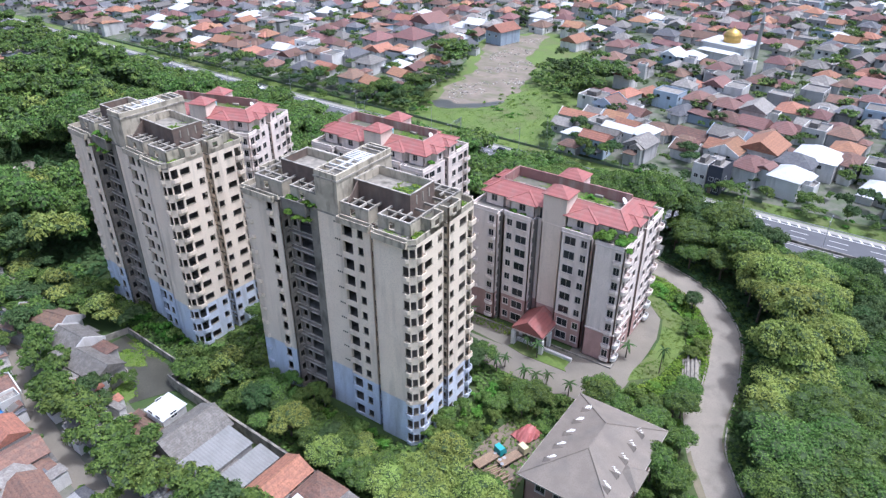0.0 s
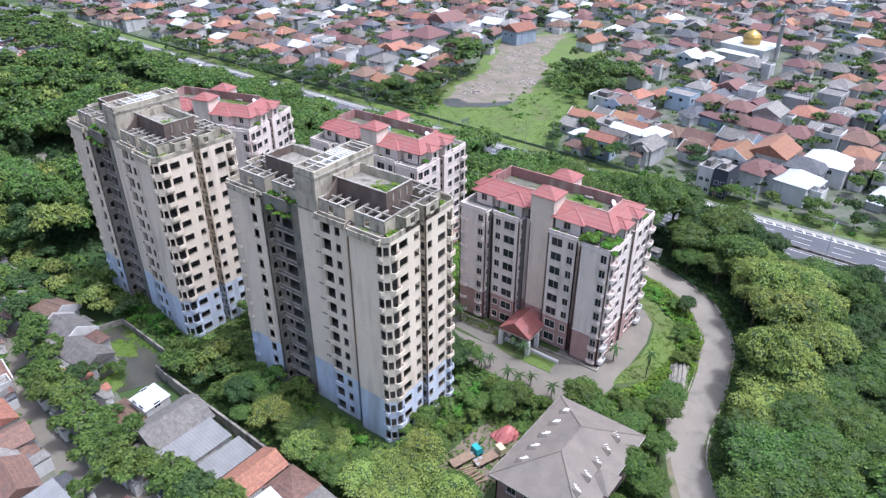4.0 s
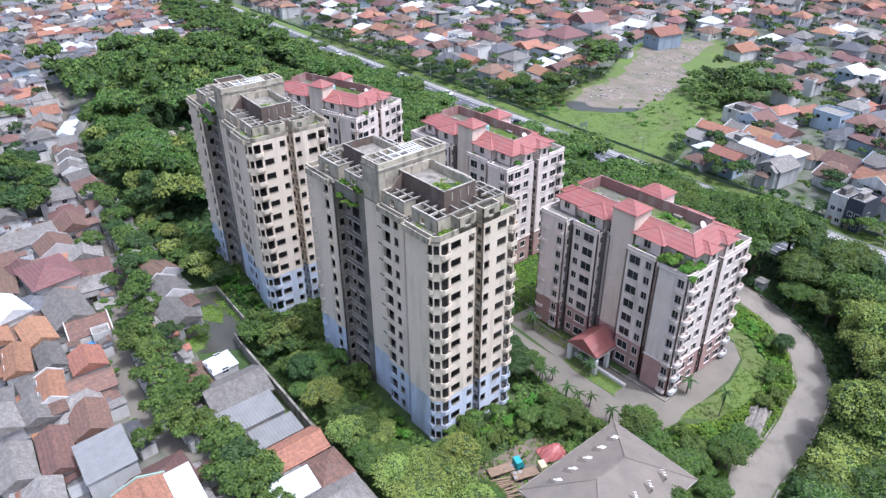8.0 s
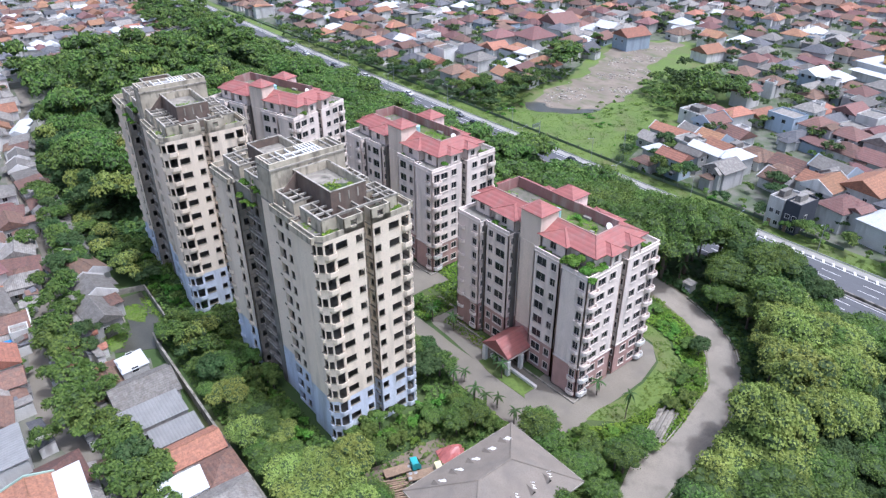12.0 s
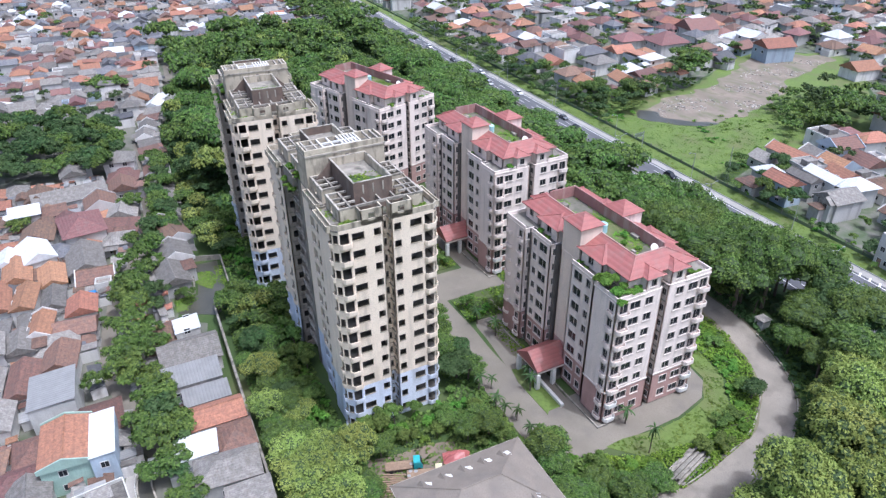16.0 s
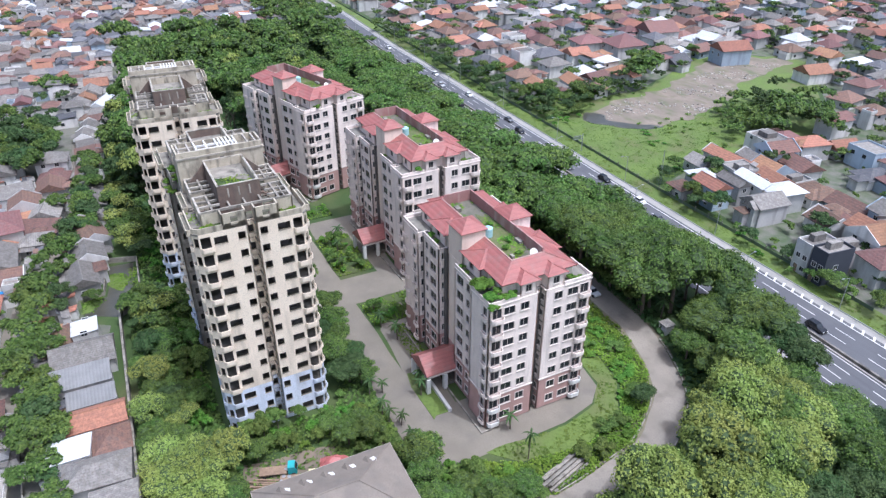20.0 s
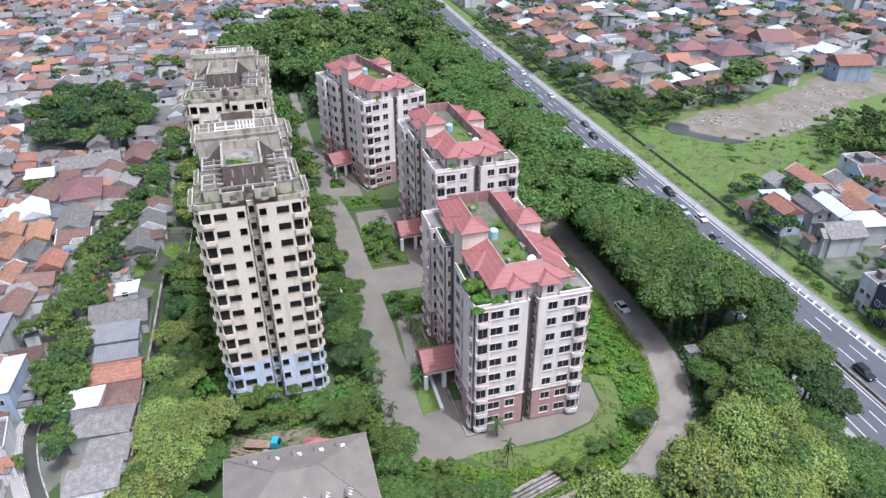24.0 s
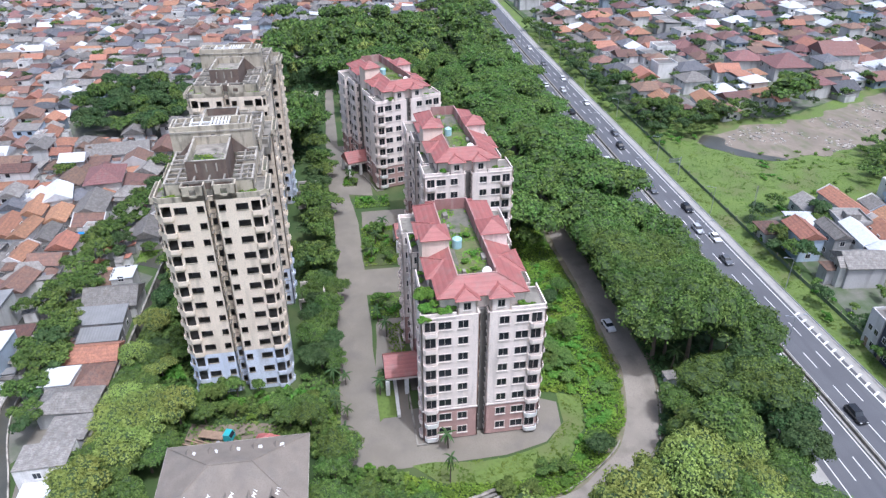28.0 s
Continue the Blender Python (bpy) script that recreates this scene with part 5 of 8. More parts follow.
TREES, FAR_TREES, FAR_AT, OUT_TREES, OUT_AT = {}, {}, {}, {}, {}
for kind, count, rad, height, base, lobes, leaves, size, mat_l, trunk_h in (
        ("rain", 4, 6.2, 5.5, 4.0, 52, 6600, 0.265, LEAF_A, 4.5), ("round", 4, 4.2, 5.2, 2.4, 34, 3900, 0.25, LEAF_A, 3.2), ("pale", 4, 4.6, 5.5, 2.8, 40, 4400, 0.25, LEAF_B, 3.5),
        ("deep", 3, 4.0, 5.5, 2.2, 30, 3400, 0.25, LEAF_C, 3.0), ("small", 3, 2.3, 3.0, 0.8, 11, 1200, 0.26, LEAF_A, 1.5), ("shrub", 4, 1.5, 1.6, 0.0, 8, 650, 0.25, LEAF_D, 0.5)):
    FAR_TREES[kind] = [crown_mesh("crown_far", 31 * i + len(kind), rad, height, base, max(6, lobes // 2), leaves // 5, size * 1.75, mat_l, sides=5) for i in range(3)]
    OUT_TREES[kind] = [crown_mesh("crown_out", 37 * i + len(kind), rad, height, base, max(4, lobes // 3), leaves // 26, size * 2.9, mat_l, sides=4) for i in range(2)]
    OUT_AT[kind] = []
    FAR_AT[kind] = []
    TREES[kind] = [(trunk_mesh("trunk", 7 * i + len(kind), trunk_h, rad * 0.06, rad * 0.6), crown_mesh("crown", 31 * i + len(kind), rad, height, base, lobes, leaves, size, mat_l)) for i in range(count)]
TREE_WORDS = {"rain": ("broad spreading rain tree with a dense green crown", "tree"), "round": ("leafy round-crowned green tree", "tree"), "pale": ("pale yellowish-green leafy tree", "tree"),
              "deep": ("deep green leafy tree", "tree"), "small": ("small green garden tree", "tree"), "shrub": ("low bright green shrub", "shrub")}
rt = random.Random(11)


def close_by(x, y):
    """The stretch of the plan in which each tree is a thing of its own."""
    return x > -84 and 54 < y < 180 and x < 16


CROWN_R = {"rain": 6.2, "round": 4.2, "pale": 4.6, "deep": 4.0, "small": 2.3, "shrub": 1.5}
BEND = [p for p in smooth(DRIVE) if p[0] > -50]


def tree(kind, x, y, s=1.0, z=0.0, h=1.0):
    if math.hypot(x + 21.6, y - 116.6) < 3.6 + 0.4 * CROWN_R[kind] * s and kind in ("shrub", "small"):   # and the stack of piles
        return None
    if math.hypot(x + 42.5, y - 156.5) < 4.5 + 0.3 * CROWN_R[kind] * s:   # round the guard post
        return None
    if -46 < x < -34.5 and 68.5 - 0.5 * CROWN_R[kind] * s < y < 86:   # the clay yard stays open
        return None
    if x > -52 and y > 88 and min(math.hypot(x - a, y - b) for a, b in BEND) < 2.7 + 0.62 * CROWN_R[kind] * s:   # the drive stays clear
        return None
    if -330 < x < -88 and hw_y(x, 0.0) - 20.0 < y < hw_y(x, 0.0) + 3.0:   # lower towards the toll road
        h *= float(np.interp(x, [-128, -88], [0.66, 1.0])) if y > hw_y(x, 0.0) - 11.0 else float(np.interp(x, [-128, -88], [0.8, 1.0]))
        y -= 2.0 if y > hw_y(x, 0.0) - 9.0 else 0.0
    if not close_by(x, y) or (kind == "shrub" and x < -50):
        (FAR_AT if -250 < x < 60 and -10 < y < 235 else OUT_AT)[kind].append(pose(x, y, z, 0, 0, rt.uniform(0, 360)) @ Matrix.Diagonal((s * rt.uniform(.92, 1.08), s * rt.uniform(.92, 1.08), s * h, 1)))
        return None
    tm, cm = rt.choice(TREES[kind])
    nm = "shrub" if kind == "shrub" else "tree"
    o = tagged(new(nm, tm), *TREE_WORDS[kind])
    o.matrix_basis = pose(x, y, z, 0, 0, rt.uniform(0, 360)) @ Matrix.Diagonal((s * rt.uniform(.92, 1.08), s * rt.uniform(.92, 1.08), s * h, 1))
    part("crown", cm, None, o)
    return o


def grove(poly, gap, kinds, smin=0.8, smax=1.2, keep=None, jitter=0.42, h=1.0):
    xs, ys = [p[0] for p in poly], [p[1] for p in poly]
    x, row = min(xs), 0
    while x < max(xs):
        y = min(ys) + (gap / 2 if row % 2 else 0)
        while y < max(ys):
            a, b = x + rt.uniform(-1, 1) * gap * jitter, y + rt.uniform(-1, 1) * gap * jitter
            if inside(a, b, poly) and (keep is None or keep(a, b)):
                tree(rt.choice(kinds), a, b, rt.uniform(smin, smax), 0, h * rt.uniform(0.78, 1.3))
            y += gap
        x += gap * 0.88
        row += 1


# belt between the blocks and the toll road
grove([(-330, 158.5), (-112, 159), (-108, 161.5), (-62, 161.5), (-56, 161), (-60, 173.5), (-100, 177), (-330, 181)], 6.6, ["rain", "rain", "round", "deep"], 0.9, 1.5, h=1.15)
grove([(-110, 175), (-62, 173), (-62, 179), (-110, 180.5)], 7.0, ["rain", "round", "deep"], 0.7, 1.0, lambda x, y: y < hw_y(x, 0.0) - 1.0)
grove([(-330, 132), (-181, 131), (-134, 141), (-92, 141.5), (-92, 149.5), (-330, 149.5)], 6.0, ["round", "rain", "deep"], 0.85, 1.15, h=1.1)
grove([(-84, 142), (-70, 141), (-66, 146), (-80, 147.5)], 5.5, ["deep", "small", "round"], 0.5, 0.75)
grove([(-56, 159.5), (-46, 161), (-38, 157), (-31, 153.5), (-25, 150), (-22, 153), (-24, 163), (-24, 171), (-44, 174), (-58, 174)], 5.6, ["round", "rain", "round", "deep"], 0.9, 1.45, h=1.15)
grove([(-24, 150.5), (-17, 141.5), (-11, 132), (-9, 122), (-8.5, 111), (-2, 111), (2, 122), (2, 135), (-3, 148), (-5, 160), (-12, 164), (-20, 160)], 5.4, ["pale", "pale", "pale", "pale", "round"], 0.8, 1.4, h=1.15)
grove([(-28, 163), (-8, 160), (8, 156), (10, 166), (-8, 168), (-26, 168)], 5.0, ["rain", "deep", "round"], 0.85, 1.1, h=1.0)
grove([(-3, 150), (2, 134), (8, 140), (8, 165), (-4, 172), (-10, 166)], 5.6, ["deep", "round", "deep"], 0.9, 1.2, h=1.1)
grove([(-9.5, 109), (-6, 100), (-1, 90), (6, 81), (60, 60), (70, 120), (24, 140), (8, 140), (2, 130), (-2, 112)], 5.0, ["rain", "rain", "deep", "round"], 0.85, 1.15)
# first rows that hang over the drive, and the corner towards the toll road
for i in range(38):
    x = -61 - i * 7.2 + rt.uniform(-1, 1)
    tree("rain", x, (160.0 if x > -110 else 158.5) + rt.uniform(-0.8, 0.8), rt.uniform(1.1, 1.3), 0, rt.uniform(1.05, 1.25))
    if x < -112:
        tree(rt.choice(["rain", "round", "deep"]), x + 3, 148.4 + rt.uniform(-1, 1), rt.uniform(0.95, 1.2), 0, 1.1)
for i in range(14):
    x = -108 + i * 5.6
    far = x < -62
    tree(rt.choice(["rain", "deep", "rain", "round"]), x, hw_y(x, 0.0) - (3.4 if far else 2.0) + rt.uniform(-1, 1), rt.uniform(1.0, 1.3) * (0.9 if far else 1.0), 0, rt.uniform(1.1, 1.3))
grove([(-19.0, 66), (-8, 66), (-6, 78), (-13, 88), (-17.5, 94), (-19.2, 92)], 3.2, ["small", "shrub", "small", "round"], 0.6, 0.95)
grove([(-22.5, 90), (-17.2, 91), (-15.4, 97), (-16.4, 104), (-19, 110), (-23, 106)], 2.5, ["small", "small", "shrub", "round"], 0.7, 1.0)
# thicket between the toll road and the mud, and bushes on its other side
grove([(-190, 207), (-160, 206), (-157, 211), (-163, 220), (-168, 228), (-175, 250), (-179, 268), (-185, 262), (-186, 235), (-190, 222)], 3.4, ["small", "small", "round", "deep", "shrub"], 0.6, 1.0, h=0.9)
grove([(-142, 268), (-134, 261), (-124, 262), (-116, 268), (-118, 282), (-134, 292), (-150, 302), (-150, 290)], 4.2, ["small", "shrub", "round", "small"], 0.7, 1.1, h=0.9)
# woods behind, up to the bend of the alley
grove([(-330, 70), (-285, 72), (-262, 71), (-222, 59.5), (-165, 58.5), (-160, 66), (-165, 90), (-195, 92), (-235, 92), (-240, 98), (-205, 100), (-200, 112), (-230, 140), (-330, 150)], 5.4, ["round", "deep", "rain", "round", "deep", "rain", "pale"], 0.95, 1.35, h=1.2, keep=lambda x, y: not (inside(x, y, [(-242, 81), (-215, 72), (-208, 80), (-208, 88), (-186, 88), (-186, 106), (-238, 104), (-244, 90)]) or inside(x, y, [(-264, 80), (-250, 80), (-250, 86), (-264, 87)])))
grove([(-480, 168), (-330, 140), (-330, 184), (-480, 196)], 8.0, ["round", "rain"], 0.8, 1.1)
# strip between towers and kampung
grove([(-178, 55.5), (-128, 55.5), (-128, 60.5), (-104, 60.5), (-104, 56.2), (-52, 55.8), (-46, 58), (-46, 66), (-52, 65), (-110, 65.5), (-112, 62), (-146, 61), (-150, 64), (-178, 64)], 3.6, ["round", "deep", "round", "round", "pale"], 0.6, 0.9, lambda x, y: y < 62.5, h=0.85)
grove([(-104, 58), (-92, 57.5), (-60, 57), (-60, 63.5), (-90, 63.5), (-104, 64)], 3.6, ["round", "deep", "small"], 0.5, 0.75, h=0.8)
grove([(-104, 62.5), (-58, 62.5), (-58, 67.6), (-90, 66.8), (-104, 66)], 2.5, ["shrub", "shrub", "small"], 0.9, 1.4, h=0.9)
grove([(-148, 61), (-110, 61.5), (-112, 64), (-146, 65)], 2.6, ["shrub", "shrub", "small"], 0.9, 1.4, h=0.9)
grove([(-53.6, 66), (-50.4, 66), (-50.4, 88), (-53.6, 88)], 2.2, ["shrub", "small", "small"], 0.7, 1.1)
grove([(-106, 66), (-92, 66), (-92, 88), (-106, 88)], 5.0, ["round", "small"], 0.5, 0.8)
grove([(-53, 57), (-36, 54), (-33, 65), (-48, 67)], 4.6, ["pale", "round", "pale"], 0.8, 1.1, h=0.85)
grove([(-44, 56.5), (-29, 55), (-20, 66), (-33, 67), (-37, 60)], 4.8, ["round", "deep", "pale"], 0.8, 1.1)
grove([(-120, 264), (-110, 270), (-109, 288), (-122, 304), (-138, 320), (-138, 300), (-128, 282)], 6.2, ["round", "deep", "rain", "small"], 0.7, 1.15)
grove([(-150, 292), (-138, 284), (-128, 290), (-136, 306), (-148, 318)], 6.5, ["small", "shrub", "deep"], 0.7, 1.1)
grove([(-52, 71), (-47, 71), (-46, 86), (-40, 88), (-37.5, 93), (-40, 95), (-52, 94.2), (-58, 90), (-53, 88)], 2.8, ["small", "shrub", "shrub"], 0.55, 0.85)
grove([(-46, 86), (-40, 88), (-37, 93), (-40, 95.5), (-46, 94)], 4.0, ["small", "round"], 0.6, 0.8)
grove([(-49, 70), (-45.6, 70), (-45.6, 85), (-48, 85)], 3.6, ["round", "small"], 0.5, 0.75)
grove([(-47, 67), (-36, 66), (-35, 72), (-45, 74)], 3.6, ["round", "pale"], 0.7, 0.9)
grove([(-38, 68), (-35, 68), (-35, 90), (-38, 90)], 3.4, ["small", "shrub"], 0.6, 0.9)
grove([(-165, 88.5), (-58, 89.0), (-56, 95.0), (-118, 94.6), (-165, 92.6)], 3.3, ["small", "deep", "round", "round"], 0.65, 1.05)
grove([(-37, 93), (-22, 93.5), (-21, 104), (-28, 108), (-31, 103), (-33, 97)], 3.2, ["small", "shrub", "round"], 0.65, 0.95)
grove([(-28, 108), (-19, 108), (-20.5, 123), (-24, 133), (-32, 143), (-45, 149), (-60, 147.5), (-60, 134), (-47, 133), (-45, 140), (-37, 139.5), (-29, 134), (-25.5, 124), (-27, 112)], 3.0, ["shrub", "shrub", "shrub", "small"], 0.7, 1.3, h=0.55)
grove([(-90, 133.5), (-60, 133.5), (-60, 148), (-90, 148)], 4.2, ["shrub", "shrub", "small"], 0.8, 1.4, h=0.6)
for x0, x1, y0, y1 in ((-115, -97, 103.4, 110.8), (-82.5, -74.6, 104, 110.8), (-148.6, -143.9, 99, 102), (-135, -128.5, 102.4, 110.5)):
    grove([(x0, y0), (x1, y0), (x1, y1), (x0, y1)], 2.6, ["shrub", "shrub", "shrub", "small"], 0.6, 1.0)
# grove in the kampung
grove([(-196, 4), (-233, 2), (-250, 10), (-235, 37), (-222, 43), (-190, 42), (-188, 28), (-193, 22)], 5.2, ["deep", "round", "deep"], 0.95, 1.3)
grove([(-297, 34), (-284, 52), (-273, 50), (-278, 34)], 5.6, ["deep", "round"], 0.8, 1.0)
# shrubs and trees beyond the toll road
grove([(-330, 201.5), (-182, 201), (-182, 214), (-190, 222), (-330, 214)], 5.0, ["small", "round", "deep"], 0.6, 0.95)
grove([(-185, 226), (-178, 232), (-176, 246), (-181, 260), (-190, 246)], 5.0, ["round", "small"], 0.6, 0.95)
grove([(-98, 203), (-58, 201.5), (20, 203), (60, 206), (60, 214), (-36, 210), (-96, 208)], 4.6, ["small", "round", "deep", "shrub"], 0.6, 0.95)
grove([(-150, 296), (-128, 278), (-116, 262), (-112, 270), (-128, 292), (-148, 308)], 5.5, ["round", "deep", "small"], 0.7, 1.0)
for x, y, s in ((-185, 270, 1.75), (-180, 263, 1.4), (-190, 275, 1.5)):
    tree("rain", x, y, s * 0.9)
for x, y, s in ((-27, 137.5, 0.75), (-25.6, 135.8, 0.6), (-29, 139.4, 0.6)):
    tree("deep", x, y, s)
for x, y, s in ((-110, 49.5, 0.5), (-112, 48, 0.4)):
    tree("round", x, y, s)
# trees round the field
for x, y in ((-104, 212), (-108, 222), (-112, 234), (-116, 246), (-120, 256), (-126, 268), (-110, 228), (-106, 217), (-178, 216), (-181, 240), (-184, 252), (-186, 280), (-195, 300), (-203, 316), (-174, 210), (-132, 276), (-139, 282)):
    tree(rt.choice(["small", "round", "deep", "shrub"]), x + rt.uniform(-2, 2), y + rt.uniform(-2, 2), rt.uniform(0.6, 1.0))
for i in range(40):
    q = rt.random()
    tree("shrub", -150 + 45 * q + rt.uniform(-6, 6), 240 - 22 * q + rt.uniform(-4, 26), rt.uniform(0.5, 1.1), 0, 0.5)
for x, y in ((-52, 158.6), (-57.5, 159.2), (-64, 159.0), (-70, 159.4), (-76, 159.0), (-83, 159.3), (-90, 159.0)):
    tree("rain", x, y, rt.uniform(1.25, 1.4), 0, 1.2)
for i in range(34):
    x = -49 - i * 2.4
    tree(rt.choice(["small", "shrub", "small"]), x, 158.8 + rt.uniform(-0.5, 0.6) + (0 if x < -52 else -1.5), rt.uniform(0.9, 1.25))
for x, y, s in ((-69, 39.2, 1.1), (-63.5, 39.6, 1.0), (-60, 39.4, 0.65), (-50.5, 41.0, 0.75), (-47.2, 41.2, 0.75), (-48, 34.6, 0.45)):
    tree(rt.choice(["round", "deep"]), x, y, s)
for x, y, s in ((-44.6, 73.0, 0.6), (-38.6, 72.6, 0.6), (-45.4, 79.5, 0.6)):
    tree("round", x, y, s)
for x, y, s in ((-31, 168.2, 1.25), (-37, 170, 1.3), (-43, 171.5, 1.3), (-26, 171.5, 1.15), (-20.5, 170.0, 1.1)):
    tree("deep", x, y, s, 0, 1.3)
# trees along the alley
for i in range(24):
    x = -60 - i * 4.4 + rt.uniform(-1, 1)
    tree(rt.choice(["small", "small", "round", "deep"]), x, float(np.interp(x, [-170, -148, -123, -96, -85, -66, -56], [46.0, 44.5, 35.5, 31, 32.5, 37, 42.8])) + 2.9 + rt.uniform(-0.5, 0.8), rt.uniform(0.5, 0.85))
for i in range(30):
    x = -58 - i * 4.6 + rt.uniform(-1.5, 1.5)
    tree(rt.choice(["round", "deep", "round", "round"]), x, float(np.interp(x, [-170, -148, -123, -96, -66, -45], [50.5, 48.5, 40, 35.5, 38, 38])) + rt.uniform(-1.5, 2.5), rt.uniform(0.75, 1.15))
    if i < 26 and rt.random() < 0.7:
        tree(rt.choice(["small", "small", "round"]), x + 1, float(np.interp(x, [-170, -148, -123, -96, -85, -66, -45], [43.2, 41.5, 32.5, 28, 29.5, 34, 40])) + rt.uniform(-1, 1), rt.uniform(0.55, 0.95))
    if i < 20:
        tree(rt.choice(["round", "deep", "small"]), x + 2, float(np.interp(x, [-170, -148, -123, -96, -66, -45], [51, 50, 43, 39.5, 41, 38])) + rt.uniform(-1, 1), rt.uniform(0.6, 0.95))


def undergrowth(name, poly, per_m2, size, height, material, label, seed, anywhere=False):
    """Low weeds and saplings over a piece of ground."""
    r = np.random.RandomState(seed)
    xs, ys = [p[0] for p in poly], [p[1] for p in poly]
    n = int((max(xs) - min(xs)) * (max(ys) - min(ys)) * per_m2)
    pts = [(x, y) for x, y in zip(r.uniform(min(xs), max(xs), n), r.uniform(min(ys), max(ys), n)) if inside(x, y, poly) and (anywhere or not on_road(x, y))]
    v, f = [], []
    for x, y in pts:
        z = height * max(0.05, 0.5 + 0.9 * noise.noise((x * 0.35, y * 0.35, seed))) * r.uniform(0.4, 1.0)
        s = size * r.uniform(0.6, 1.4)
        tilt = 0.12 if material is LEAF_E else 0.45
        nr = Vector((r.normal() * tilt, r.normal() * tilt, 1)).normalized()
        t = nr.cross(Vector((r.normal(), r.normal(), r.normal()))).normalized()
        b = nr.cross(t)
        p = Vector((x, y, z))
        k = len(v)
        v += [p - t * s * 0.5 - b * s * 0.4, p + t * s * 0.4 - b * s * 0.45, p + t * s * 0.5 + b * s * 0.4 - nr * s * 0.25, p - t * s * 0.4 + b * s * 0.5]
        f.append((k, k + 1, k + 2, k + 3))
    me = bpy.data.meshes.new(name)
    me.from_pydata([tuple(p) for p in v], [], f)
    me.materials.append(material)
    return tagged(part(name, me, material), label, "undergrowth", kind="stuff")


undergrowth("undergrowth", [(-165, 59.5), (-107, 59.5), (-104, 55.5), (-44, 54.8), (-38, 66), (-37, 68), (-48, 69), (-48, 84), (-37, 85), (-35, 93), (-22, 92), (-20, 106), (-30, 107), (-34, 96), (-165, 96), (-165, 92), (-58, 90), (-53, 87.5), (-53, 68), (-165, 68)], 5.0, 0.55, 1.1, LEAF_A, "tangled green weeds round the towers", 1)
undergrowth("undergrowth_drive", [(-30, 106), (-17.5, 106), (-19, 122), (-22, 132), (-28, 140.5), (-36, 147), (-50, 151), (-130, 150), (-130, 134), (-46, 133.5), (-44.5, 141), (-36, 140), (-28.5, 134), (-25.2, 124), (-27, 112)], 16.0, 0.34, 1.0, LEAF_F, "bright weeds between the block and the drive", 2)
undergrowth("undergrowth_court", [(-109, 64), (-91, 64), (-91, 90), (-109, 90)], 6.0, 0.42, 0.8, LEAF_A, "weeds between the two towers", 10)
for k, (x0, x1, y0, y1) in enumerate(((-116, -96.4, 102.6, 111.6), (-83.2, -74, 103.3, 111.4), (-149, -143.5, 98.6, 102.5), (-135.5, -128, 101.5, 111.4), (-72, -58, 106.2, 109.4))):
    undergrowth("undergrowth_bed", [(x0, y0), (x1, y0), (x1, y1), (x0, y1)], 9.0, 0.36, 0.6, LEAF_F, "rank weeds filling the garden bed", 20 + k, True)
for k, (poly, z_) in enumerate((([(-113.5, 46), (-106.5, 45.6), (-106, 49.2), (-110, 51.6), (-113.5, 50.3)], 0.25), ([(-121.5, 52.6), (-116, 52.2), (-113, 54.5), (-117, 57.2), (-121.5, 56.3)], 0.3), ([(-124, 57.0), (-112, 56.6), (-112, 58.6), (-124, 58.8)], 0.3))):
    undergrowth("water_weed", wobble(poly, 0.8, 1.2), 16.0, 0.3, z_, LEAF_F, "lush bright weed over the flooded yard", 40 + k, True)
undergrowth("undergrowth_gap", [(-92, 112.5), (-73.5, 112.5), (-73.5, 132), (-92, 132)], 7.0, 0.4, 0.6, LEAF_F, "weeds between two apartment blocks", 31)
undergrowth("undergrowth_front", [(-53, 70), (-36, 68), (-36, 92), (-53, 92)], 4.0, 0.42, 0.7, LEAF_A, "weeds before the tower", 32)
undergrowth("undergrowth_lawn", [(-31.5, 107.5), (-27, 112), (-25.5, 124), (-29, 134), (-36, 139.5), (-44, 141), (-45.5, 136.5), (-37.5, 136), (-33, 131.8), (-31, 124)], 5.0, 0.4, 0.3, LEAF_E, "rough tufts on the bright verge", 8, True)
undergrowth("undergrowth_gate", [(-19.2, 60), (-6, 60), (-4, 76), (-13, 88), (-18, 95), (-19.2, 92)], 5.0, 0.5, 0.9, LEAF_A, "weeds between the hall and the drive", 9)
undergrowth("undergrowth_bank", [(-42, 158), (-32, 152), (-24, 146.5), (-16.5, 135), (-13.8, 122), (-12.3, 112), (-11.5, 104), (-8, 95), (2, 84), (8, 88), (-2, 98), (-7, 110), (-9, 128), (-18, 146), (-34, 160)], 6.0, 0.5, 1.1, LEAF_A, "rank weeds on the bank beside the drive", 6)
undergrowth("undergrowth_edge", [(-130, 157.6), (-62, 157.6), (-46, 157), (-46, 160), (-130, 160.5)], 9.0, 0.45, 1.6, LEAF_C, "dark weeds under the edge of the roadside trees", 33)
# weeds below the canopy take dark LEAF_C, putting its shade into their colour
undergrowth("undergrowth_belt", [(-330, 157), (-62, 158), (-44, 157), (-14, 130), (-4, 90), (30, 60), (30, 160), (-16, 172), (-60, 176), (-330, 183)], 1.2, 0.9, 1.6, LEAF_C, "weeds under the roadside trees, coloured dark as their shade", 3)
undergrowth("undergrowth_woods", [(-330, 70), (-285, 72), (-262, 66), (-222, 54), (-165, 54), (-150, 60), (-150, 66), (-165, 90), (-195, 92), (-240, 98), (-205, 100), (-200, 112), (-230, 140), (-330, 150)], 1.4, 0.9, 1.6, LEAF_C, "tangled weeds under the wood, coloured dark as its shade", 34)
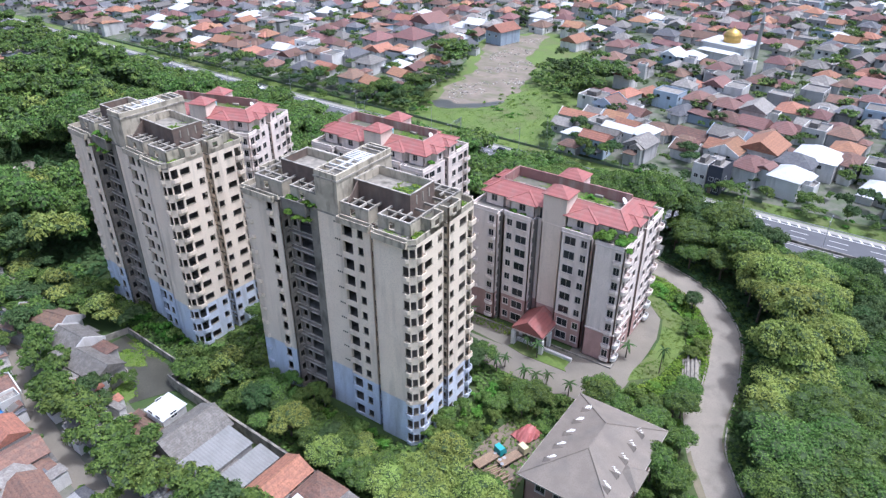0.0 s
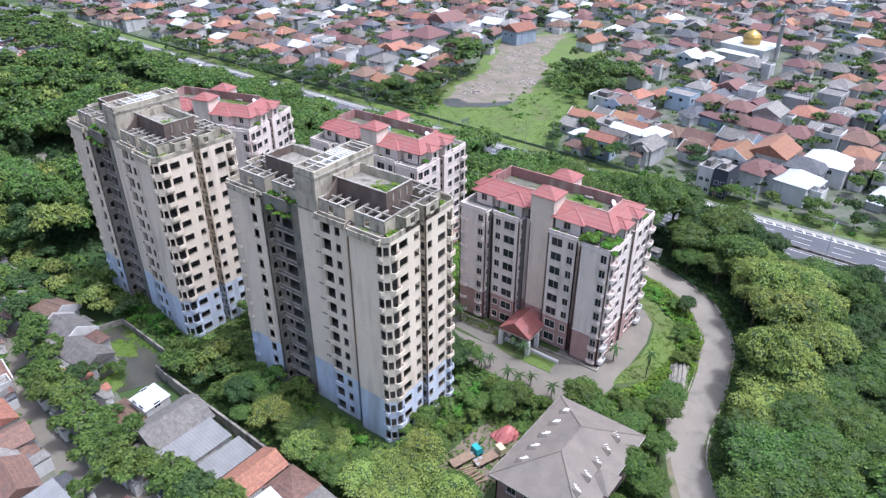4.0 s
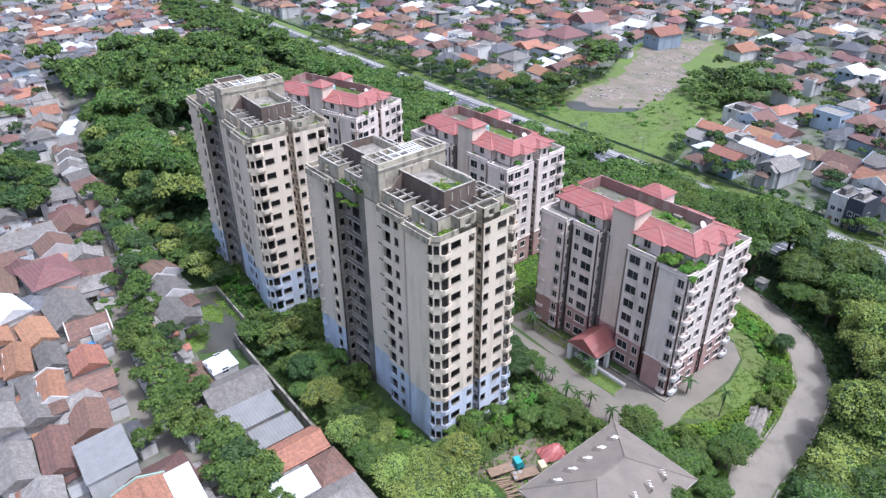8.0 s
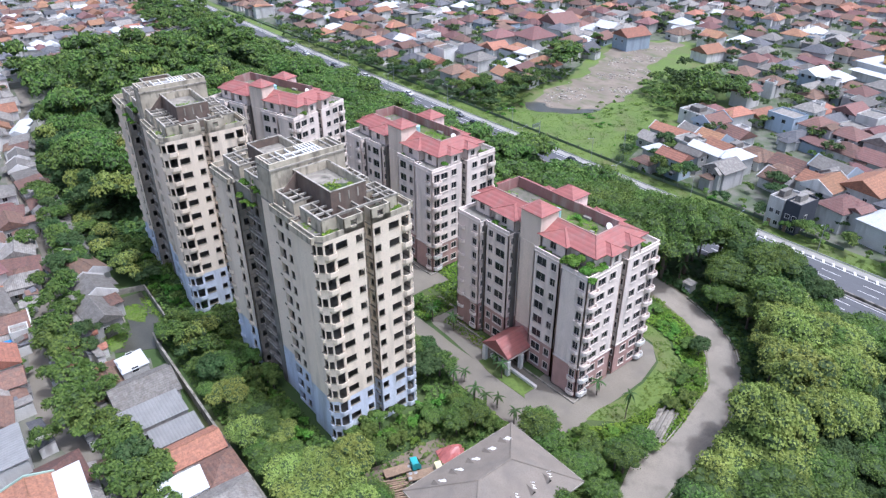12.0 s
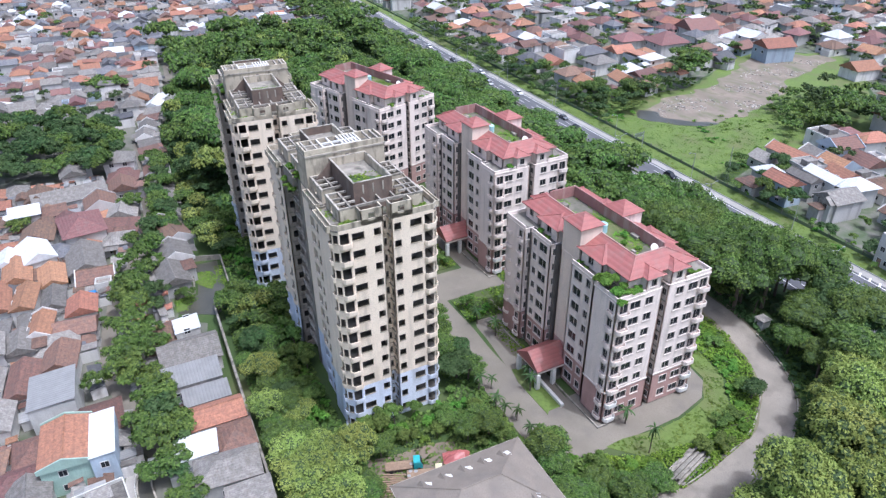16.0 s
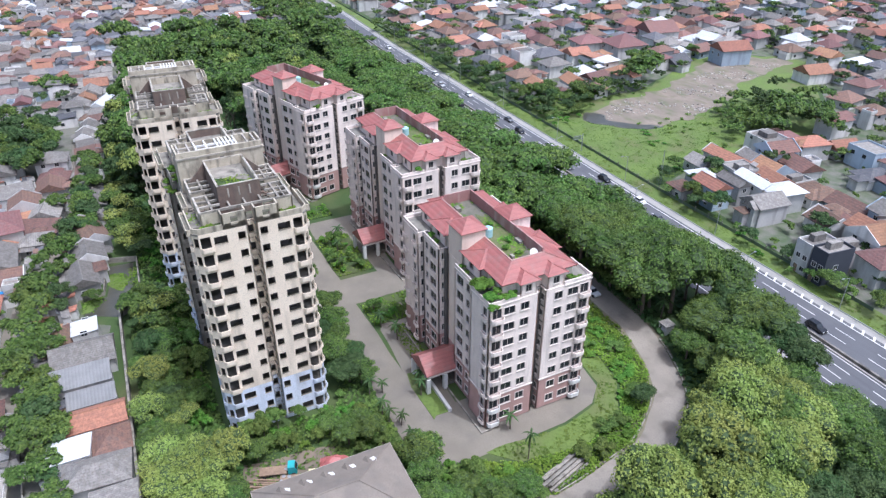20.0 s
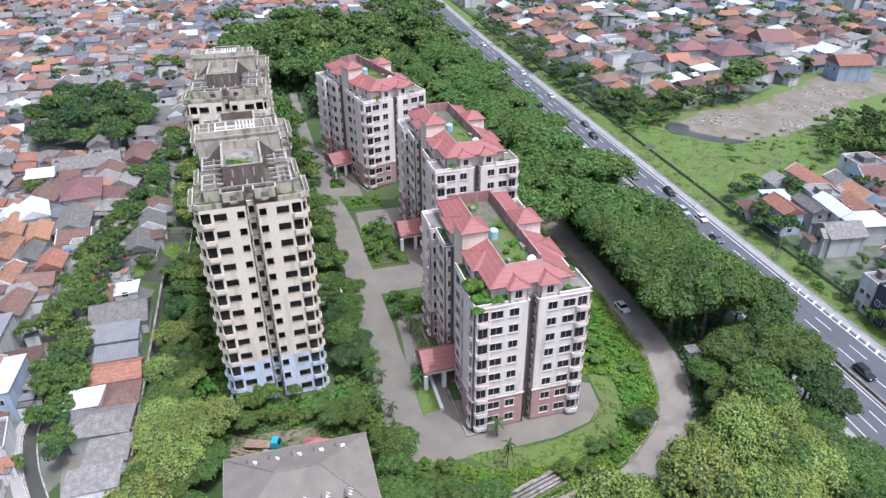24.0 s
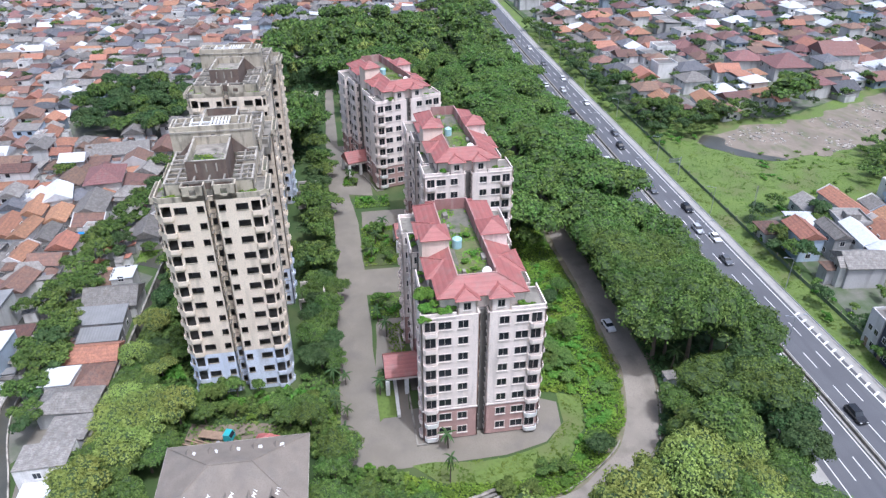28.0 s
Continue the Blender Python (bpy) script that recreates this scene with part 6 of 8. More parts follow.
undergrowth("undergrowth_field", [(-101, 205), (-113, 245), (-126, 274), (-148, 296), (-150, 284), (-142, 251), (-144, 234), (-160, 220), (-170, 226), (-172, 207)], 3.0, 0.45, 0.22, LEAF_E, "tufts of tall grass in the open field", 4)
undergrowth("undergrowth_verge", [(-330, 200.5), (-62, 200), (60, 201), (60, 206), (-100, 205), (-330, 210)], 2.0, 0.45, 0.35, LEAF_E, "weeds on the bank beside the toll road", 5)


# ---- houses ----
ROOFS = {"orange": (TILE_O, "orange clay-tiled"), "brown": (TILE_B, "weathered brown-tiled"), "maroon": (TILE_M, "maroon-tiled"), "grey": (SHEET_G, "grey fibre-sheet"), "dark": (SHEET_D, "dark slate-coloured"), "white": (SHEET_W, "white metal-roofed"), "steel": (SHEET_S, "ribbed galvanised-roofed")}
WALLS = {"white": (WALL_W, "whitewashed"), "grey": (WALL_G, "grey rendered"), "blue": (WALL_B, "blue-grey painted"), "green": (WALL_T, "pale green painted"), "navy": (WALL_N, "dark navy rendered")}
rh = random.Random(23)
HWIN = Geo().box(-0.08, 1.28, -0.05, 0.04, -0.08, 0.0).box(-0.08, 0.0, -0.05, 0.04, 0, 1.2).box(1.2, 1.28, -0.05, 0.04, 0, 1.2).box(-0.08, 1.28, -0.05, 0.04, 1.2, 1.28).box(0.58, 0.62, -0.02, 0.03, 0, 1.2).mesh("window", WHITE)
HPANE = Geo().box(0, 1.2, -0.012, 0.02, 0, 1.2).mesh("pane", GLASS)
HDOOR = Geo().box(0, 1.0, -0.05, 0.02, 0, 2.05).box(0.85, 0.92, -0.1, -0.05, 0.95, 1.05).mesh("door", TIMBER)


def house(x, y, rot, w, d, h, style="hip", roof="orange", walls="white", rise=None, over=0.6, detail=1, wing=False, plain=False):
    rm, rw = ROOFS[roof]
    wm, ww = WALLS[walls]
    g = Geo().box(-w / 2, w / 2, -d / 2, d / 2, -0.1, h)
    rise = rise if rise is not None else min(w, d) * (0.30 if style != "shed" else 0.12)
    if style == "gable" and int(abs(x * 3 + y * 5)) % 4 == 0 and detail:
        # end walls that rise past the roof as white parapets
        e, up = over + 0.05, 0.42
        for s in (-1, 1):
            if w >= d:
                xa, xb = (w / 2 + over - 0.1, w / 2 + over + 0.12) if s > 0 else (-w / 2 - over - 0.12, -w / 2 - over + 0.1)
                p_ = [(-d / 2 - e, h - 0.5), (d / 2 + e, h - 0.5), (d / 2 + e, h + up - 0.12), (0, h + rise + up), (-d / 2 - e, h + up - 0.12)]
                g.add([(xa, a, b) for a, b in p_] + [(xb, a, b) for a, b in p_], [(0, 1, 2, 3, 4), (9, 8, 7, 6, 5)] + [(i, 5 + i, 5 + (i + 1) % 5, (i + 1) % 5) for i in range(5)])
            else:
                ya, yb = (d / 2 + over - 0.1, d / 2 + over + 0.12) if s > 0 else (-d / 2 - over - 0.12, -d / 2 - over + 0.1)
                p_ = [(-w / 2 - e, h - 0.5), (w / 2 + e, h - 0.5), (w / 2 + e, h + up - 0.12), (0, h + rise + up), (-w / 2 - e, h + up - 0.12)]
                g.add([(a, ya, b) for a, b in p_] + [(a, yb, b) for a, b in p_], [(0, 1, 2, 3, 4), (9, 8, 7, 6, 5)] + [(i, 5 + i, 5 + (i + 1) % 5, (i + 1) % 5) for i in range(5)])
    if style == "gable":
        if w >= d:
            for s in (-1, 1):
                xa, xb = (w / 2 - 0.2, w / 2) if s > 0 else (-w / 2, -w / 2 + 0.2)
                g.add([(xa, -d / 2, h), (xa, d / 2, h), (xa, 0, h + rise * 0.9), (xb, -d / 2, h), (xb, d / 2, h), (xb, 0, h + rise * 0.9)], [(0, 1, 2), (5, 4, 3), (0, 3, 4, 1), (1, 4, 5, 2), (2, 5, 3, 0)])
        else:
            for s in (-1, 1):
                ya, yb = (d / 2 - 0.2, d / 2) if s > 0 else (-d / 2, -d / 2 + 0.2)
                g.add([(-w / 2, ya, h), (w / 2, ya, h), (0, ya, h + rise * 0.9), (-w / 2, yb, h), (w / 2, yb, h), (0, yb, h + rise * 0.9)], [(0, 1, 2), (5, 4, 3), (0, 3, 4, 1), (1, 4, 5, 2), (2, 5, 3, 0)])
    if style == "flat":
        g.box(-w / 2, w / 2, -d / 2, -d / 2 + 0.2, h, h + 0.7).box(-w / 2, w / 2, d / 2 - 0.2, d / 2, h, h + 0.7).box(-w / 2, -w / 2 + 0.2, -d / 2, d / 2, h, h + 0.7).box(w / 2 - 0.2, w / 2, -d / 2, d / 2, h, h + 0.7)
    r = Geo()
    if style in ("hip", "gable"):
        r.hip(-w / 2, w / 2, -d / 2, d / 2, h + 0.06, rise, over, 0.14, style == "gable")
        if wing:
            r.hip(-w * 0.1, w * 0.42, -d / 2 - 1.6, d * 0.1, h + 0.03, rise * 0.72, over * 0.7, 0.14, style == "gable")
    elif style == "shed":
        a, b = w / 2 + over * 0.7, d / 2 + over * 0.7
        r.add([(-a, -b, h), (a, -b, h), (a, b, h + rise), (-a, b, h + rise), (-a, -b, h + 0.12), (a, -b, h + 0.12), (a, b, h + rise + 0.12), (-a, b, h + rise + 0.12)], [(3, 2, 1, 0), (4, 5, 6, 7), (0, 1, 5, 4), (1, 2, 6, 5), (2, 3, 7, 6), (3, 0, 4, 7)])
    else:
        r.box(-w / 2 + 0.2, w / 2 - 0.2, -d / 2 + 0.2, d / 2 - 0.2, h, h + 0.08)
        if detail:
            r.box(-w * 0.3, w * 0.05, -d * 0.2, d * 0.25, h + 0.08, h + 1.8)
    if style != "flat" and w > 6 and not plain:
        # an annex with its own low roof, a parapet terrace or a second gable
        kx = (int(abs(x * 7 + y * 3)) % 3 - 1) * w * 0.24
        aw, ad, ah = w * 0.46, d * 0.42, h * (0.72 if int(abs(x * 5)) % 2 else 1.12)
        ya = d / 2 - 0.5 if int(abs(y * 11)) % 2 else -d / 2 - ad + 0.5
        ag, ar = Geo().box(kx - aw / 2, kx + aw / 2, ya, ya + ad, -0.1, ah), Geo()
        kind_a = int(abs(x * 13 + y * 17)) % 4
        if kind_a == 0:
            for e in ((kx - aw / 2, kx + aw / 2, ya, ya + 0.15), (kx - aw / 2, kx + aw / 2, ya + ad - 0.15, ya + ad), (kx - aw / 2, kx - aw / 2 + 0.15, ya + 0.15, ya + ad - 0.15), (kx + aw / 2 - 0.15, kx + aw / 2, ya + 0.15, ya + ad - 0.15)):
                ag.box(*e, ah, ah + 0.8)
            ar.box(kx - aw / 2 + 0.2, kx + aw / 2 - 0.2, ya + 0.2, ya + ad - 0.2, ah, ah + 0.06)
        else:
            ar.hip(kx - aw / 2, kx + aw / 2, ya, ya + ad, ah + 0.05, min(aw, ad) * 0.3, over * 0.8, 0.12, kind_a == 1)
        a_mat = (SHEET_G, rm, rm, TILE_B)[kind_a]
    else:
        ag = None
    if detail == 0:
        if ag:
            g.add(ag.v, ag.f)
            m = pose(x, y, 0, 0, 0, rot)
            FAR_HOUSES.setdefault(a_mat.name, (a_mat, Geo()))[1].add([m @ Vector(p) for p in ar.v], ar.f)
        if wing:
            g.box(-w * 0.1, w * 0.42, -d / 2 - 1.6, -d / 2, -0.1, h)
        q = Geo()
        for xw in (-w * 0.34, w * 0.08):
            for zw in ([1.0] if h < 4.6 else [4.1]):
                q.box(xw, xw + 1.4, -d / 2 - 0.04 - (1.6 if wing and xw > 0 else 0), -d / 2 + 0.1 - (1.6 if wing and xw > 0 else 0), zw, zw + 1.2)
                if xw < 0:
                    q.box(w / 2 - 0.1, w / 2 + 0.04, xw * d / w, xw * d / w + 1.3, zw, zw + 1.2)
        m = pose(x, y, 0, 0, 0, rot)
        for geo_, mt in ((g, wm), (r, rm if style != "flat" else SHEET_G), (q, GLASS)):
            FAR_HOUSES.setdefault(mt.name, (mt, Geo()))[1].add([m @ Vector(p) for p in geo_.v], geo_.f)
        return None
    storeys = "two-storey" if h > 4.6 else "single-storey"
    ob = tagged(part("house", g, wm), f"{rw} {storeys} house with {ww} walls", "house")
    ob.matrix_basis = pose(x, y, 0, 0, 0, rot)
    part("roof", r, rm if style != "flat" else SHEET_G, ob)
    if wing:
        part("wing", Geo().box(-w * 0.1, w * 0.42, -d / 2 - 1.6, -d / 2, -0.1, h), wm, ob)
    if ag:
        an = part("annex", ag, wm, ob)
        part("annex_roof", ar, a_mat, an)
    if detail > 1 and style == "gable":
        a_ = ((-w / 2 - over, 0), (w / 2 + over, 0)) if w >= d else ((0, -d / 2 - over), (0, d / 2 + over))
        part("ridge", Geo().tube((*a_[0], h + rise + 0.06), (*a_[1], h + rise + 0.06), 0.13, 0.13, 5), rm, ob)
    if detail:
        faces = [(pose(-w * 0.32, -d / 2, 0, 0, 0, 0)), (pose(w * 0.12, -d / 2 - (1.6 if wing else 0), 0, 0, 0, 0)), (pose(w / 2, -d * 0.15, 0, 0, 0, 90)), (pose(-w / 2, d * 0.2, 0, 0, 0, -90))]
        zs = [1.0] if h < 4.6 else [1.0, 4.1]
        n = 0
        for m in faces[: (4 if detail > 1 else 2)]:
            for z in zs[-1:] if detail == 1 else zs:
                o = part("window", HWIN, None, ob)
                o.matrix_basis = m @ pose(0, -0.01, z)
                part("pane", HPANE, None, o)
        if style != "flat" and w > 5 and detail > 1:
            s_ = 1 if (int(abs(x * 3 + y)) % 2) else -1
            lw, ld, lh = w * 0.5, 1.8, min(h, 3.4) - 0.7
            ya, yb = (d / 2, d / 2 + ld) if s_ > 0 else (-d / 2 - ld, -d / 2)
            lx = w * 0.45 - lw if int(abs(x)) % 2 else -w * 0.45
            za, zb = (lh + 0.5, lh) if s_ > 0 else (lh, lh + 0.5)
            part("lean_to", Geo().add([(lx, ya, za), (lx + lw, ya, za), (lx + lw, yb, zb), (lx, yb, zb), (lx, ya, za + 0.08), (lx + lw, ya, za + 0.08), (lx + lw, yb, zb + 0.08), (lx, yb, zb + 0.08)], [(3, 2, 1, 0), (4, 5, 6, 7), (0, 1, 5, 4), (1, 2, 6, 5), (2, 3, 7, 6), (3, 0, 4, 7)]), SHEET_G if int(abs(y * 5)) % 3 else SHEET_D, ob, "lean-to roof of fibre sheet")
        if detail > 1:
            part("door", HDOOR, None, ob).matrix_basis = pose(-w * 0.08 - 0.9, -d / 2 - 0.01, 0)
    return ob


PLACED, FAR_HOUSES = [], {}


def free(x, y, r):
    return all((x - a) ** 2 + (y - b) ** 2 > (r + c) ** 2 for a, b, c in PLACED)


def near_house(x, y, rot, w, d, h, *a, **k):
    PLACED.append((x, y, min(w, d) * 0.5))
    return house(x, y, rot, w, d, h, *a, detail=2, **k)


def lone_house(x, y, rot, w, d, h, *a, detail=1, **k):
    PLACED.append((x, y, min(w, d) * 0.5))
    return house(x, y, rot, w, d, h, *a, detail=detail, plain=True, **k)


# sheds and houses along the boundary wall
near_house(-79, 45.6, 90, 10.5, 5.6, 3.6, "shed", "steel", "grey", rise=0.7, over=0.3)
near_house(-72.3, 47.3, 90, 8.0, 4.2, 3.4, "shed", "steel", "grey", rise=0.6, over=0.3)
near_house(-87.0, 46.4, 0, 8.4, 11.0, 3.4, "gable", "grey", "white", over=0.4)
near_house(-94.4, 47.1, 0, 5.0, 4.8, 4.6, "shed", "white", "white", rise=0.4, over=0.3)
near_house(-94.0, 42.5, 0, 6.0, 4.0, 3.0, "gable", "brown", "grey", over=0.3)
near_house(-66.6, 47.0, 90, 11.0, 5.6, 3.4, "gable", "orange", "white", over=0.4)
lone_house(-58.8, 43.5, -6, 5.2, 6.6, 4.2, "shed", "white", "white", rise=0.6, over=0.3, detail=2)
lone_house(-59.4, 50.0, 0, 6.4, 5.8, 3.6, "hip", "brown", "grey", over=0.3, detail=2)
lone_house(-52.6, 47.4, -4, 6.4, 9.8, 3.8, "hip", "grey", "grey", over=0.4, detail=2)
lone_house(-45.4, 49.4, -4, 6.0, 7.0, 3.4, "shed", "grey", "grey", rise=0.5, over=0.3)
lone_house(-36.9, 48.9, 0, 5.6, 8.2, 6.0, "shed", "grey", "white", rise=0.4, over=0.1, detail=2)
lone_house(-32.3, 49.6, 0, 3.2, 7.4, 3.2, "shed", "white", "white", rise=0.4, over=0.2)
near_house(-59.5, 18.4, 0, 8.0, 6.0, 3.6, "gable", "grey", "white", over=0.4)
near_house(-52.5, 28.6, 8, 8.0, 8.0, 4.2, "flat", "grey", "white")
lone_house(-67.3, 24.3, -3, 10.6, 7.4, 6.4, "gable", "orange", "green", rise=1.2, over=0.3, detail=2)
lone_house(-66.5, 29.9, -3, 10.8, 3.8, 6.6, "shed", "white", "blue", rise=0.3, over=0.2, detail=2)
PLACED += [(-62 + 4.5 * i, 35 + 0.1 * i * i, 1.6) for i in range(7)]
lone_house(-82.2, 22.4, -2, 9.7, 7.5, 6.6, "shed", "steel", "grey", rise=0.6, over=0.3)
lone_house(-95.8, 23.2, -8, 8.3, 5.9, 3.6, "gable", "brown", "grey", over=0.4)
lone_house(-113.7, 27.5, -3, 6.9, 6.1, 3.4, "gable", "orange", "white", over=0.3)
lone_house(-106.0, 26.1, -6, 5.6, 7.8, 3.4, "gable", "brown", "white", over=0.4)
lone_house(-149.7, 29.1, 7, 12.4, 9.6, 6.0, "hip", "maroon", "white", over=0.6)
lone_house(-141.0, 18.3, 14, 10.0, 7.0, 5.0, "gable", "white", "white", over=0.4)
lone_house(-134.1, 14.4, 1, 10.6, 5.8, 4.2, "gable", "orange", "white", over=0.4)
lone_house(-123.4, 10.6, 2, 12.0, 5.6, 4.2, "gable", "orange", "grey", over=0.4)
lone_house(-120.3, 16.6, -7, 10.0, 4.4, 4.8, "gable", "orange", "white", over=0.4)
lone_house(-107.8, 19.8, -8, 8.4, 4.2, 4.6, "gable", "orange", "white", over=0.4)
lone_house(-109.4, 11.0, -4, 9.5, 5.6, 3.6, "shed", "grey", "grey", over=0.3)
lone_house(-91.4, 16.6, -5, 11.0, 5.0, 3.6, "gable", "brown", "grey", over=0.3)
lone_house(-92.2, 10.6, -4, 9.6, 5.4, 3.6, "gable", "grey", "white", over=0.3)
lone_house(-81.6, 12.6, -6, 7.6, 5.6, 3.8, "gable", "grey", "white", over=0.3)
lone_house(-68.6, 11.4, -6, 9.0, 6.2, 3.6, "hip", "brown", "white", over=0.4)
lone_house(-175.0, 26.4, 6, 8.6, 19.0, 3.8, "gable", "grey", "white", over=0.4)
lone_house(-166.0, 34.0, 2, 8.0, 8.0, 3.8, "gable", "brown", "grey", over=0.4)
lone_house(-151.5, 18.6, -6, 8.4, 7.6, 4.4, "gable", "brown", "white", over=0.4)
lone_house(-129.0, 21.8, 3, 9.2, 5.4, 4.0, "gable", "orange", "white", over=0.4)
lone_house(-119.2, 22.0, -2, 8.6, 4.6, 3.6, "gable", "grey", "white", over=0.3)
lone_house(-134.5, 29.0, 2, 13.0, 8.0, 3.6, "gable", "grey", "grey", over=0.4)
near_house(-118, 47.2, 4, 9.5, 6.4, 3.4, "gable", "grey", "grey", over=0.4)
near_house(-128, 48.8, 4, 8.0, 7.5, 3.6, "gable", "grey", "white", over=0.4)
near_house(-140, 49.5, 14, 12.5, 7.0, 3.8, "gable", "brown", "grey", over=0.5)
near_house(-152, 50.2, 10, 8.0, 5.2, 3.2, "gable", "grey", "white", over=0.4)
for i in range(11):
    near_house(-161 - i * 8.2, 49.6 + i * 0.18 + max(0, i - 7) * 1.6, rh.uniform(-4, 4) - (8 if i > 6 else 0), 7.9, rh.uniform(5.0, 6.2), rh.uniform(2.6, 3.4), rh.choice(["gable", "shed"]), rh.choice(["grey", "grey", "brown", "white"]), "white", over=0.3)
rw = random.Random(19)
for x, y, rot in ((-251.5, 57.6, -22), (-259, 61.2, -26), (-266.4, 65.0, -28), (-273.4, 69.2, -34), (-279.6, 74.4, -44), (-285, 80.4, -52)):
    lone_house(x, y, rot, 7.8, rw.uniform(4.6, 6.0), rw.uniform(2.6, 3.4), rw.choice(["gable", "shed"]), rw.choice(["grey", "white", "steel", "grey"]), "white", over=0.3)
near_house(-196, 27, 4, 14, 6.5, 3.8, "gable", "grey", "white")



def in_alley(x, y):
    ya = float(np.interp(x, [-320, -285, -255, -222, -183, -148, -123, -96, -85, -66, -56, -45, -28], [70, 66, 56, 48.6, 46.8, 44.5, 35.5, 31, 32.5, 37, 42.8, 43.2, 46]))
    return y - ya


def kampung():
    x = -600.0
    while x < -38:
        y = -260.0
        wcol = rh.uniform(6.0, 8.6)
        while y < 165:
            dd = rh.uniform(5.4, 8.4)
            xx, yy = x + rh.uniform(-1, 1), y + dd / 2
            w = wcol * rh.uniform(0.9, 1.02)
            d = dd * rh.uniform(0.92, 1.03)
            ok = inside(xx, yy, TOWN) and in_alley(xx, yy + d / 2) < -1.6 if x > -322 else inside(xx, yy, TOWN)
            if inside(xx, yy, [(-193, -2), (-234, -2), (-256, 8), (-238, 42), (-224, 47), (-184, 46), (-184, 26)]) or not free(xx, yy, 2.3):
                ok = False
            far = x < -140 or y < -20
            dist = math.hypot(xx - 30, yy - 60)
            if ok and dist < 640 and not (yy < 0.55 * (xx + 50) - 40 and xx > -120) and rh.random() < 0.95:
                if rh.random() < 0.11:
                    tree(rh.choice(["small", "round", "deep"]), xx, yy, rh.uniform(0.6, 1.0))
                else:
                    h = rh.choice([2.7, 2.9, 3.1, 3.3, 3.5, 4.2, 5.6])
                    st = rh.choices(["gable", "hip", "shed", "flat"], [5, 3, 2, 0.8])[0]
                    roof = rh.choices(["orange", "brown", "grey", "white", "maroon", "dark"], [2.2, 2.7, 4.2, 0.8, 0.5, 0.9] if x > -300 else [0.9, 0.6, 1.4, 0.5, 0.8, 5.0] if x > -400 and 40 < yy < 140 else [2.4, 1.6, 2.8, 0.8, 1.2, 2.2])[0]
                    house(xx, yy, rh.choice([0, 0, 90, 180]) + rh.uniform(-5, 5), w, d, h, st, roof, rh.choices(["white", "grey", "blue"], [6, 3, 1])[0], over=rh.uniform(0.25, 0.5), detail=0 if far else 1, wing=(not far and st == "gable" and rh.random() < 0.3))
            y += dd + (1.6 if rh.random() < 0.08 else -0.3)
        x += wcol + (2.6 if rh.random() < 0.3 else -0.1)


def estate():
    y, row = 214.0, 0
    while y < 600:
        depth = rh.uniform(8.5, 11.5)
        x = -600.0
        while x < 160:
            w = rh.uniform(7.0, 12.0)
            xx, yy = x + w / 2, y + depth / 2 + rh.uniform(-1, 1)
            # rows east of the field follow a slightly turned street grid
            if math.hypot(xx - 0, yy - 20) < 680 and inside(xx, yy, EAST) and free(xx, yy, 3.0) :
                k = rh.random()
                if k < 0.31:
                    tree(rh.choice(["round", "small", "deep", "round"]), xx, yy, rh.uniform(0.65, 1.05))
                elif k < 0.95:
                    h = rh.choice([3.2, 3.4, 3.6, 5.6, 6.2])
                    st = rh.choices(["hip", "gable", "flat", "shed"], [6, 3, 1, 0.6])[0]
                    roof = rh.choices(["maroon", "orange", "brown", "grey", "dark", "white"], [2.6, 1.7, 2.6, 2.4, 1.1, 0.9])[0]
                    near = yy < 275 and -112 < xx < 10
                    house(xx, yy, rh.choice([0, 0, 90, 180]) + rh.uniform(-6, 6) + (-8 if xx > -120 else 4), w * 0.94, depth * rh.uniform(0.78, 0.96), h, st, roof, rh.choices(["white", "grey", "blue"], [6, 3, 1])[0], over=rh.uniform(0.4, 0.8), detail=1 if near else 0, wing=st != "flat" and rh.random() < 0.35)
                    for _ in range(rh.choice([1, 1, 2, 2]) if yy < 420 else rh.choice([0, 1])):
                        tree(rh.choice(["small", "small", "round", "deep"]), xx + w * rh.choice([0.5, 0.2, -0.3]), yy - depth * rh.choice([0.5, 0.55, -0.5]), rh.uniform(0.55, 1.1))
            x += w + rh.uniform(-0.4, 0.5)
        y += depth + (3.6 if row % 2 else -0.3)
        row += 1


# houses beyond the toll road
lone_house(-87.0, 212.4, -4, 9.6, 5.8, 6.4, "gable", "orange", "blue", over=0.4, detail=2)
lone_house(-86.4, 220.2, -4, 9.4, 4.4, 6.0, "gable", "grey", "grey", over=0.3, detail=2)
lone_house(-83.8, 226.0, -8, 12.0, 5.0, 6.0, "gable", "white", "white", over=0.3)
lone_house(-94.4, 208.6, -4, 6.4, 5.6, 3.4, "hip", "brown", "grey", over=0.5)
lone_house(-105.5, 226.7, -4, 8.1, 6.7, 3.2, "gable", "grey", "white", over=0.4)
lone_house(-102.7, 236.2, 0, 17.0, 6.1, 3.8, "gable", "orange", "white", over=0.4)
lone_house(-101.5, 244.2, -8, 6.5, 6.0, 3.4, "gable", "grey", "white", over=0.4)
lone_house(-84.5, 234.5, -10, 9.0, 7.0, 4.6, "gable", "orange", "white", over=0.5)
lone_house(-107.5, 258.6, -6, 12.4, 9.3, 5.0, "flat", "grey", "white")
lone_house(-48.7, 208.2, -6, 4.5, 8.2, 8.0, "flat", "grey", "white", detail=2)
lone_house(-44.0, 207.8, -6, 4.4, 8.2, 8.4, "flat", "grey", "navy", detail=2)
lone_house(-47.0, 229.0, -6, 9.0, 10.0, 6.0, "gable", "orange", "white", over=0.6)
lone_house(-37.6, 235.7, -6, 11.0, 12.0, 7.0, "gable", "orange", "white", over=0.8)
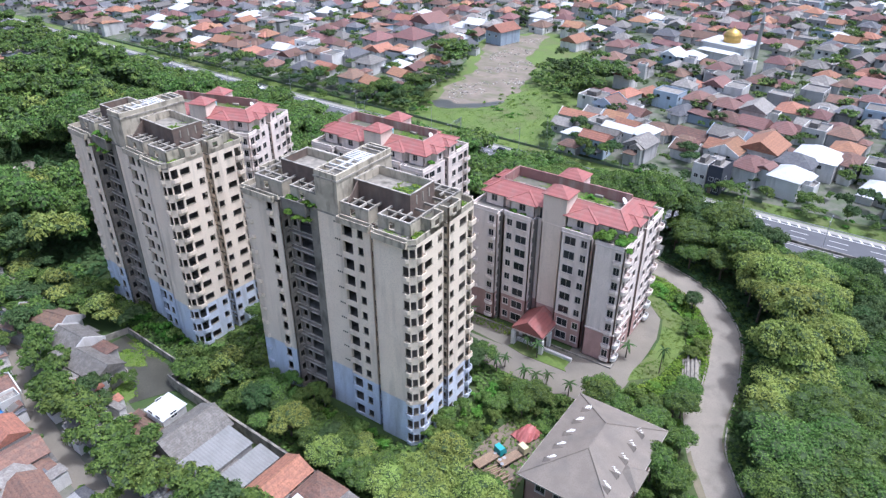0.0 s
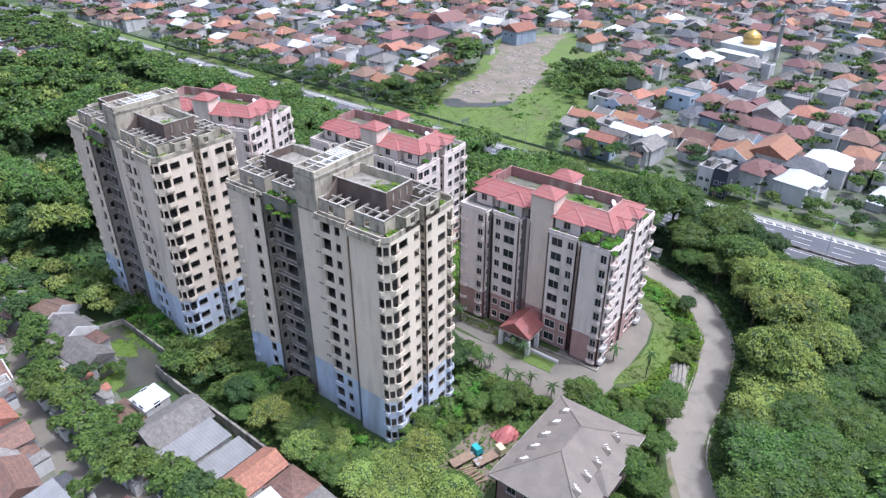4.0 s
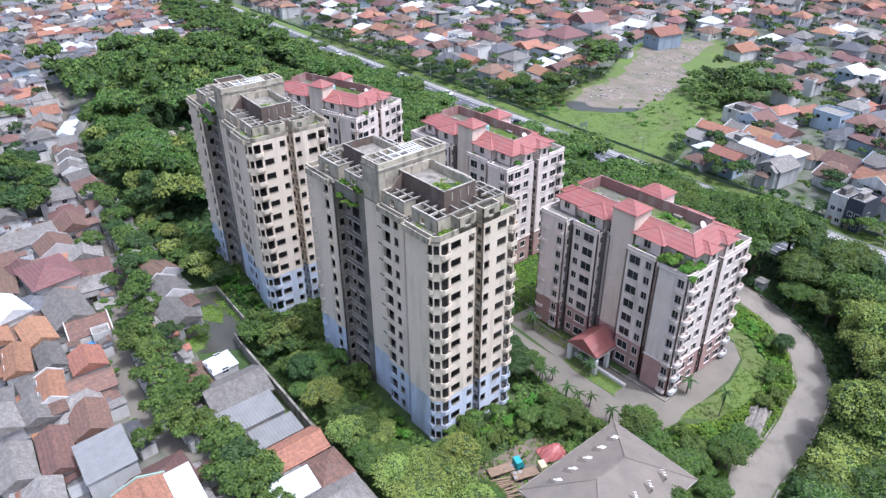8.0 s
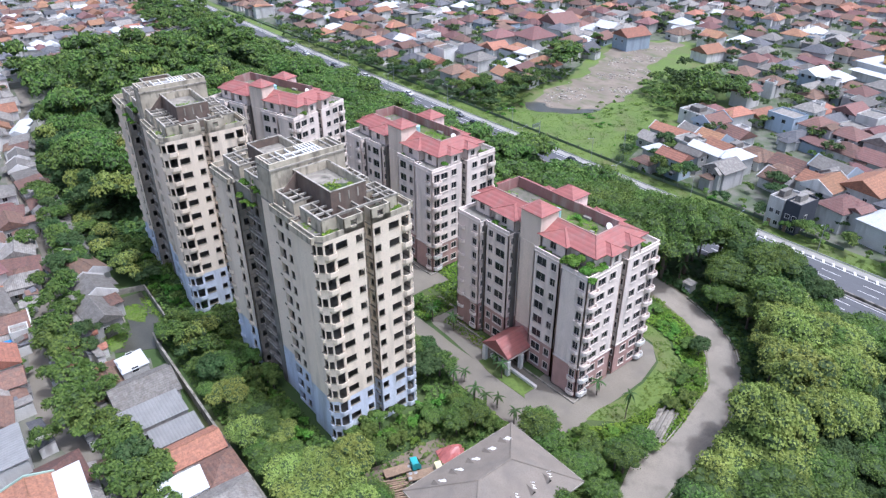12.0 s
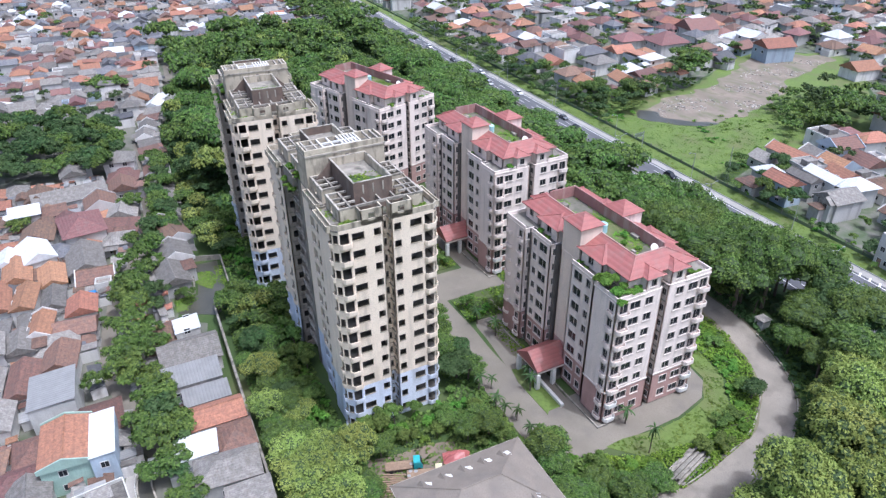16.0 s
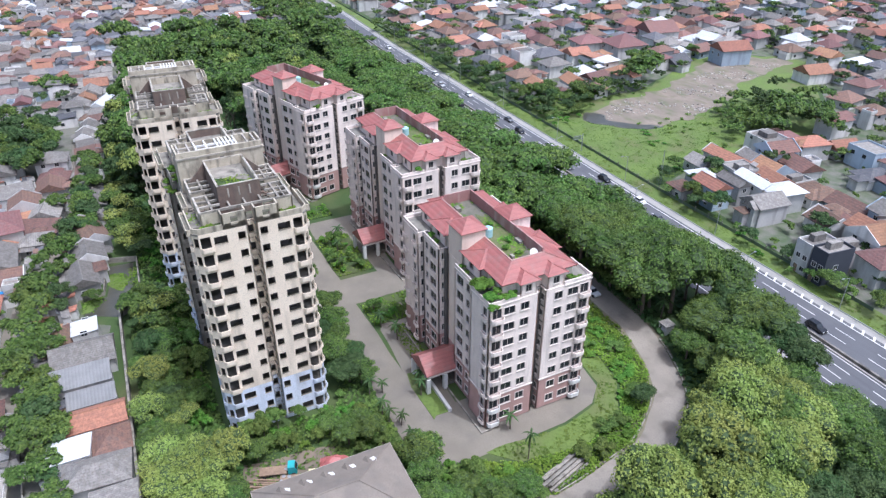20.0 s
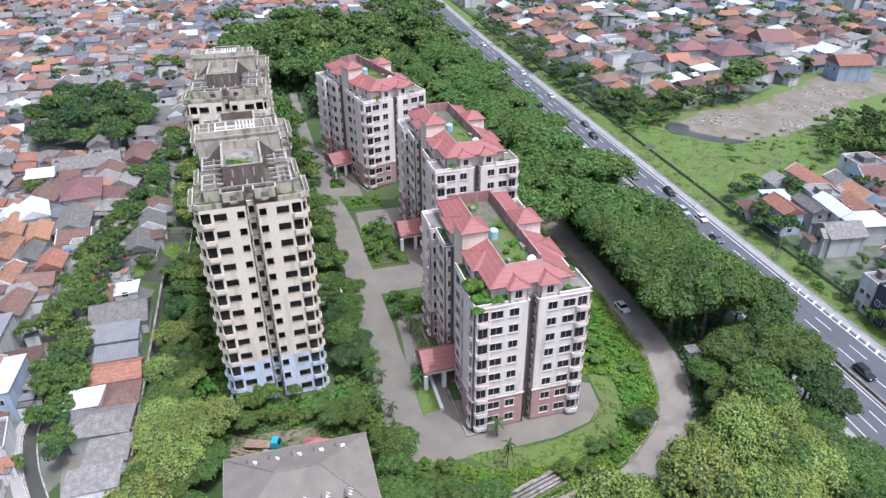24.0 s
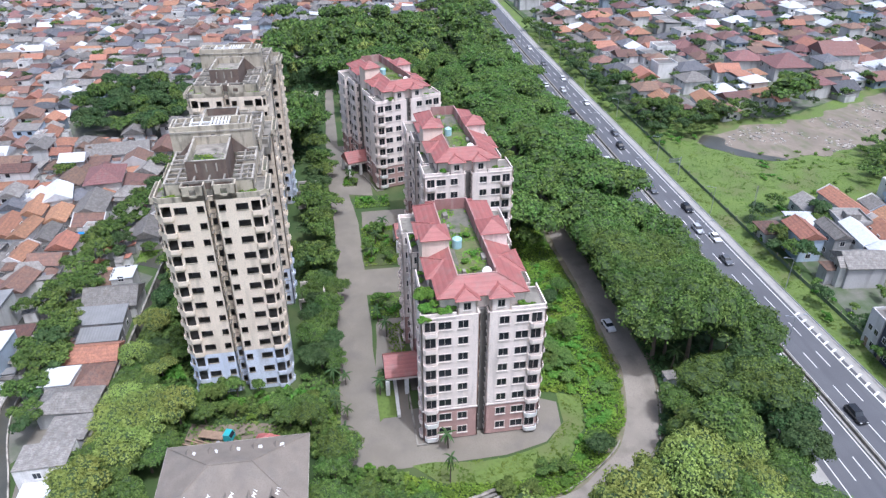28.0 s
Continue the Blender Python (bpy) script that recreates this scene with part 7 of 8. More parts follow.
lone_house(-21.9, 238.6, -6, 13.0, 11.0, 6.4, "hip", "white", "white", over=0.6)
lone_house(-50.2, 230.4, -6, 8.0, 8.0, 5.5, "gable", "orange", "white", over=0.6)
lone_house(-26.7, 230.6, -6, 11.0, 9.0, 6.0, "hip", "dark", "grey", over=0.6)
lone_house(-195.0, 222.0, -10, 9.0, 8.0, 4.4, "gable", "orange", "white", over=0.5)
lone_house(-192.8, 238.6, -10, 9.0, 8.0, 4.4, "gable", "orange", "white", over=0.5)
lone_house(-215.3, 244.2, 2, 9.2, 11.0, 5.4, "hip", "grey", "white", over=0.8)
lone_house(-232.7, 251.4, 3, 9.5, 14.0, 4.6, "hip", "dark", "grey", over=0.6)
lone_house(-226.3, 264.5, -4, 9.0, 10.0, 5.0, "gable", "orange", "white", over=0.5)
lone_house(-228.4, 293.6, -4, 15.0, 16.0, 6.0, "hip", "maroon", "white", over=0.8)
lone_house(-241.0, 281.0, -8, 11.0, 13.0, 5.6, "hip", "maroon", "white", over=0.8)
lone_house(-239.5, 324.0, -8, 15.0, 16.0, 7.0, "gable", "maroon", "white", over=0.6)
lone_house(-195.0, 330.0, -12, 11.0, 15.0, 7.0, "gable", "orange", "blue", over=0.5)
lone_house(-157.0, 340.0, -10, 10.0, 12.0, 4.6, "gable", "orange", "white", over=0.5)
# row of houses along the far side of the alley
x = -58.0
while x > -300:
    w_, d_ = rh.uniform(6.5, 9.0), rh.uniform(6.5, 9.5)
    ya = float(np.interp(x, [-320, -285, -255, -222, -183, -148, -123, -96, -85, -66, -56], [70, 66, 56, 48.6, 46.8, 44.5, 35.5, 31, 32.5, 37, 42.8]))
    if free(x, ya - 2.0 - d_ / 2, 3.2) and not -250 < x < -195:
        near_house(x, ya - 2.2 - d_ / 2, rh.choice([0, 90, 180]) + rh.uniform(-5, 5) - (6 if x < -148 else 10 if x < -100 else -6), w_, d_, rh.choice([2.8, 3.0, 3.2, 3.4, 5.4]), rh.choice(["gable", "hip", "gable", "shed"]), rh.choice(["brown", "grey", "orange", "brown", "grey", "maroon"]), rh.choice(["white", "grey"]), over=0.4)
    x -= w_ + rh.uniform(-0.3, 1.2)
PLACED += [(-86, 372, 22), (-184, 268, 9), (-70, 365, 8)]
kampung()
estate()
for mt, gg in FAR_HOUSES.values():
    tagged(part("distant_houses", gg, mt), "distant rows of low tiled houses", "houses", kind="stuff")

# lean-to sheds, awnings and yards wedged between the kampung houses
rs_ = random.Random(41)
sheds = {}
for _ in range(1500):
    x, y = rs_.uniform(-190, -42), rs_.uniform(-40, 46)
    if inside(x, y, TOWN) and free(x, y, 1.2) and abs(in_alley(x, y)) > 2.4:
        w_, d_, h_ = rs_.uniform(1.6, 4.2), rs_.uniform(1.4, 3.2), rs_.uniform(1.9, 2.7)
        m = pose(x, y, 0, 0, 0, rs_.choice([0, 90, 180, 270]) + rs_.uniform(-6, 6))
        mt = rs_.choice([SHEET_G, SHEET_G, SHEET_D, TILE_B, TILE_O, SHEET_S])
        r = Geo().add([(-w_ / 2, -d_ / 2, h_), (w_ / 2, -d_ / 2, h_), (w_ / 2, d_ / 2, h_ + 0.5), (-w_ / 2, d_ / 2, h_ + 0.5), (-w_ / 2, -d_ / 2, h_ + 0.06), (w_ / 2, -d_ / 2, h_ + 0.06), (w_ / 2, d_ / 2, h_ + 0.56), (-w_ / 2, d_ / 2, h_ + 0.56)], [(3, 2, 1, 0), (4, 5, 6, 7), (0, 1, 5, 4), (1, 2, 6, 5), (2, 3, 7, 6), (3, 0, 4, 7)])
        sheds.setdefault(mt.name, (mt, Geo()))[1].add([m @ Vector(p) for p in r.v], r.f)
        b = Geo().box(-w_ / 2 + 0.2, w_ / 2 - 0.2, -d_ / 2 + 0.2, d_ / 2 - 0.1, 0, h_)
        sheds.setdefault("walls", (WALL_W, Geo()))[1].add([m @ Vector(p) for p in b.v], b.f)
for mt, gg in sheds.values():
    tagged(part("lean_to_sheds", gg, mt), "makeshift lean-to sheds wedged between the houses", "sheds", kind="stuff")

# mosque
mosque = thing("mosque", "white mosque with a gilded dome and a slim minaret", "mosque")
part("wall", Geo().box(-13, 13, -10, 10, 0, 8), WALL_W, mosque)
part("roof", Geo().box(-14, 14, -11, 11, 8, 8.6), SHEET_W, mosque)
part("porch_roof", Geo().hip(-12, 12, -17, -10, 5.0, 1.2, 0.4), SHEET_W, mosque)
part("porch", Geo().box(-11, 11, -16, -10, 0, 4.9), WALL_W, mosque)
dome = Geo()
rings = [(5.0, 8.6), (5.0, 10.6), (5.4, 11.6), (5.0, 13.2), (3.9, 14.8), (2.2, 16.0), (0.5, 16.8), (0.1, 18.4)]
for (r0, z0), (r1, z1) in zip(rings, rings[1:]):
    dome.tube((0, 0, z0), (0, 0, z1), r0, r1, 20)
part("dome", dome, GOLD, mosque)
part("minaret", Geo().tube((15, 2, 0), (15, 2, 22), 1.3, 1.1, 8).tube((15, 2, 22), (15, 2, 22.6), 2.0, 2.0, 8).tube((15, 2, 22.6), (15, 2, 26), 0.9, 0.8, 8).tube((15, 2, 26), (15, 2, 29), 0.9, 0.05, 8), WALL_G, mosque)
mosque.matrix_basis = pose(-87, 374, 0, 0, 0, -12) @ Matrix.Diagonal((0.85, 0.85, 0.8, 1))


# ---- copies of the blocks, done last ----
tower_two = copy_thing(tower, pose(-108.6, 65.3, 0, 0, 0, -2.5))
tower_two.scale = (0.885, 0.925, 1)
copy_thing(block, pose(-88.9, 117.0, 0, 0, 0, 2.5))
copy_thing(block, pose(-139.6, 109.3, 0, 0, 0, 17.0))
# low hall by the gate
hall = thing("gate_hall", "low pink-walled hall with a broken grey shingle hip roof", "hall")
HX0, HX1, HY0, HY1, HZ = -33.6, -19.4, 69.5, 90.2, 7.2
wall_run(hall, (HX1, HY0), (HX1, HY1), 0, HZ, [(2 + 3.1 * i, 3.6 + 3.1 * i, 1.0, 2.6) for i in range(6)], [0, 3.5], PINKP)
wall_run(hall, (HX1, HY1), (HX0, HY1), 0, HZ, [(2 + 3.1 * i, 3.6 + 3.1 * i, 1.0, 2.6) for i in range(4)], [0, 3.5], PINKP)
wall_run(hall, (HX0, HY1), (HX0, HY0), 0, HZ, [(2 + 3.1 * i, 3.6 + 3.1 * i, 1.0, 2.6) for i in range(6)], [0, 3.5], PINKP)
wall_run(hall, (HX0, HY0), (HX1, HY0), 0, HZ, [(2 + 3.1 * i, 3.6 + 3.1 * i, 1.0, 2.6) for i in range(4)], [0, 3.5], PINKP)
for p0, p1, n in (((HX1, HY0), (HX1, HY1), 6), ((HX1, HY1), (HX0, HY1), 4), ((HX0, HY1), (HX0, HY0), 6), ((HX0, HY0), (HX1, HY0), 4)):
    for i in range(n):
        for fl in (0, 3.5):
            window_in(hall, p0, p1, (2 + 3.1 * i, 3.6 + 3.1 * i, 1.0, 2.6), fl, True, True)
part("roof", Geo().hip(HX0, HX1, HY0, HY1, HZ, 3.6, 0.9, 0.25), GREYROOF, hall, "grey shingle hip roof with broken vents")


# ---- smaller things ----
# bare foundation slab in the wood
sheet("foundation_slab", [(-238, 84.5), (-219.5, 83), (-219, 88.5), (-238, 90.5)], 0.5, PALECON, "bare pale concrete foundation slab in the wood", "slab", 0.4)
# columnar trees behind the far block
col_crown = crown_mesh("crown", 501, 1.5, 11.0, 1.0, 22, 900, 0.42, LEAF_C, 1.6)
for i, (x, y) in enumerate(((-231, 74.5), (-228, 77), (-226, 78.5), (-224.4, 80.6), (-222.8, 81.8), (-219, 85), (-213, 88), (-207, 99), (-211, 101), (-215, 99))):
    o = tagged(new("columnar_tree", TREES["deep"][0][0]), "slender columnar dark green tree", "tree")
    o.matrix_basis = pose(x, y, 0, 0, 0, i * 47) @ Matrix.Diagonal((1, 1, 1.1 + 0.2 * (i % 3), 1))
    part("crown", col_crown, None, o)


# palms
def frond_mesh(seed):
    g = Geo()
    r = random.Random(seed)
    length = 2.4
    prev = None
    for i in range(7):
        t = i / 6
        x, z = length * t, 0.55 * t - 1.5 * t * t
        w = 0.26 * math.sin(math.pi * min(1, 0.15 + 0.9 * t)) + 0.05
        cur = [(x, -w, z - w * 0.45), (x, 0, z), (x, w, z - w * 0.45)]
        if prev:
            k = len(g.v)
            g.add(prev + cur, [(0, 3, 4, 1), (1, 4, 5, 2)])
        prev = cur
    return g.mesh("frond", LEAF_C)


FROND = frond_mesh(1)
palm_trunk = Geo().tube((0, 0, 0), (0.1, 0.05, 2.2), 0.2, 0.15, 8).tube((0.1, 0.05, 2.2), (0.25, 0.1, 4.4), 0.15, 0.12, 8).mesh("palm", BARK)


def palm(x, y, s=1.0, rot=0.0, tall=1.15):
    o = tagged(new("palm", palm_trunk), "young palm with drooping feather fronds", "palm")
    s *= 0.75
    o.matrix_basis = pose(x, y, 0, 0, 0, rot) @ Matrix.Diagonal((s, s, s * tall, 1))
    for i in range(11):
        part("frond", FROND, None, o).matrix_basis = pose(0.25, 0.1, 4.4, 0, -18 + 26 * (i % 3), i * 360 / 11 + 8 * (i % 2))


for i, (x, y, s) in enumerate(((-53.5, 97.0, 0.8), (-48, 94.8, 1.0), (-45.6, 95.2, 0.9), (-54.0, 94.6, 1.0), (-49.6, 103.4, 1.0), (-52.4, 104.6, 0.95), (-67.5, 106.0, 1.1), (-73.0, 104.5, 1.0), (-34.6, 114.2, 1.0), (-113.5, 108.5, 1.1), (-99.0, 104.5, 1.0), (-107, 106, 1.0), (-44, 97, 0.8), (-39, 96.5, 0.9), (-147, 100, 1.0))):
    palm(x, y, s, i * 33)
palm(-27.2, 113.4, 0.8, 40, 2.3)
for x, y in ((-41.5, 162.5), (-49, 161.5)):
    palm(x, y, 1.3, x * 7)


# plants on the roofs and terraces
def roof_plant(x, y, z, s, kind="shrub"):
    o = tagged(new("terrace_plant", TREES[kind][0][0]), "self-seeded green bush on a terrace", "plant", "terrace plants")
    o.matrix_basis = pose(x, y, z, 0, 0, x * 31) @ Matrix.Diagonal((s, s, s * 0.85, 1))
    part("crown", TREES[kind][int(abs(x * 7)) % len(TREES[kind])][1], None, o)


for tm in (pose(-54.6, 69.2, 0, 0, 0, 1.5), pose(-108.6, 65.3, 0, 0, 0, -2.5)):
    for x, y, z, s in ((-28.0, 1.6, T_TOP - 0.2, 0.9), (-26.5, 2.2, T_TOP - 0.2, 0.8), (-24.2, 1.8, T_TOP - 0.2, 0.8), (-22.6, 1.5, T_TOP - 0.2, 0.7), (-27.3, 0.3, T_TOP - 2.2, 0.95), (-25.2, 0.2, T_TOP - 2.6, 0.85), (-23.0, 0.5, T_TOP - 2.4, 0.7), (-1.0, 3.2, T_TOP + 0.2, 0.4), (-0.9, 16.0, T_TOP + 0.2, 0.45), (-1.3, 2.2, T_TOP + 0.2, 0.35)):
        q = tm @ Vector((x * 0.936, y * 0.925, z))
        roof_plant(q.x, q.y, q.z, s)
for k, bm_ in enumerate((pose(-36.6, 110.1, 0, 0, 0, 0.8), pose(-88.9, 117.0, 0, 0, 0, 2.5), pose(-139.6, 109.3, 0, 0, 0, 17.0))):
    spots = [(-3.8, 1.7, 1.9), (-1.0, 1.2, 1.2), (-0.8, 4.9, 0.95), (-5.2, 1.6, 1.3), (-0.7, 3.4, 0.8), (0.2, 0.4, 0.8), (-0.8, 17.6, 0.7), (-0.7, 19.2, 0.5), (-12.4, 1.7, 0.55), (-10.6, 1.6, 0.5), (-24.8, 1.7, 0.8), (-22.6, 1.7, 0.6), (0.3, 1.4, 0.45), (-10.0, 9.6, 0.6), (-12.5, 11.4, 0.7), (-7.4, 10.6, 0.5), (-18.5, 11.0, 0.7)]
    for x, y, s in (spots if k == 0 else spots[2:3] + spots[6:9] + spots[-2:]):
        q = bm_ @ Vector((x, y * 0.945, (R_TOP if y < 6 or y > 15 else AZ + 0.5) - (0.4 if x > 0 else 0)))
        roof_plant(q.x, q.y, q.z, s)
    dish = tagged(part("satellite_dish", Geo().tube((0, 0, 0), (0, 0, 0.9), 0.05, 0.05, 6).tube((0, 0, 0.9), (0.18, 0, 1.05), 0.15, 0.8, 16), WHITE), "white satellite dish on the roof court", "satellite dish")
    dish.matrix_basis = bm_ @ pose(-5.6, 11.7, AZ + 0.5)

# concrete entrance frames on the lane side of the towers
for x0 in (-83.5, -137.6):
    y0 = 87.6 if x0 > -100 else 85.2
    fr = thing("entrance_frame", "unfinished pale concrete entrance frame beside the tower", "concrete frame")
    for x in (x0, x0 + 7.0):
        for y in (y0 + 0.4, y0 + 5.6):
            part("post", Geo().box(x - 0.2, x + 0.2, y - 0.2, y + 0.2, 0, 4.6), PALECON, fr)
    part("beam", Geo().box(x0 - 0.2, x0 + 7.2, y0 + 5.4, y0 + 5.8, 4.6, 5.3), PALECON, fr)
    part("beam", Geo().box(x0 - 0.2, x0 + 0.2, y0 + 0.2, y0 + 5.4, 4.6, 5.3), PALECON, fr)
    part("beam", Geo().box(x0 + 6.8, x0 + 7.2, y0 + 0.2, y0 + 5.4, 4.6, 5.3), PALECON, fr)
    part("side_wall", Geo().box(x0 + 6.8, x0 + 7.2, y0 + 0.6, y0 + 5.4, 0.0, 1.6), PALECON, fr)

# roof of the gate hall: ridge tiles, vents, torn patches
rise, hx, hy = 3.6, (HX0 + HX1) / 2, (HX1 - HX0 + 1.8) / 2


def hall_z(x, y):
    d = min(x - HX0 + 0.9, HX1 + 0.9 - x, y - HY0 + 0.9, HY1 + 0.9 - y)
    return HZ + rise * d / hy


apex = ((hx, HY0 - 0.9 + hy, HZ + rise), (hx, HY1 + 0.9 - hy, HZ + rise))
for a_, b_ in ((apex[0], apex[1]), ((HX0 - 0.9, HY0 - 0.9, HZ), apex[0]), ((HX1 + 0.9, HY0 - 0.9, HZ), apex[0]), ((HX0 - 0.9, HY1 + 0.9, HZ), apex[1]), ((HX1 + 0.9, HY1 + 0.9, HZ), apex[1])):
    part("ridge", Geo().tube(a_, b_, 0.15, 0.15, 6), GREYROOF, hall)
for side in (-1, 1):
    for i in range(5):
        y = HY0 + 3.0 + i * 3.4
        x = HX0 + 1.6 if side < 0 else HX1 - 1.6
        z = hall_z(x, y)
        v = part("roof_vent", Geo().add([(0, -0.6, 0), (0, 0.6, 0), (0, 0, 0.75), (2.0, 0, 0.75)], [(0, 1, 2), (1, 3, 2), (3, 0, 2)]), GREYROOF, hall)
        v.matrix_basis = pose(x, y, z, 0, 0, 0 if side < 0 else 180)
        part("louvre", Geo().add([(-0.02, -0.45, 0.06), (-0.02, 0.45, 0.06), (-0.02, 0, 0.62)], [(0, 1, 2)]), GLASS, v)
        for j in range(3):
            xx, yy = x + side * -0.5 + 0.4 * j * -side, y + 0.8 + 0.15 * j
            t = part("torn_patch", Geo().add([(-0.25, -0.18, 0), (0.3, -0.1, 0), (0.22, 0.25, 0), (-0.2, 0.3, 0.02)], [(0, 1, 2, 3)]), WHITE, hall, "bare white patch where shingles are missing")
            t.matrix_basis = pose(xx, yy, hall_z(xx, yy) + 0.04, 0, math.degrees(math.atan2(rise, hy)) * side, j * 37 + i * 20) @ Matrix.Diagonal((1.7 - 0.4 * j, 0.7 + 0.5 * j, 1, 1))
part("dormer", Geo().hip(HX1 - 3.0, HX1 + 1.4, 76.0, 80.5, HZ + 0.05, 1.7, 0.2), GREYROOF, hall)
part("eaves_fascia", Geo().box(HX0 - 0.92, HX1 + 0.92, HY0 - 0.96, HY0 - 0.9, HZ - 0.3, HZ + 0.02).box(HX0 - 0.92, HX1 + 0.92, HY1 + 0.9, HY1 + 0.96, HZ - 0.3, HZ + 0.02).box(HX1 + 0.9, HX1 + 0.96, HY0 - 0.9, HY1 + 0.9, HZ - 0.3, HZ + 0.02).box(HX0 - 0.96, HX0 - 0.9, HY0 - 0.9, HY1 + 0.9, HZ - 0.3, HZ + 0.02), PALECON, hall)
part("inner_floor", Geo().box(HX0 + 0.5, HX1 - 0.5, HY0 + 0.5, HY1 - 0.5, 3.2, 3.4), DARKROOM, hall)

# stack of concrete piles by the drive
pile_stack = thing("concrete_stack", "stack of long grey concrete piles in the weeds", "concrete piles")
rp = random.Random(8)
for j in range(3):
    for i in range(5 - j):
        y0 = -1.6 + i * 0.78 + j * 0.39 + rp.uniform(-0.05, 0.05)
        e = rp.uniform(-0.7, 0.7)
        part("concrete_post", Geo().box(-4.4 + e, 4.4 + e, y0, y0 + 0.38, 0.05 + 0.4 * j, 0.43 + 0.4 * j), GRIMECON if (i + j) % 3 else RAWCON, pile_stack)
pile_stack.matrix_basis = pose(-21.6, 116.6, 0.0, 0, 0, 107)

# guard post
gp = thing("guard_post", "small white guard post under the trees by the drive", "guard post")
part("wall", Geo().box(-1.1, 1.1, -1.1, 1.1, 0, 1.0).box(-1.1, -0.95, -1.1, 1.1, 1.0, 2.3).box(0.95, 1.1, -1.1, 1.1, 1.0, 2.3), WHITE, gp)
part("roof", Geo().hip(-1.1, 1.1, -1.1, 1.1, 2.35, 0.4, 0.2), SHEET_G, gp)
gp.location = (-44.6, 159.0, 0)


# ---- vehicles ----
def car_parts(name, label, category, paint, length=4.5, width=1.75, height=1.5, suv=0.0):
    c = thing(name, label, category)
    L, W, H = length / 2, width / 2, height
    prof = [(-L, 0.35), (-L, 0.85), (-L * 0.93, 0.95 + suv * 0.2), (L * 0.45, 0.95), (L * 0.95, 0.78), (L, 0.6), (L, 0.35)]
    n = len(prof)
    g = Geo().add([(x, -W, z) for x, z in prof] + [(x, W, z) for x, z in prof], [tuple(range(n)), tuple(range(2 * n - 1, n - 1, -1))] + [(i, n + i, n + (i + 1) % n, (i + 1) % n) for i in range(n)])
    part("body", g, paint, c)
    a, b = -L * (0.9 if suv else 0.72), L * 0.42
    cab = [(a, W * 0.95, 0.92), (b, W * 0.95, 0.92), (b - 0.65, W * 0.78, H - 0.06), (a + 0.35, W * 0.78, H - 0.06)]
    part("glasshouse", Geo().add([(x, -y, z) for x, y, z in cab] + [(x, y, z) for x, y, z in cab], [(0, 1, 2, 3), (7, 6, 5, 4), (0, 4, 5, 1), (1, 5, 6, 2), (2, 6, 7, 3), (3, 7, 4, 0)]), GLASS, c, "dark car windows")
    part("roof", Geo().box(a + 0.3, b - 0.6, -W * 0.78, W * 0.78, H - 0.06, H), paint, c)
    for x in (-L * 0.62, L * 0.62):
        for y in (-W, W):
            part("wheel", Geo().tube((x, y - 0.1, 0.33), (x, y + 0.1, 0.33), 0.33, 0.33, 12), RUBBER, c)
    for y in (-W * 0.7, W * 0.7):
        part("headlight", Geo().box(L - 0.08, L + 0.02, y - 0.18, y + 0.18, 0.6, 0.75), WHITE, c)
    return c


def paint(name, c):
    return surf(name, c, tuple(v * 0.92 for v in c), 3.0, rough=0.25, bump=0.0)


BLACKP, WHITEC, SILVER, GREYC = paint("black_car_paint", (0.02, 0.02, 0.022)), paint("white_car_paint", (0.75, 0.75, 0.75)), paint("silver_car_paint", (0.42, 0.43, 0.45)), paint("grey_car_paint", (0.12, 0.125, 0.135))
models = [car_parts("car", "black people carrier on the toll road", "car", BLACKP, 4.6, 1.8, 1.65, 1.0), car_parts("car", "white hatchback on the toll road", "car", WHITEC, 4.2, 1.75, 1.5), car_parts("car", "silver people carrier on the toll road", "car", SILVER, 4.5, 1.75, 1.65, 1.0), car_parts("car", "dark grey saloon on the toll road", "car", GREYC, 4.5, 1.75, 1.45)]
for i, m in enumerate(models):
    x = (-31, -96, -101, -85)[i]
    k = (0.62, 0.86, 0.74, 0.74)[i]
    m.matrix_basis = pose(x, hw_y(x, k), 0.11, 0, 0, 0)
for x, k, mi in ((-58, 0.60, 0), (-113, 0.86, 0), (-126, 0.62, 3), (-160, 0.74, 0), (-172, 0.86, 3), (-205, 0.86, 1), (-222, 0.62, 2), (-238, 0.86, 1), (-262, 0.74, 3), (-150, 0.28, 1), (-196, 0.38, 0), (-182, 0.28, 3), (-4, 0.28, 1), (8, 0.8, 0), (-290, 0.74, 1), (-230, 0.28, 1)):
    copy_thing(models[mi], pose(x, hw_y(x, k), 0.11, 0, 0, 0 if k > 0.5 else 180))
drive_car = car_parts("car", "white car parked under the trees on the drive", "car", WHITEC, 4.2, 1.7, 1.5)
drive_car.matrix_basis = pose(-63.5, 153.6, 0.06, 0, 0, 4)

street_van = car_parts("van", "small white van parked in the kampung street", "van", WHITEC, 4.0, 1.65, 1.8, 1.0)
street_van.matrix_basis = pose(-58.0, 29.0, 0.06, 0, 0, 12)

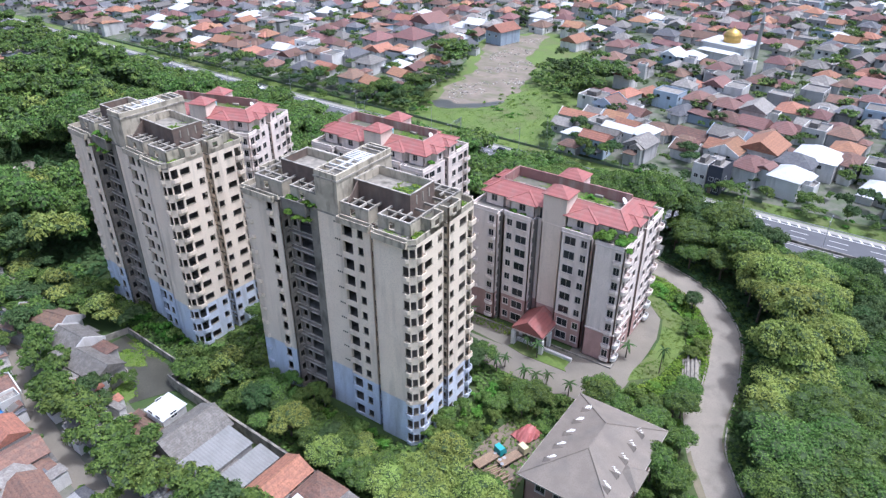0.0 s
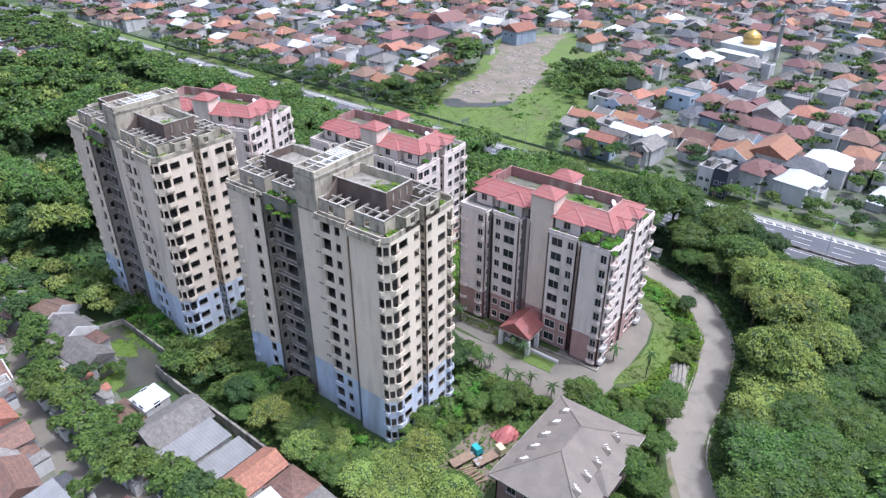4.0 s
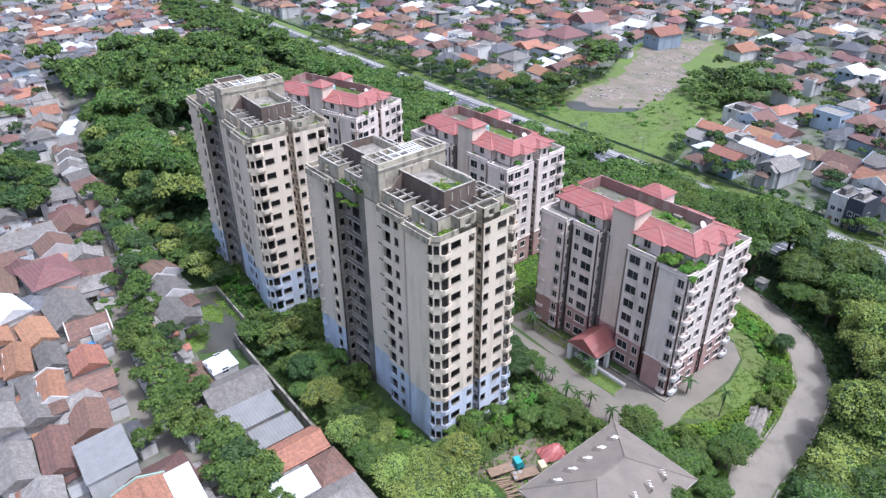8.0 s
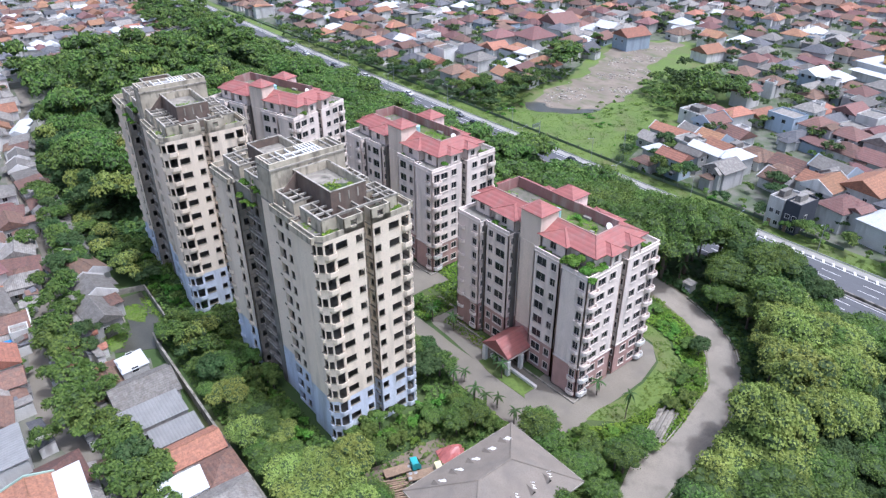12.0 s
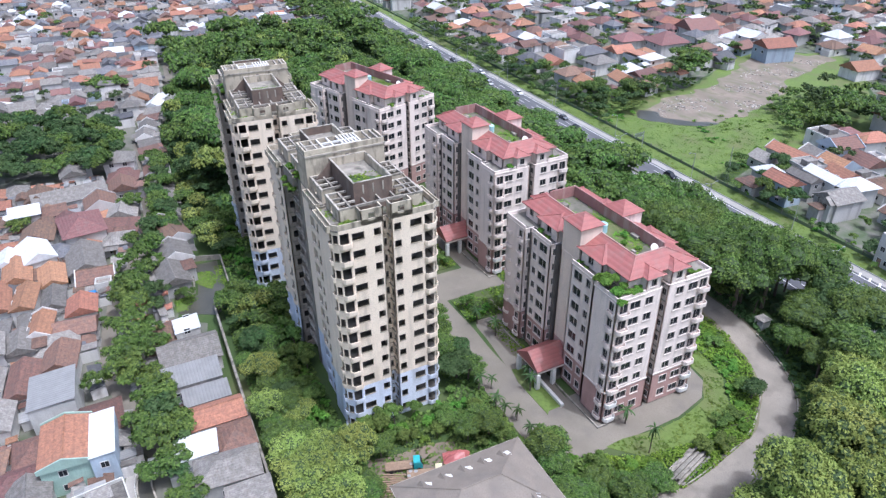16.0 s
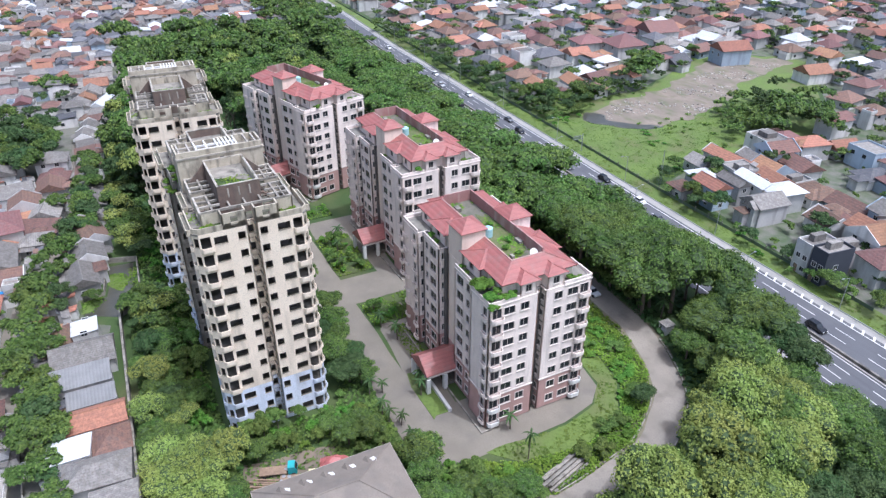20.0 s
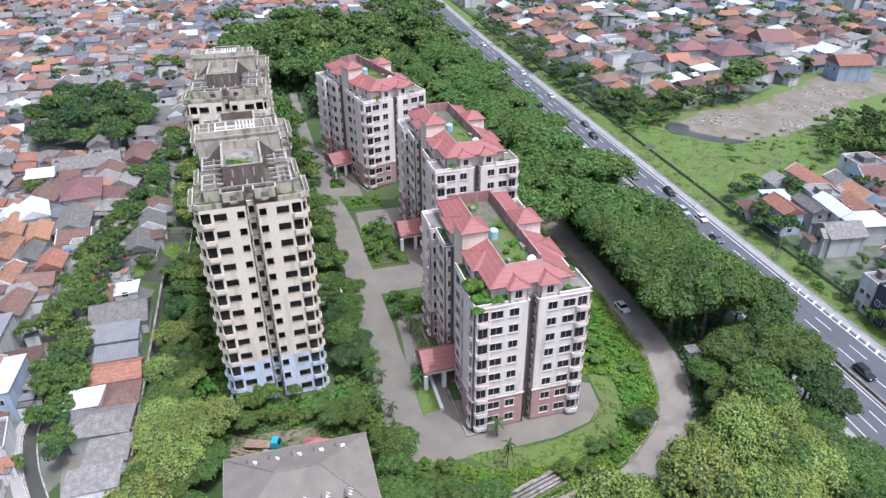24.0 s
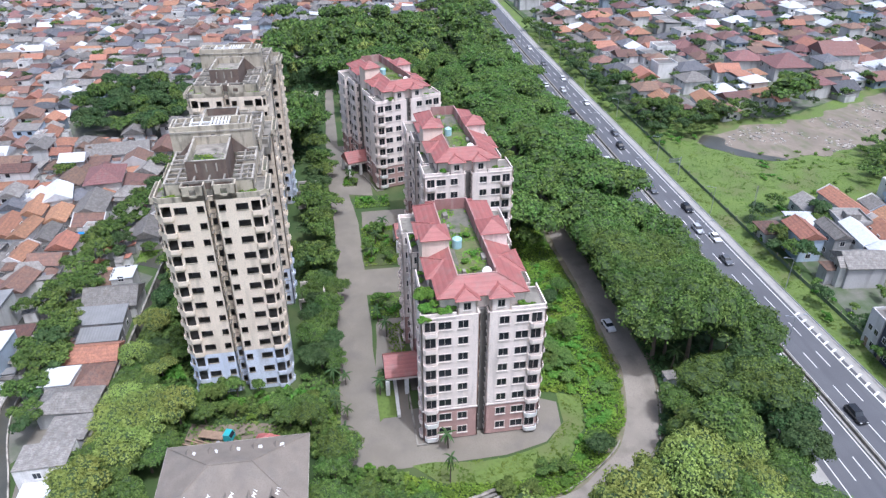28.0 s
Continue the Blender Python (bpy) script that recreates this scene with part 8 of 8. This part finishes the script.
# trucks in the clay yard
PALEYEL = surf("pale_yellow_cab_paint", (0.66, 0.58, 0.36), (0.58, 0.5, 0.3), 1.0, rough=0.45)
for x, y, rot, cab_m, words in ((-39.4, 77.2, 70, PALEYEL, "flatbed truck with a pale yellow cab and a timber bed"), (-42.6, 74.6, 72, TEAL, "flatbed truck with a turquoise cab and a timber bed")):
    tk = thing("truck", words, "truck")
    part("chassis", Geo().box(-4.6, 3.2, -0.45, 0.45, 0.6, 0.9), RUBBER, tk)
    bed = part("bed", Geo().box(-4.6, 1.2, -1.15, 1.15, 0.9, 1.1), TIMBER, tk)
    for i in range(6):
        part("plank", Geo().box(-4.5, 1.1, -1.1 + i * 0.37, -0.8 + i * 0.37, 1.1, 1.16), TIMBER, bed)
    part("cab", Geo().add([(1.5, -1.1, 0.7), (3.4, -1.1, 0.7), (3.4, 1.1, 0.7), (1.5, 1.1, 0.7), (1.5, -1.05, 2.5), (2.9, -1.05, 2.5), (2.9, 1.05, 2.5), (1.5, 1.05, 2.5), (3.4, -1.1, 1.6), (3.4, 1.1, 1.6)], [(3, 2, 1, 0), (4, 5, 6, 7), (0, 1, 8, 5, 4), (2, 3, 7, 6, 9), (3, 0, 4, 7), (1, 2, 9, 8), (8, 9, 6, 5)]), cab_m, tk)
    part("windscreen", Geo().add([(3.42, -0.95, 1.65), (3.42, 0.95, 1.65), (2.96, 0.9, 2.42), (2.96, -0.9, 2.42)], [(0, 1, 2, 3)]), GLASS, tk)
    for xx in (-3.4, -2.2, 2.6):
        for yy in (-1.0, 1.0):
            part("wheel", Geo().tube((xx, yy - 0.14, 0.48), (xx, yy + 0.14, 0.48), 0.48, 0.48, 12), RUBBER, tk)
    tk.matrix_basis = pose(x, y, 0.04, 0, 0, rot) @ Matrix.Diagonal((0.78, 0.78, 0.78, 1))

# timber and scrap in the yard
tpile = thing("timber_pile", "untidy pile of sawn brown timber in the yard", "timber pile")
ry = random.Random(5)
for i in range(14):
    part("plank", Geo().oriented((ry.uniform(-0.6, 0.6), -1.4 + 0.2 * i), (math.cos(ry.uniform(-0.12, 0.12)), math.sin(ry.uniform(-0.12, 0.12))), ry.uniform(3.2, 4.6), 0.16, 0.05 + 0.12 * (i % 3), 0.16 + 0.12 * (i % 3)), TIMBER, tpile)
tpile.matrix_basis = pose(-40.4, 71.0, 0.04, 0, 0, 66) @ Matrix.Diagonal((1.25, 1.5, 1.5, 1))
heap = Geo()
for i in range(9):
    for j in range(9):
        q = noise.noise((i * 0.9, j * 0.9, 3.0))
        heap.v.append((-2.4 + 0.6 * i + 0.1 * q, -1.8 + 0.45 * j, max(0.05, 1.9 * math.cos(0.34 * (i - 4)) * math.cos(0.34 * (j - 4)) + 0.55 * q)))
heap.f += [(9 * i + j, 9 * i + j + 9, 9 * i + j + 10, 9 * i + j + 1) for i in range(8) for j in range(8)]
cover = tagged(part("tarpaulin_heap", heap, RUSTRED), "faded red tarpaulin thrown over a heap in the yard", "tarpaulin")
cover.matrix_basis = pose(-40.4, 83.0, 0.02, 0, 0, 70)
for x, y, rot, mt, words in ((-40.2, 74.0, 12, SHEET_W, "rusty white oil drum standing in the yard"), (-41.0, 74.6, 40, BLUEPL, "blue oil drum standing in the yard"), (-42.4, 75.4, 70, SHEET_W, "pale oil drum standing in the yard"), (-40.6, 75.4, 10, RUSTRED, "faded red oil drum standing in the yard")):
    dr = tagged(part("oil_drum", Geo().tube((0, 0, 0), (0, 0, 0.9), 0.3, 0.3, 12), mt), words, "oil drum")
    part("rim", Geo().tube((0, 0, 0.88), (0, 0, 0.93), 0.32, 0.32, 12), METAL, dr)
    dr.matrix_basis = pose(x, y, 0.04, 0, 0, rot)

# street lamps on the median, and the sign gantry
for i in range(9):
    x = -330 + i * 40.0
    lp = thing("street_lamp", "tall grey double-armed street lamp on the median", "street lamp", "toll road lamps")
    part("pole", Geo().tube((0, 0, 0.2), (0, 0, 9.0), 0.11, 0.07, 8), METAL, lp)
    for s in (-1, 1):
        part("arm", Geo().tube((0, 0, 8.9), (0, s * 1.7, 9.4), 0.05, 0.04, 6), METAL, lp)
        part("lamp_head", Geo().box(-0.14, 0.14, min(s * 1.6, s * 2.3), max(s * 1.6, s * 2.3), 9.35, 9.5), METAL, lp)
    lp.location = (x, hw_y(x, 0.5), 0.1)
for i in range(9):
    x = -300 + i * 38.0
    lp = thing("street_lamp", "slim grey single-armed street lamp on the far verge", "street lamp", "verge lamps")
    part("pole", Geo().tube((0, 0, 0), (0, 0, 8.2), 0.09, 0.06, 8), METAL, lp)
    part("arm", Geo().tube((0, 0, 8.1), (0, -2.0, 8.6), 0.05, 0.04, 6), METAL, lp)
    part("lamp_head", Geo().box(-0.13, 0.13, -2.7, -1.9, 8.55, 8.7), METAL, lp)
    lp.location = (x, hw_y(x, 1.0) + 2.8, 0)
sg = thing("sign_gantry", "grey roadside gantry with two sign boards", "road sign")
part("post", Geo().tube((0, 0, 0), (0, 0, 6.2), 0.16, 0.14, 8), METAL, sg)
part("arm", Geo().tube((0, 0, 5.6), (0, -3.8, 5.6), 0.08, 0.08, 6).tube((0, 0, 4.6), (0, -3.8, 4.6), 0.08, 0.08, 6), METAL, sg)
part("board", Geo().box(-0.06, 0.06, -3.8, -0.6, 4.4, 5.9), GREENP, sg)
sg.location = (-136, 202.6, 0)
# slender mast in the field
ms = thing("mast", "thin dark lattice mast standing in the field", "mast")
for dx, dy in ((0, 0), (0.5, 0), (0.25, 0.45)):
    part("leg", Geo().tube((dx * 1.6, dy * 1.6, 0), (dx * 0.4 + 0.15, dy * 0.4 + 0.1, 11), 0.05, 0.03, 5), METAL, ms)
for i in range(9):
    part("brace", Geo().tube((0.05 * i * 0.4, 0, i * 1.2), (0.75 - i * 0.05, 0, i * 1.2 + 1.1), 0.025, 0.025, 4), METAL, ms)
ms.location = (-104, 208.5, 0)
# tarpaulin in the alley
tp = tagged(part("tarpaulin", Geo().add([(-1.6, -1.2, 2.0), (1.6, -1.2, 1.9), (1.7, 1.2, 2.2), (-1.5, 1.3, 2.3), (0, 0, 2.5), (-1.6, -1.2, 1.0), (1.6, -1.2, 0.9)], [(0, 1, 4), (1, 2, 4), (2, 3, 4), (3, 0, 4), (5, 6, 1, 0)]), BLUEPL), "bright blue tarpaulin over a stall in the alley", "tarpaulin")
part("stall", Geo().box(-1.4, 1.4, -1.0, 1.1, 0, 1.9), TIMBER, tp)
tp.location = (-122, 29.5, 0)


# rubble heaped on the mud
rd = random.Random(77)
rub = Geo()
while len(rub.v) < 8 * 520:
    x, y = rd.uniform(-202, -141), rd.uniform(222, 350)
    edge = noise.noise((x * 0.07, y * 0.07, 4.0)) > 0.05
    if inside(x, y, MUDP) and edge:
        s_, a_ = rd.uniform(0.15, 0.6), rd.uniform(0, 3.14)
        rub.oriented((x, y), (math.cos(a_), math.sin(a_)), s_ * rd.uniform(1.0, 2.4), s_, 0.05, 0.09 + s_ * rd.uniform(0.2, 0.6))
tagged(part("rubble", rub, surf("building_rubble", (0.42, 0.39, 0.35), (0.2, 0.18, 0.15), 0.5, vary=0.5)), "pale rubble and scraps strewn over the mud", "rubble", kind="stuff")

# the trees that stand further off, joined wood by wood
for kind, places, models_t in [(k_, FAR_AT[k_], FAR_TREES[k_]) for k_ in FAR_AT] + [(k_, OUT_AT[k_], OUT_TREES[k_]) for k_ in OUT_AT]:
    data = []
    for me in models_t:
        co = np.empty(len(me.vertices) * 3)
        me.vertices.foreach_get("co", co)
        data.append((co.reshape(-1, 3), [tuple(q.vertices) for q in me.polygons], [q.material_index for q in me.polygons]))
    vs, fs, ms, k = [], [], [], 0
    for i, m in enumerate(places):
        co, fc, mi = data[i % len(data)]
        a = np.array(m)
        vs.append(co @ a[:3, :3].T + a[:3, 3])
        fs += [tuple(k + j for j in q) for q in fc]
        ms += mi
        k += len(co)
    if vs:
        me = bpy.data.meshes.new("woodland")
        me.from_pydata(np.concatenate(vs).tolist(), [], fs)
        for mt in models_t[0].materials:
            me.materials.append(mt)
        me.polygons.foreach_set("material_index", np.array(ms, dtype=np.int32))
        me.update()
        tagged(new("woodland", me), "dense woodland of " + TREE_WORDS[kind][0].split(" with")[0] + "s", "woodland", kind="stuff")
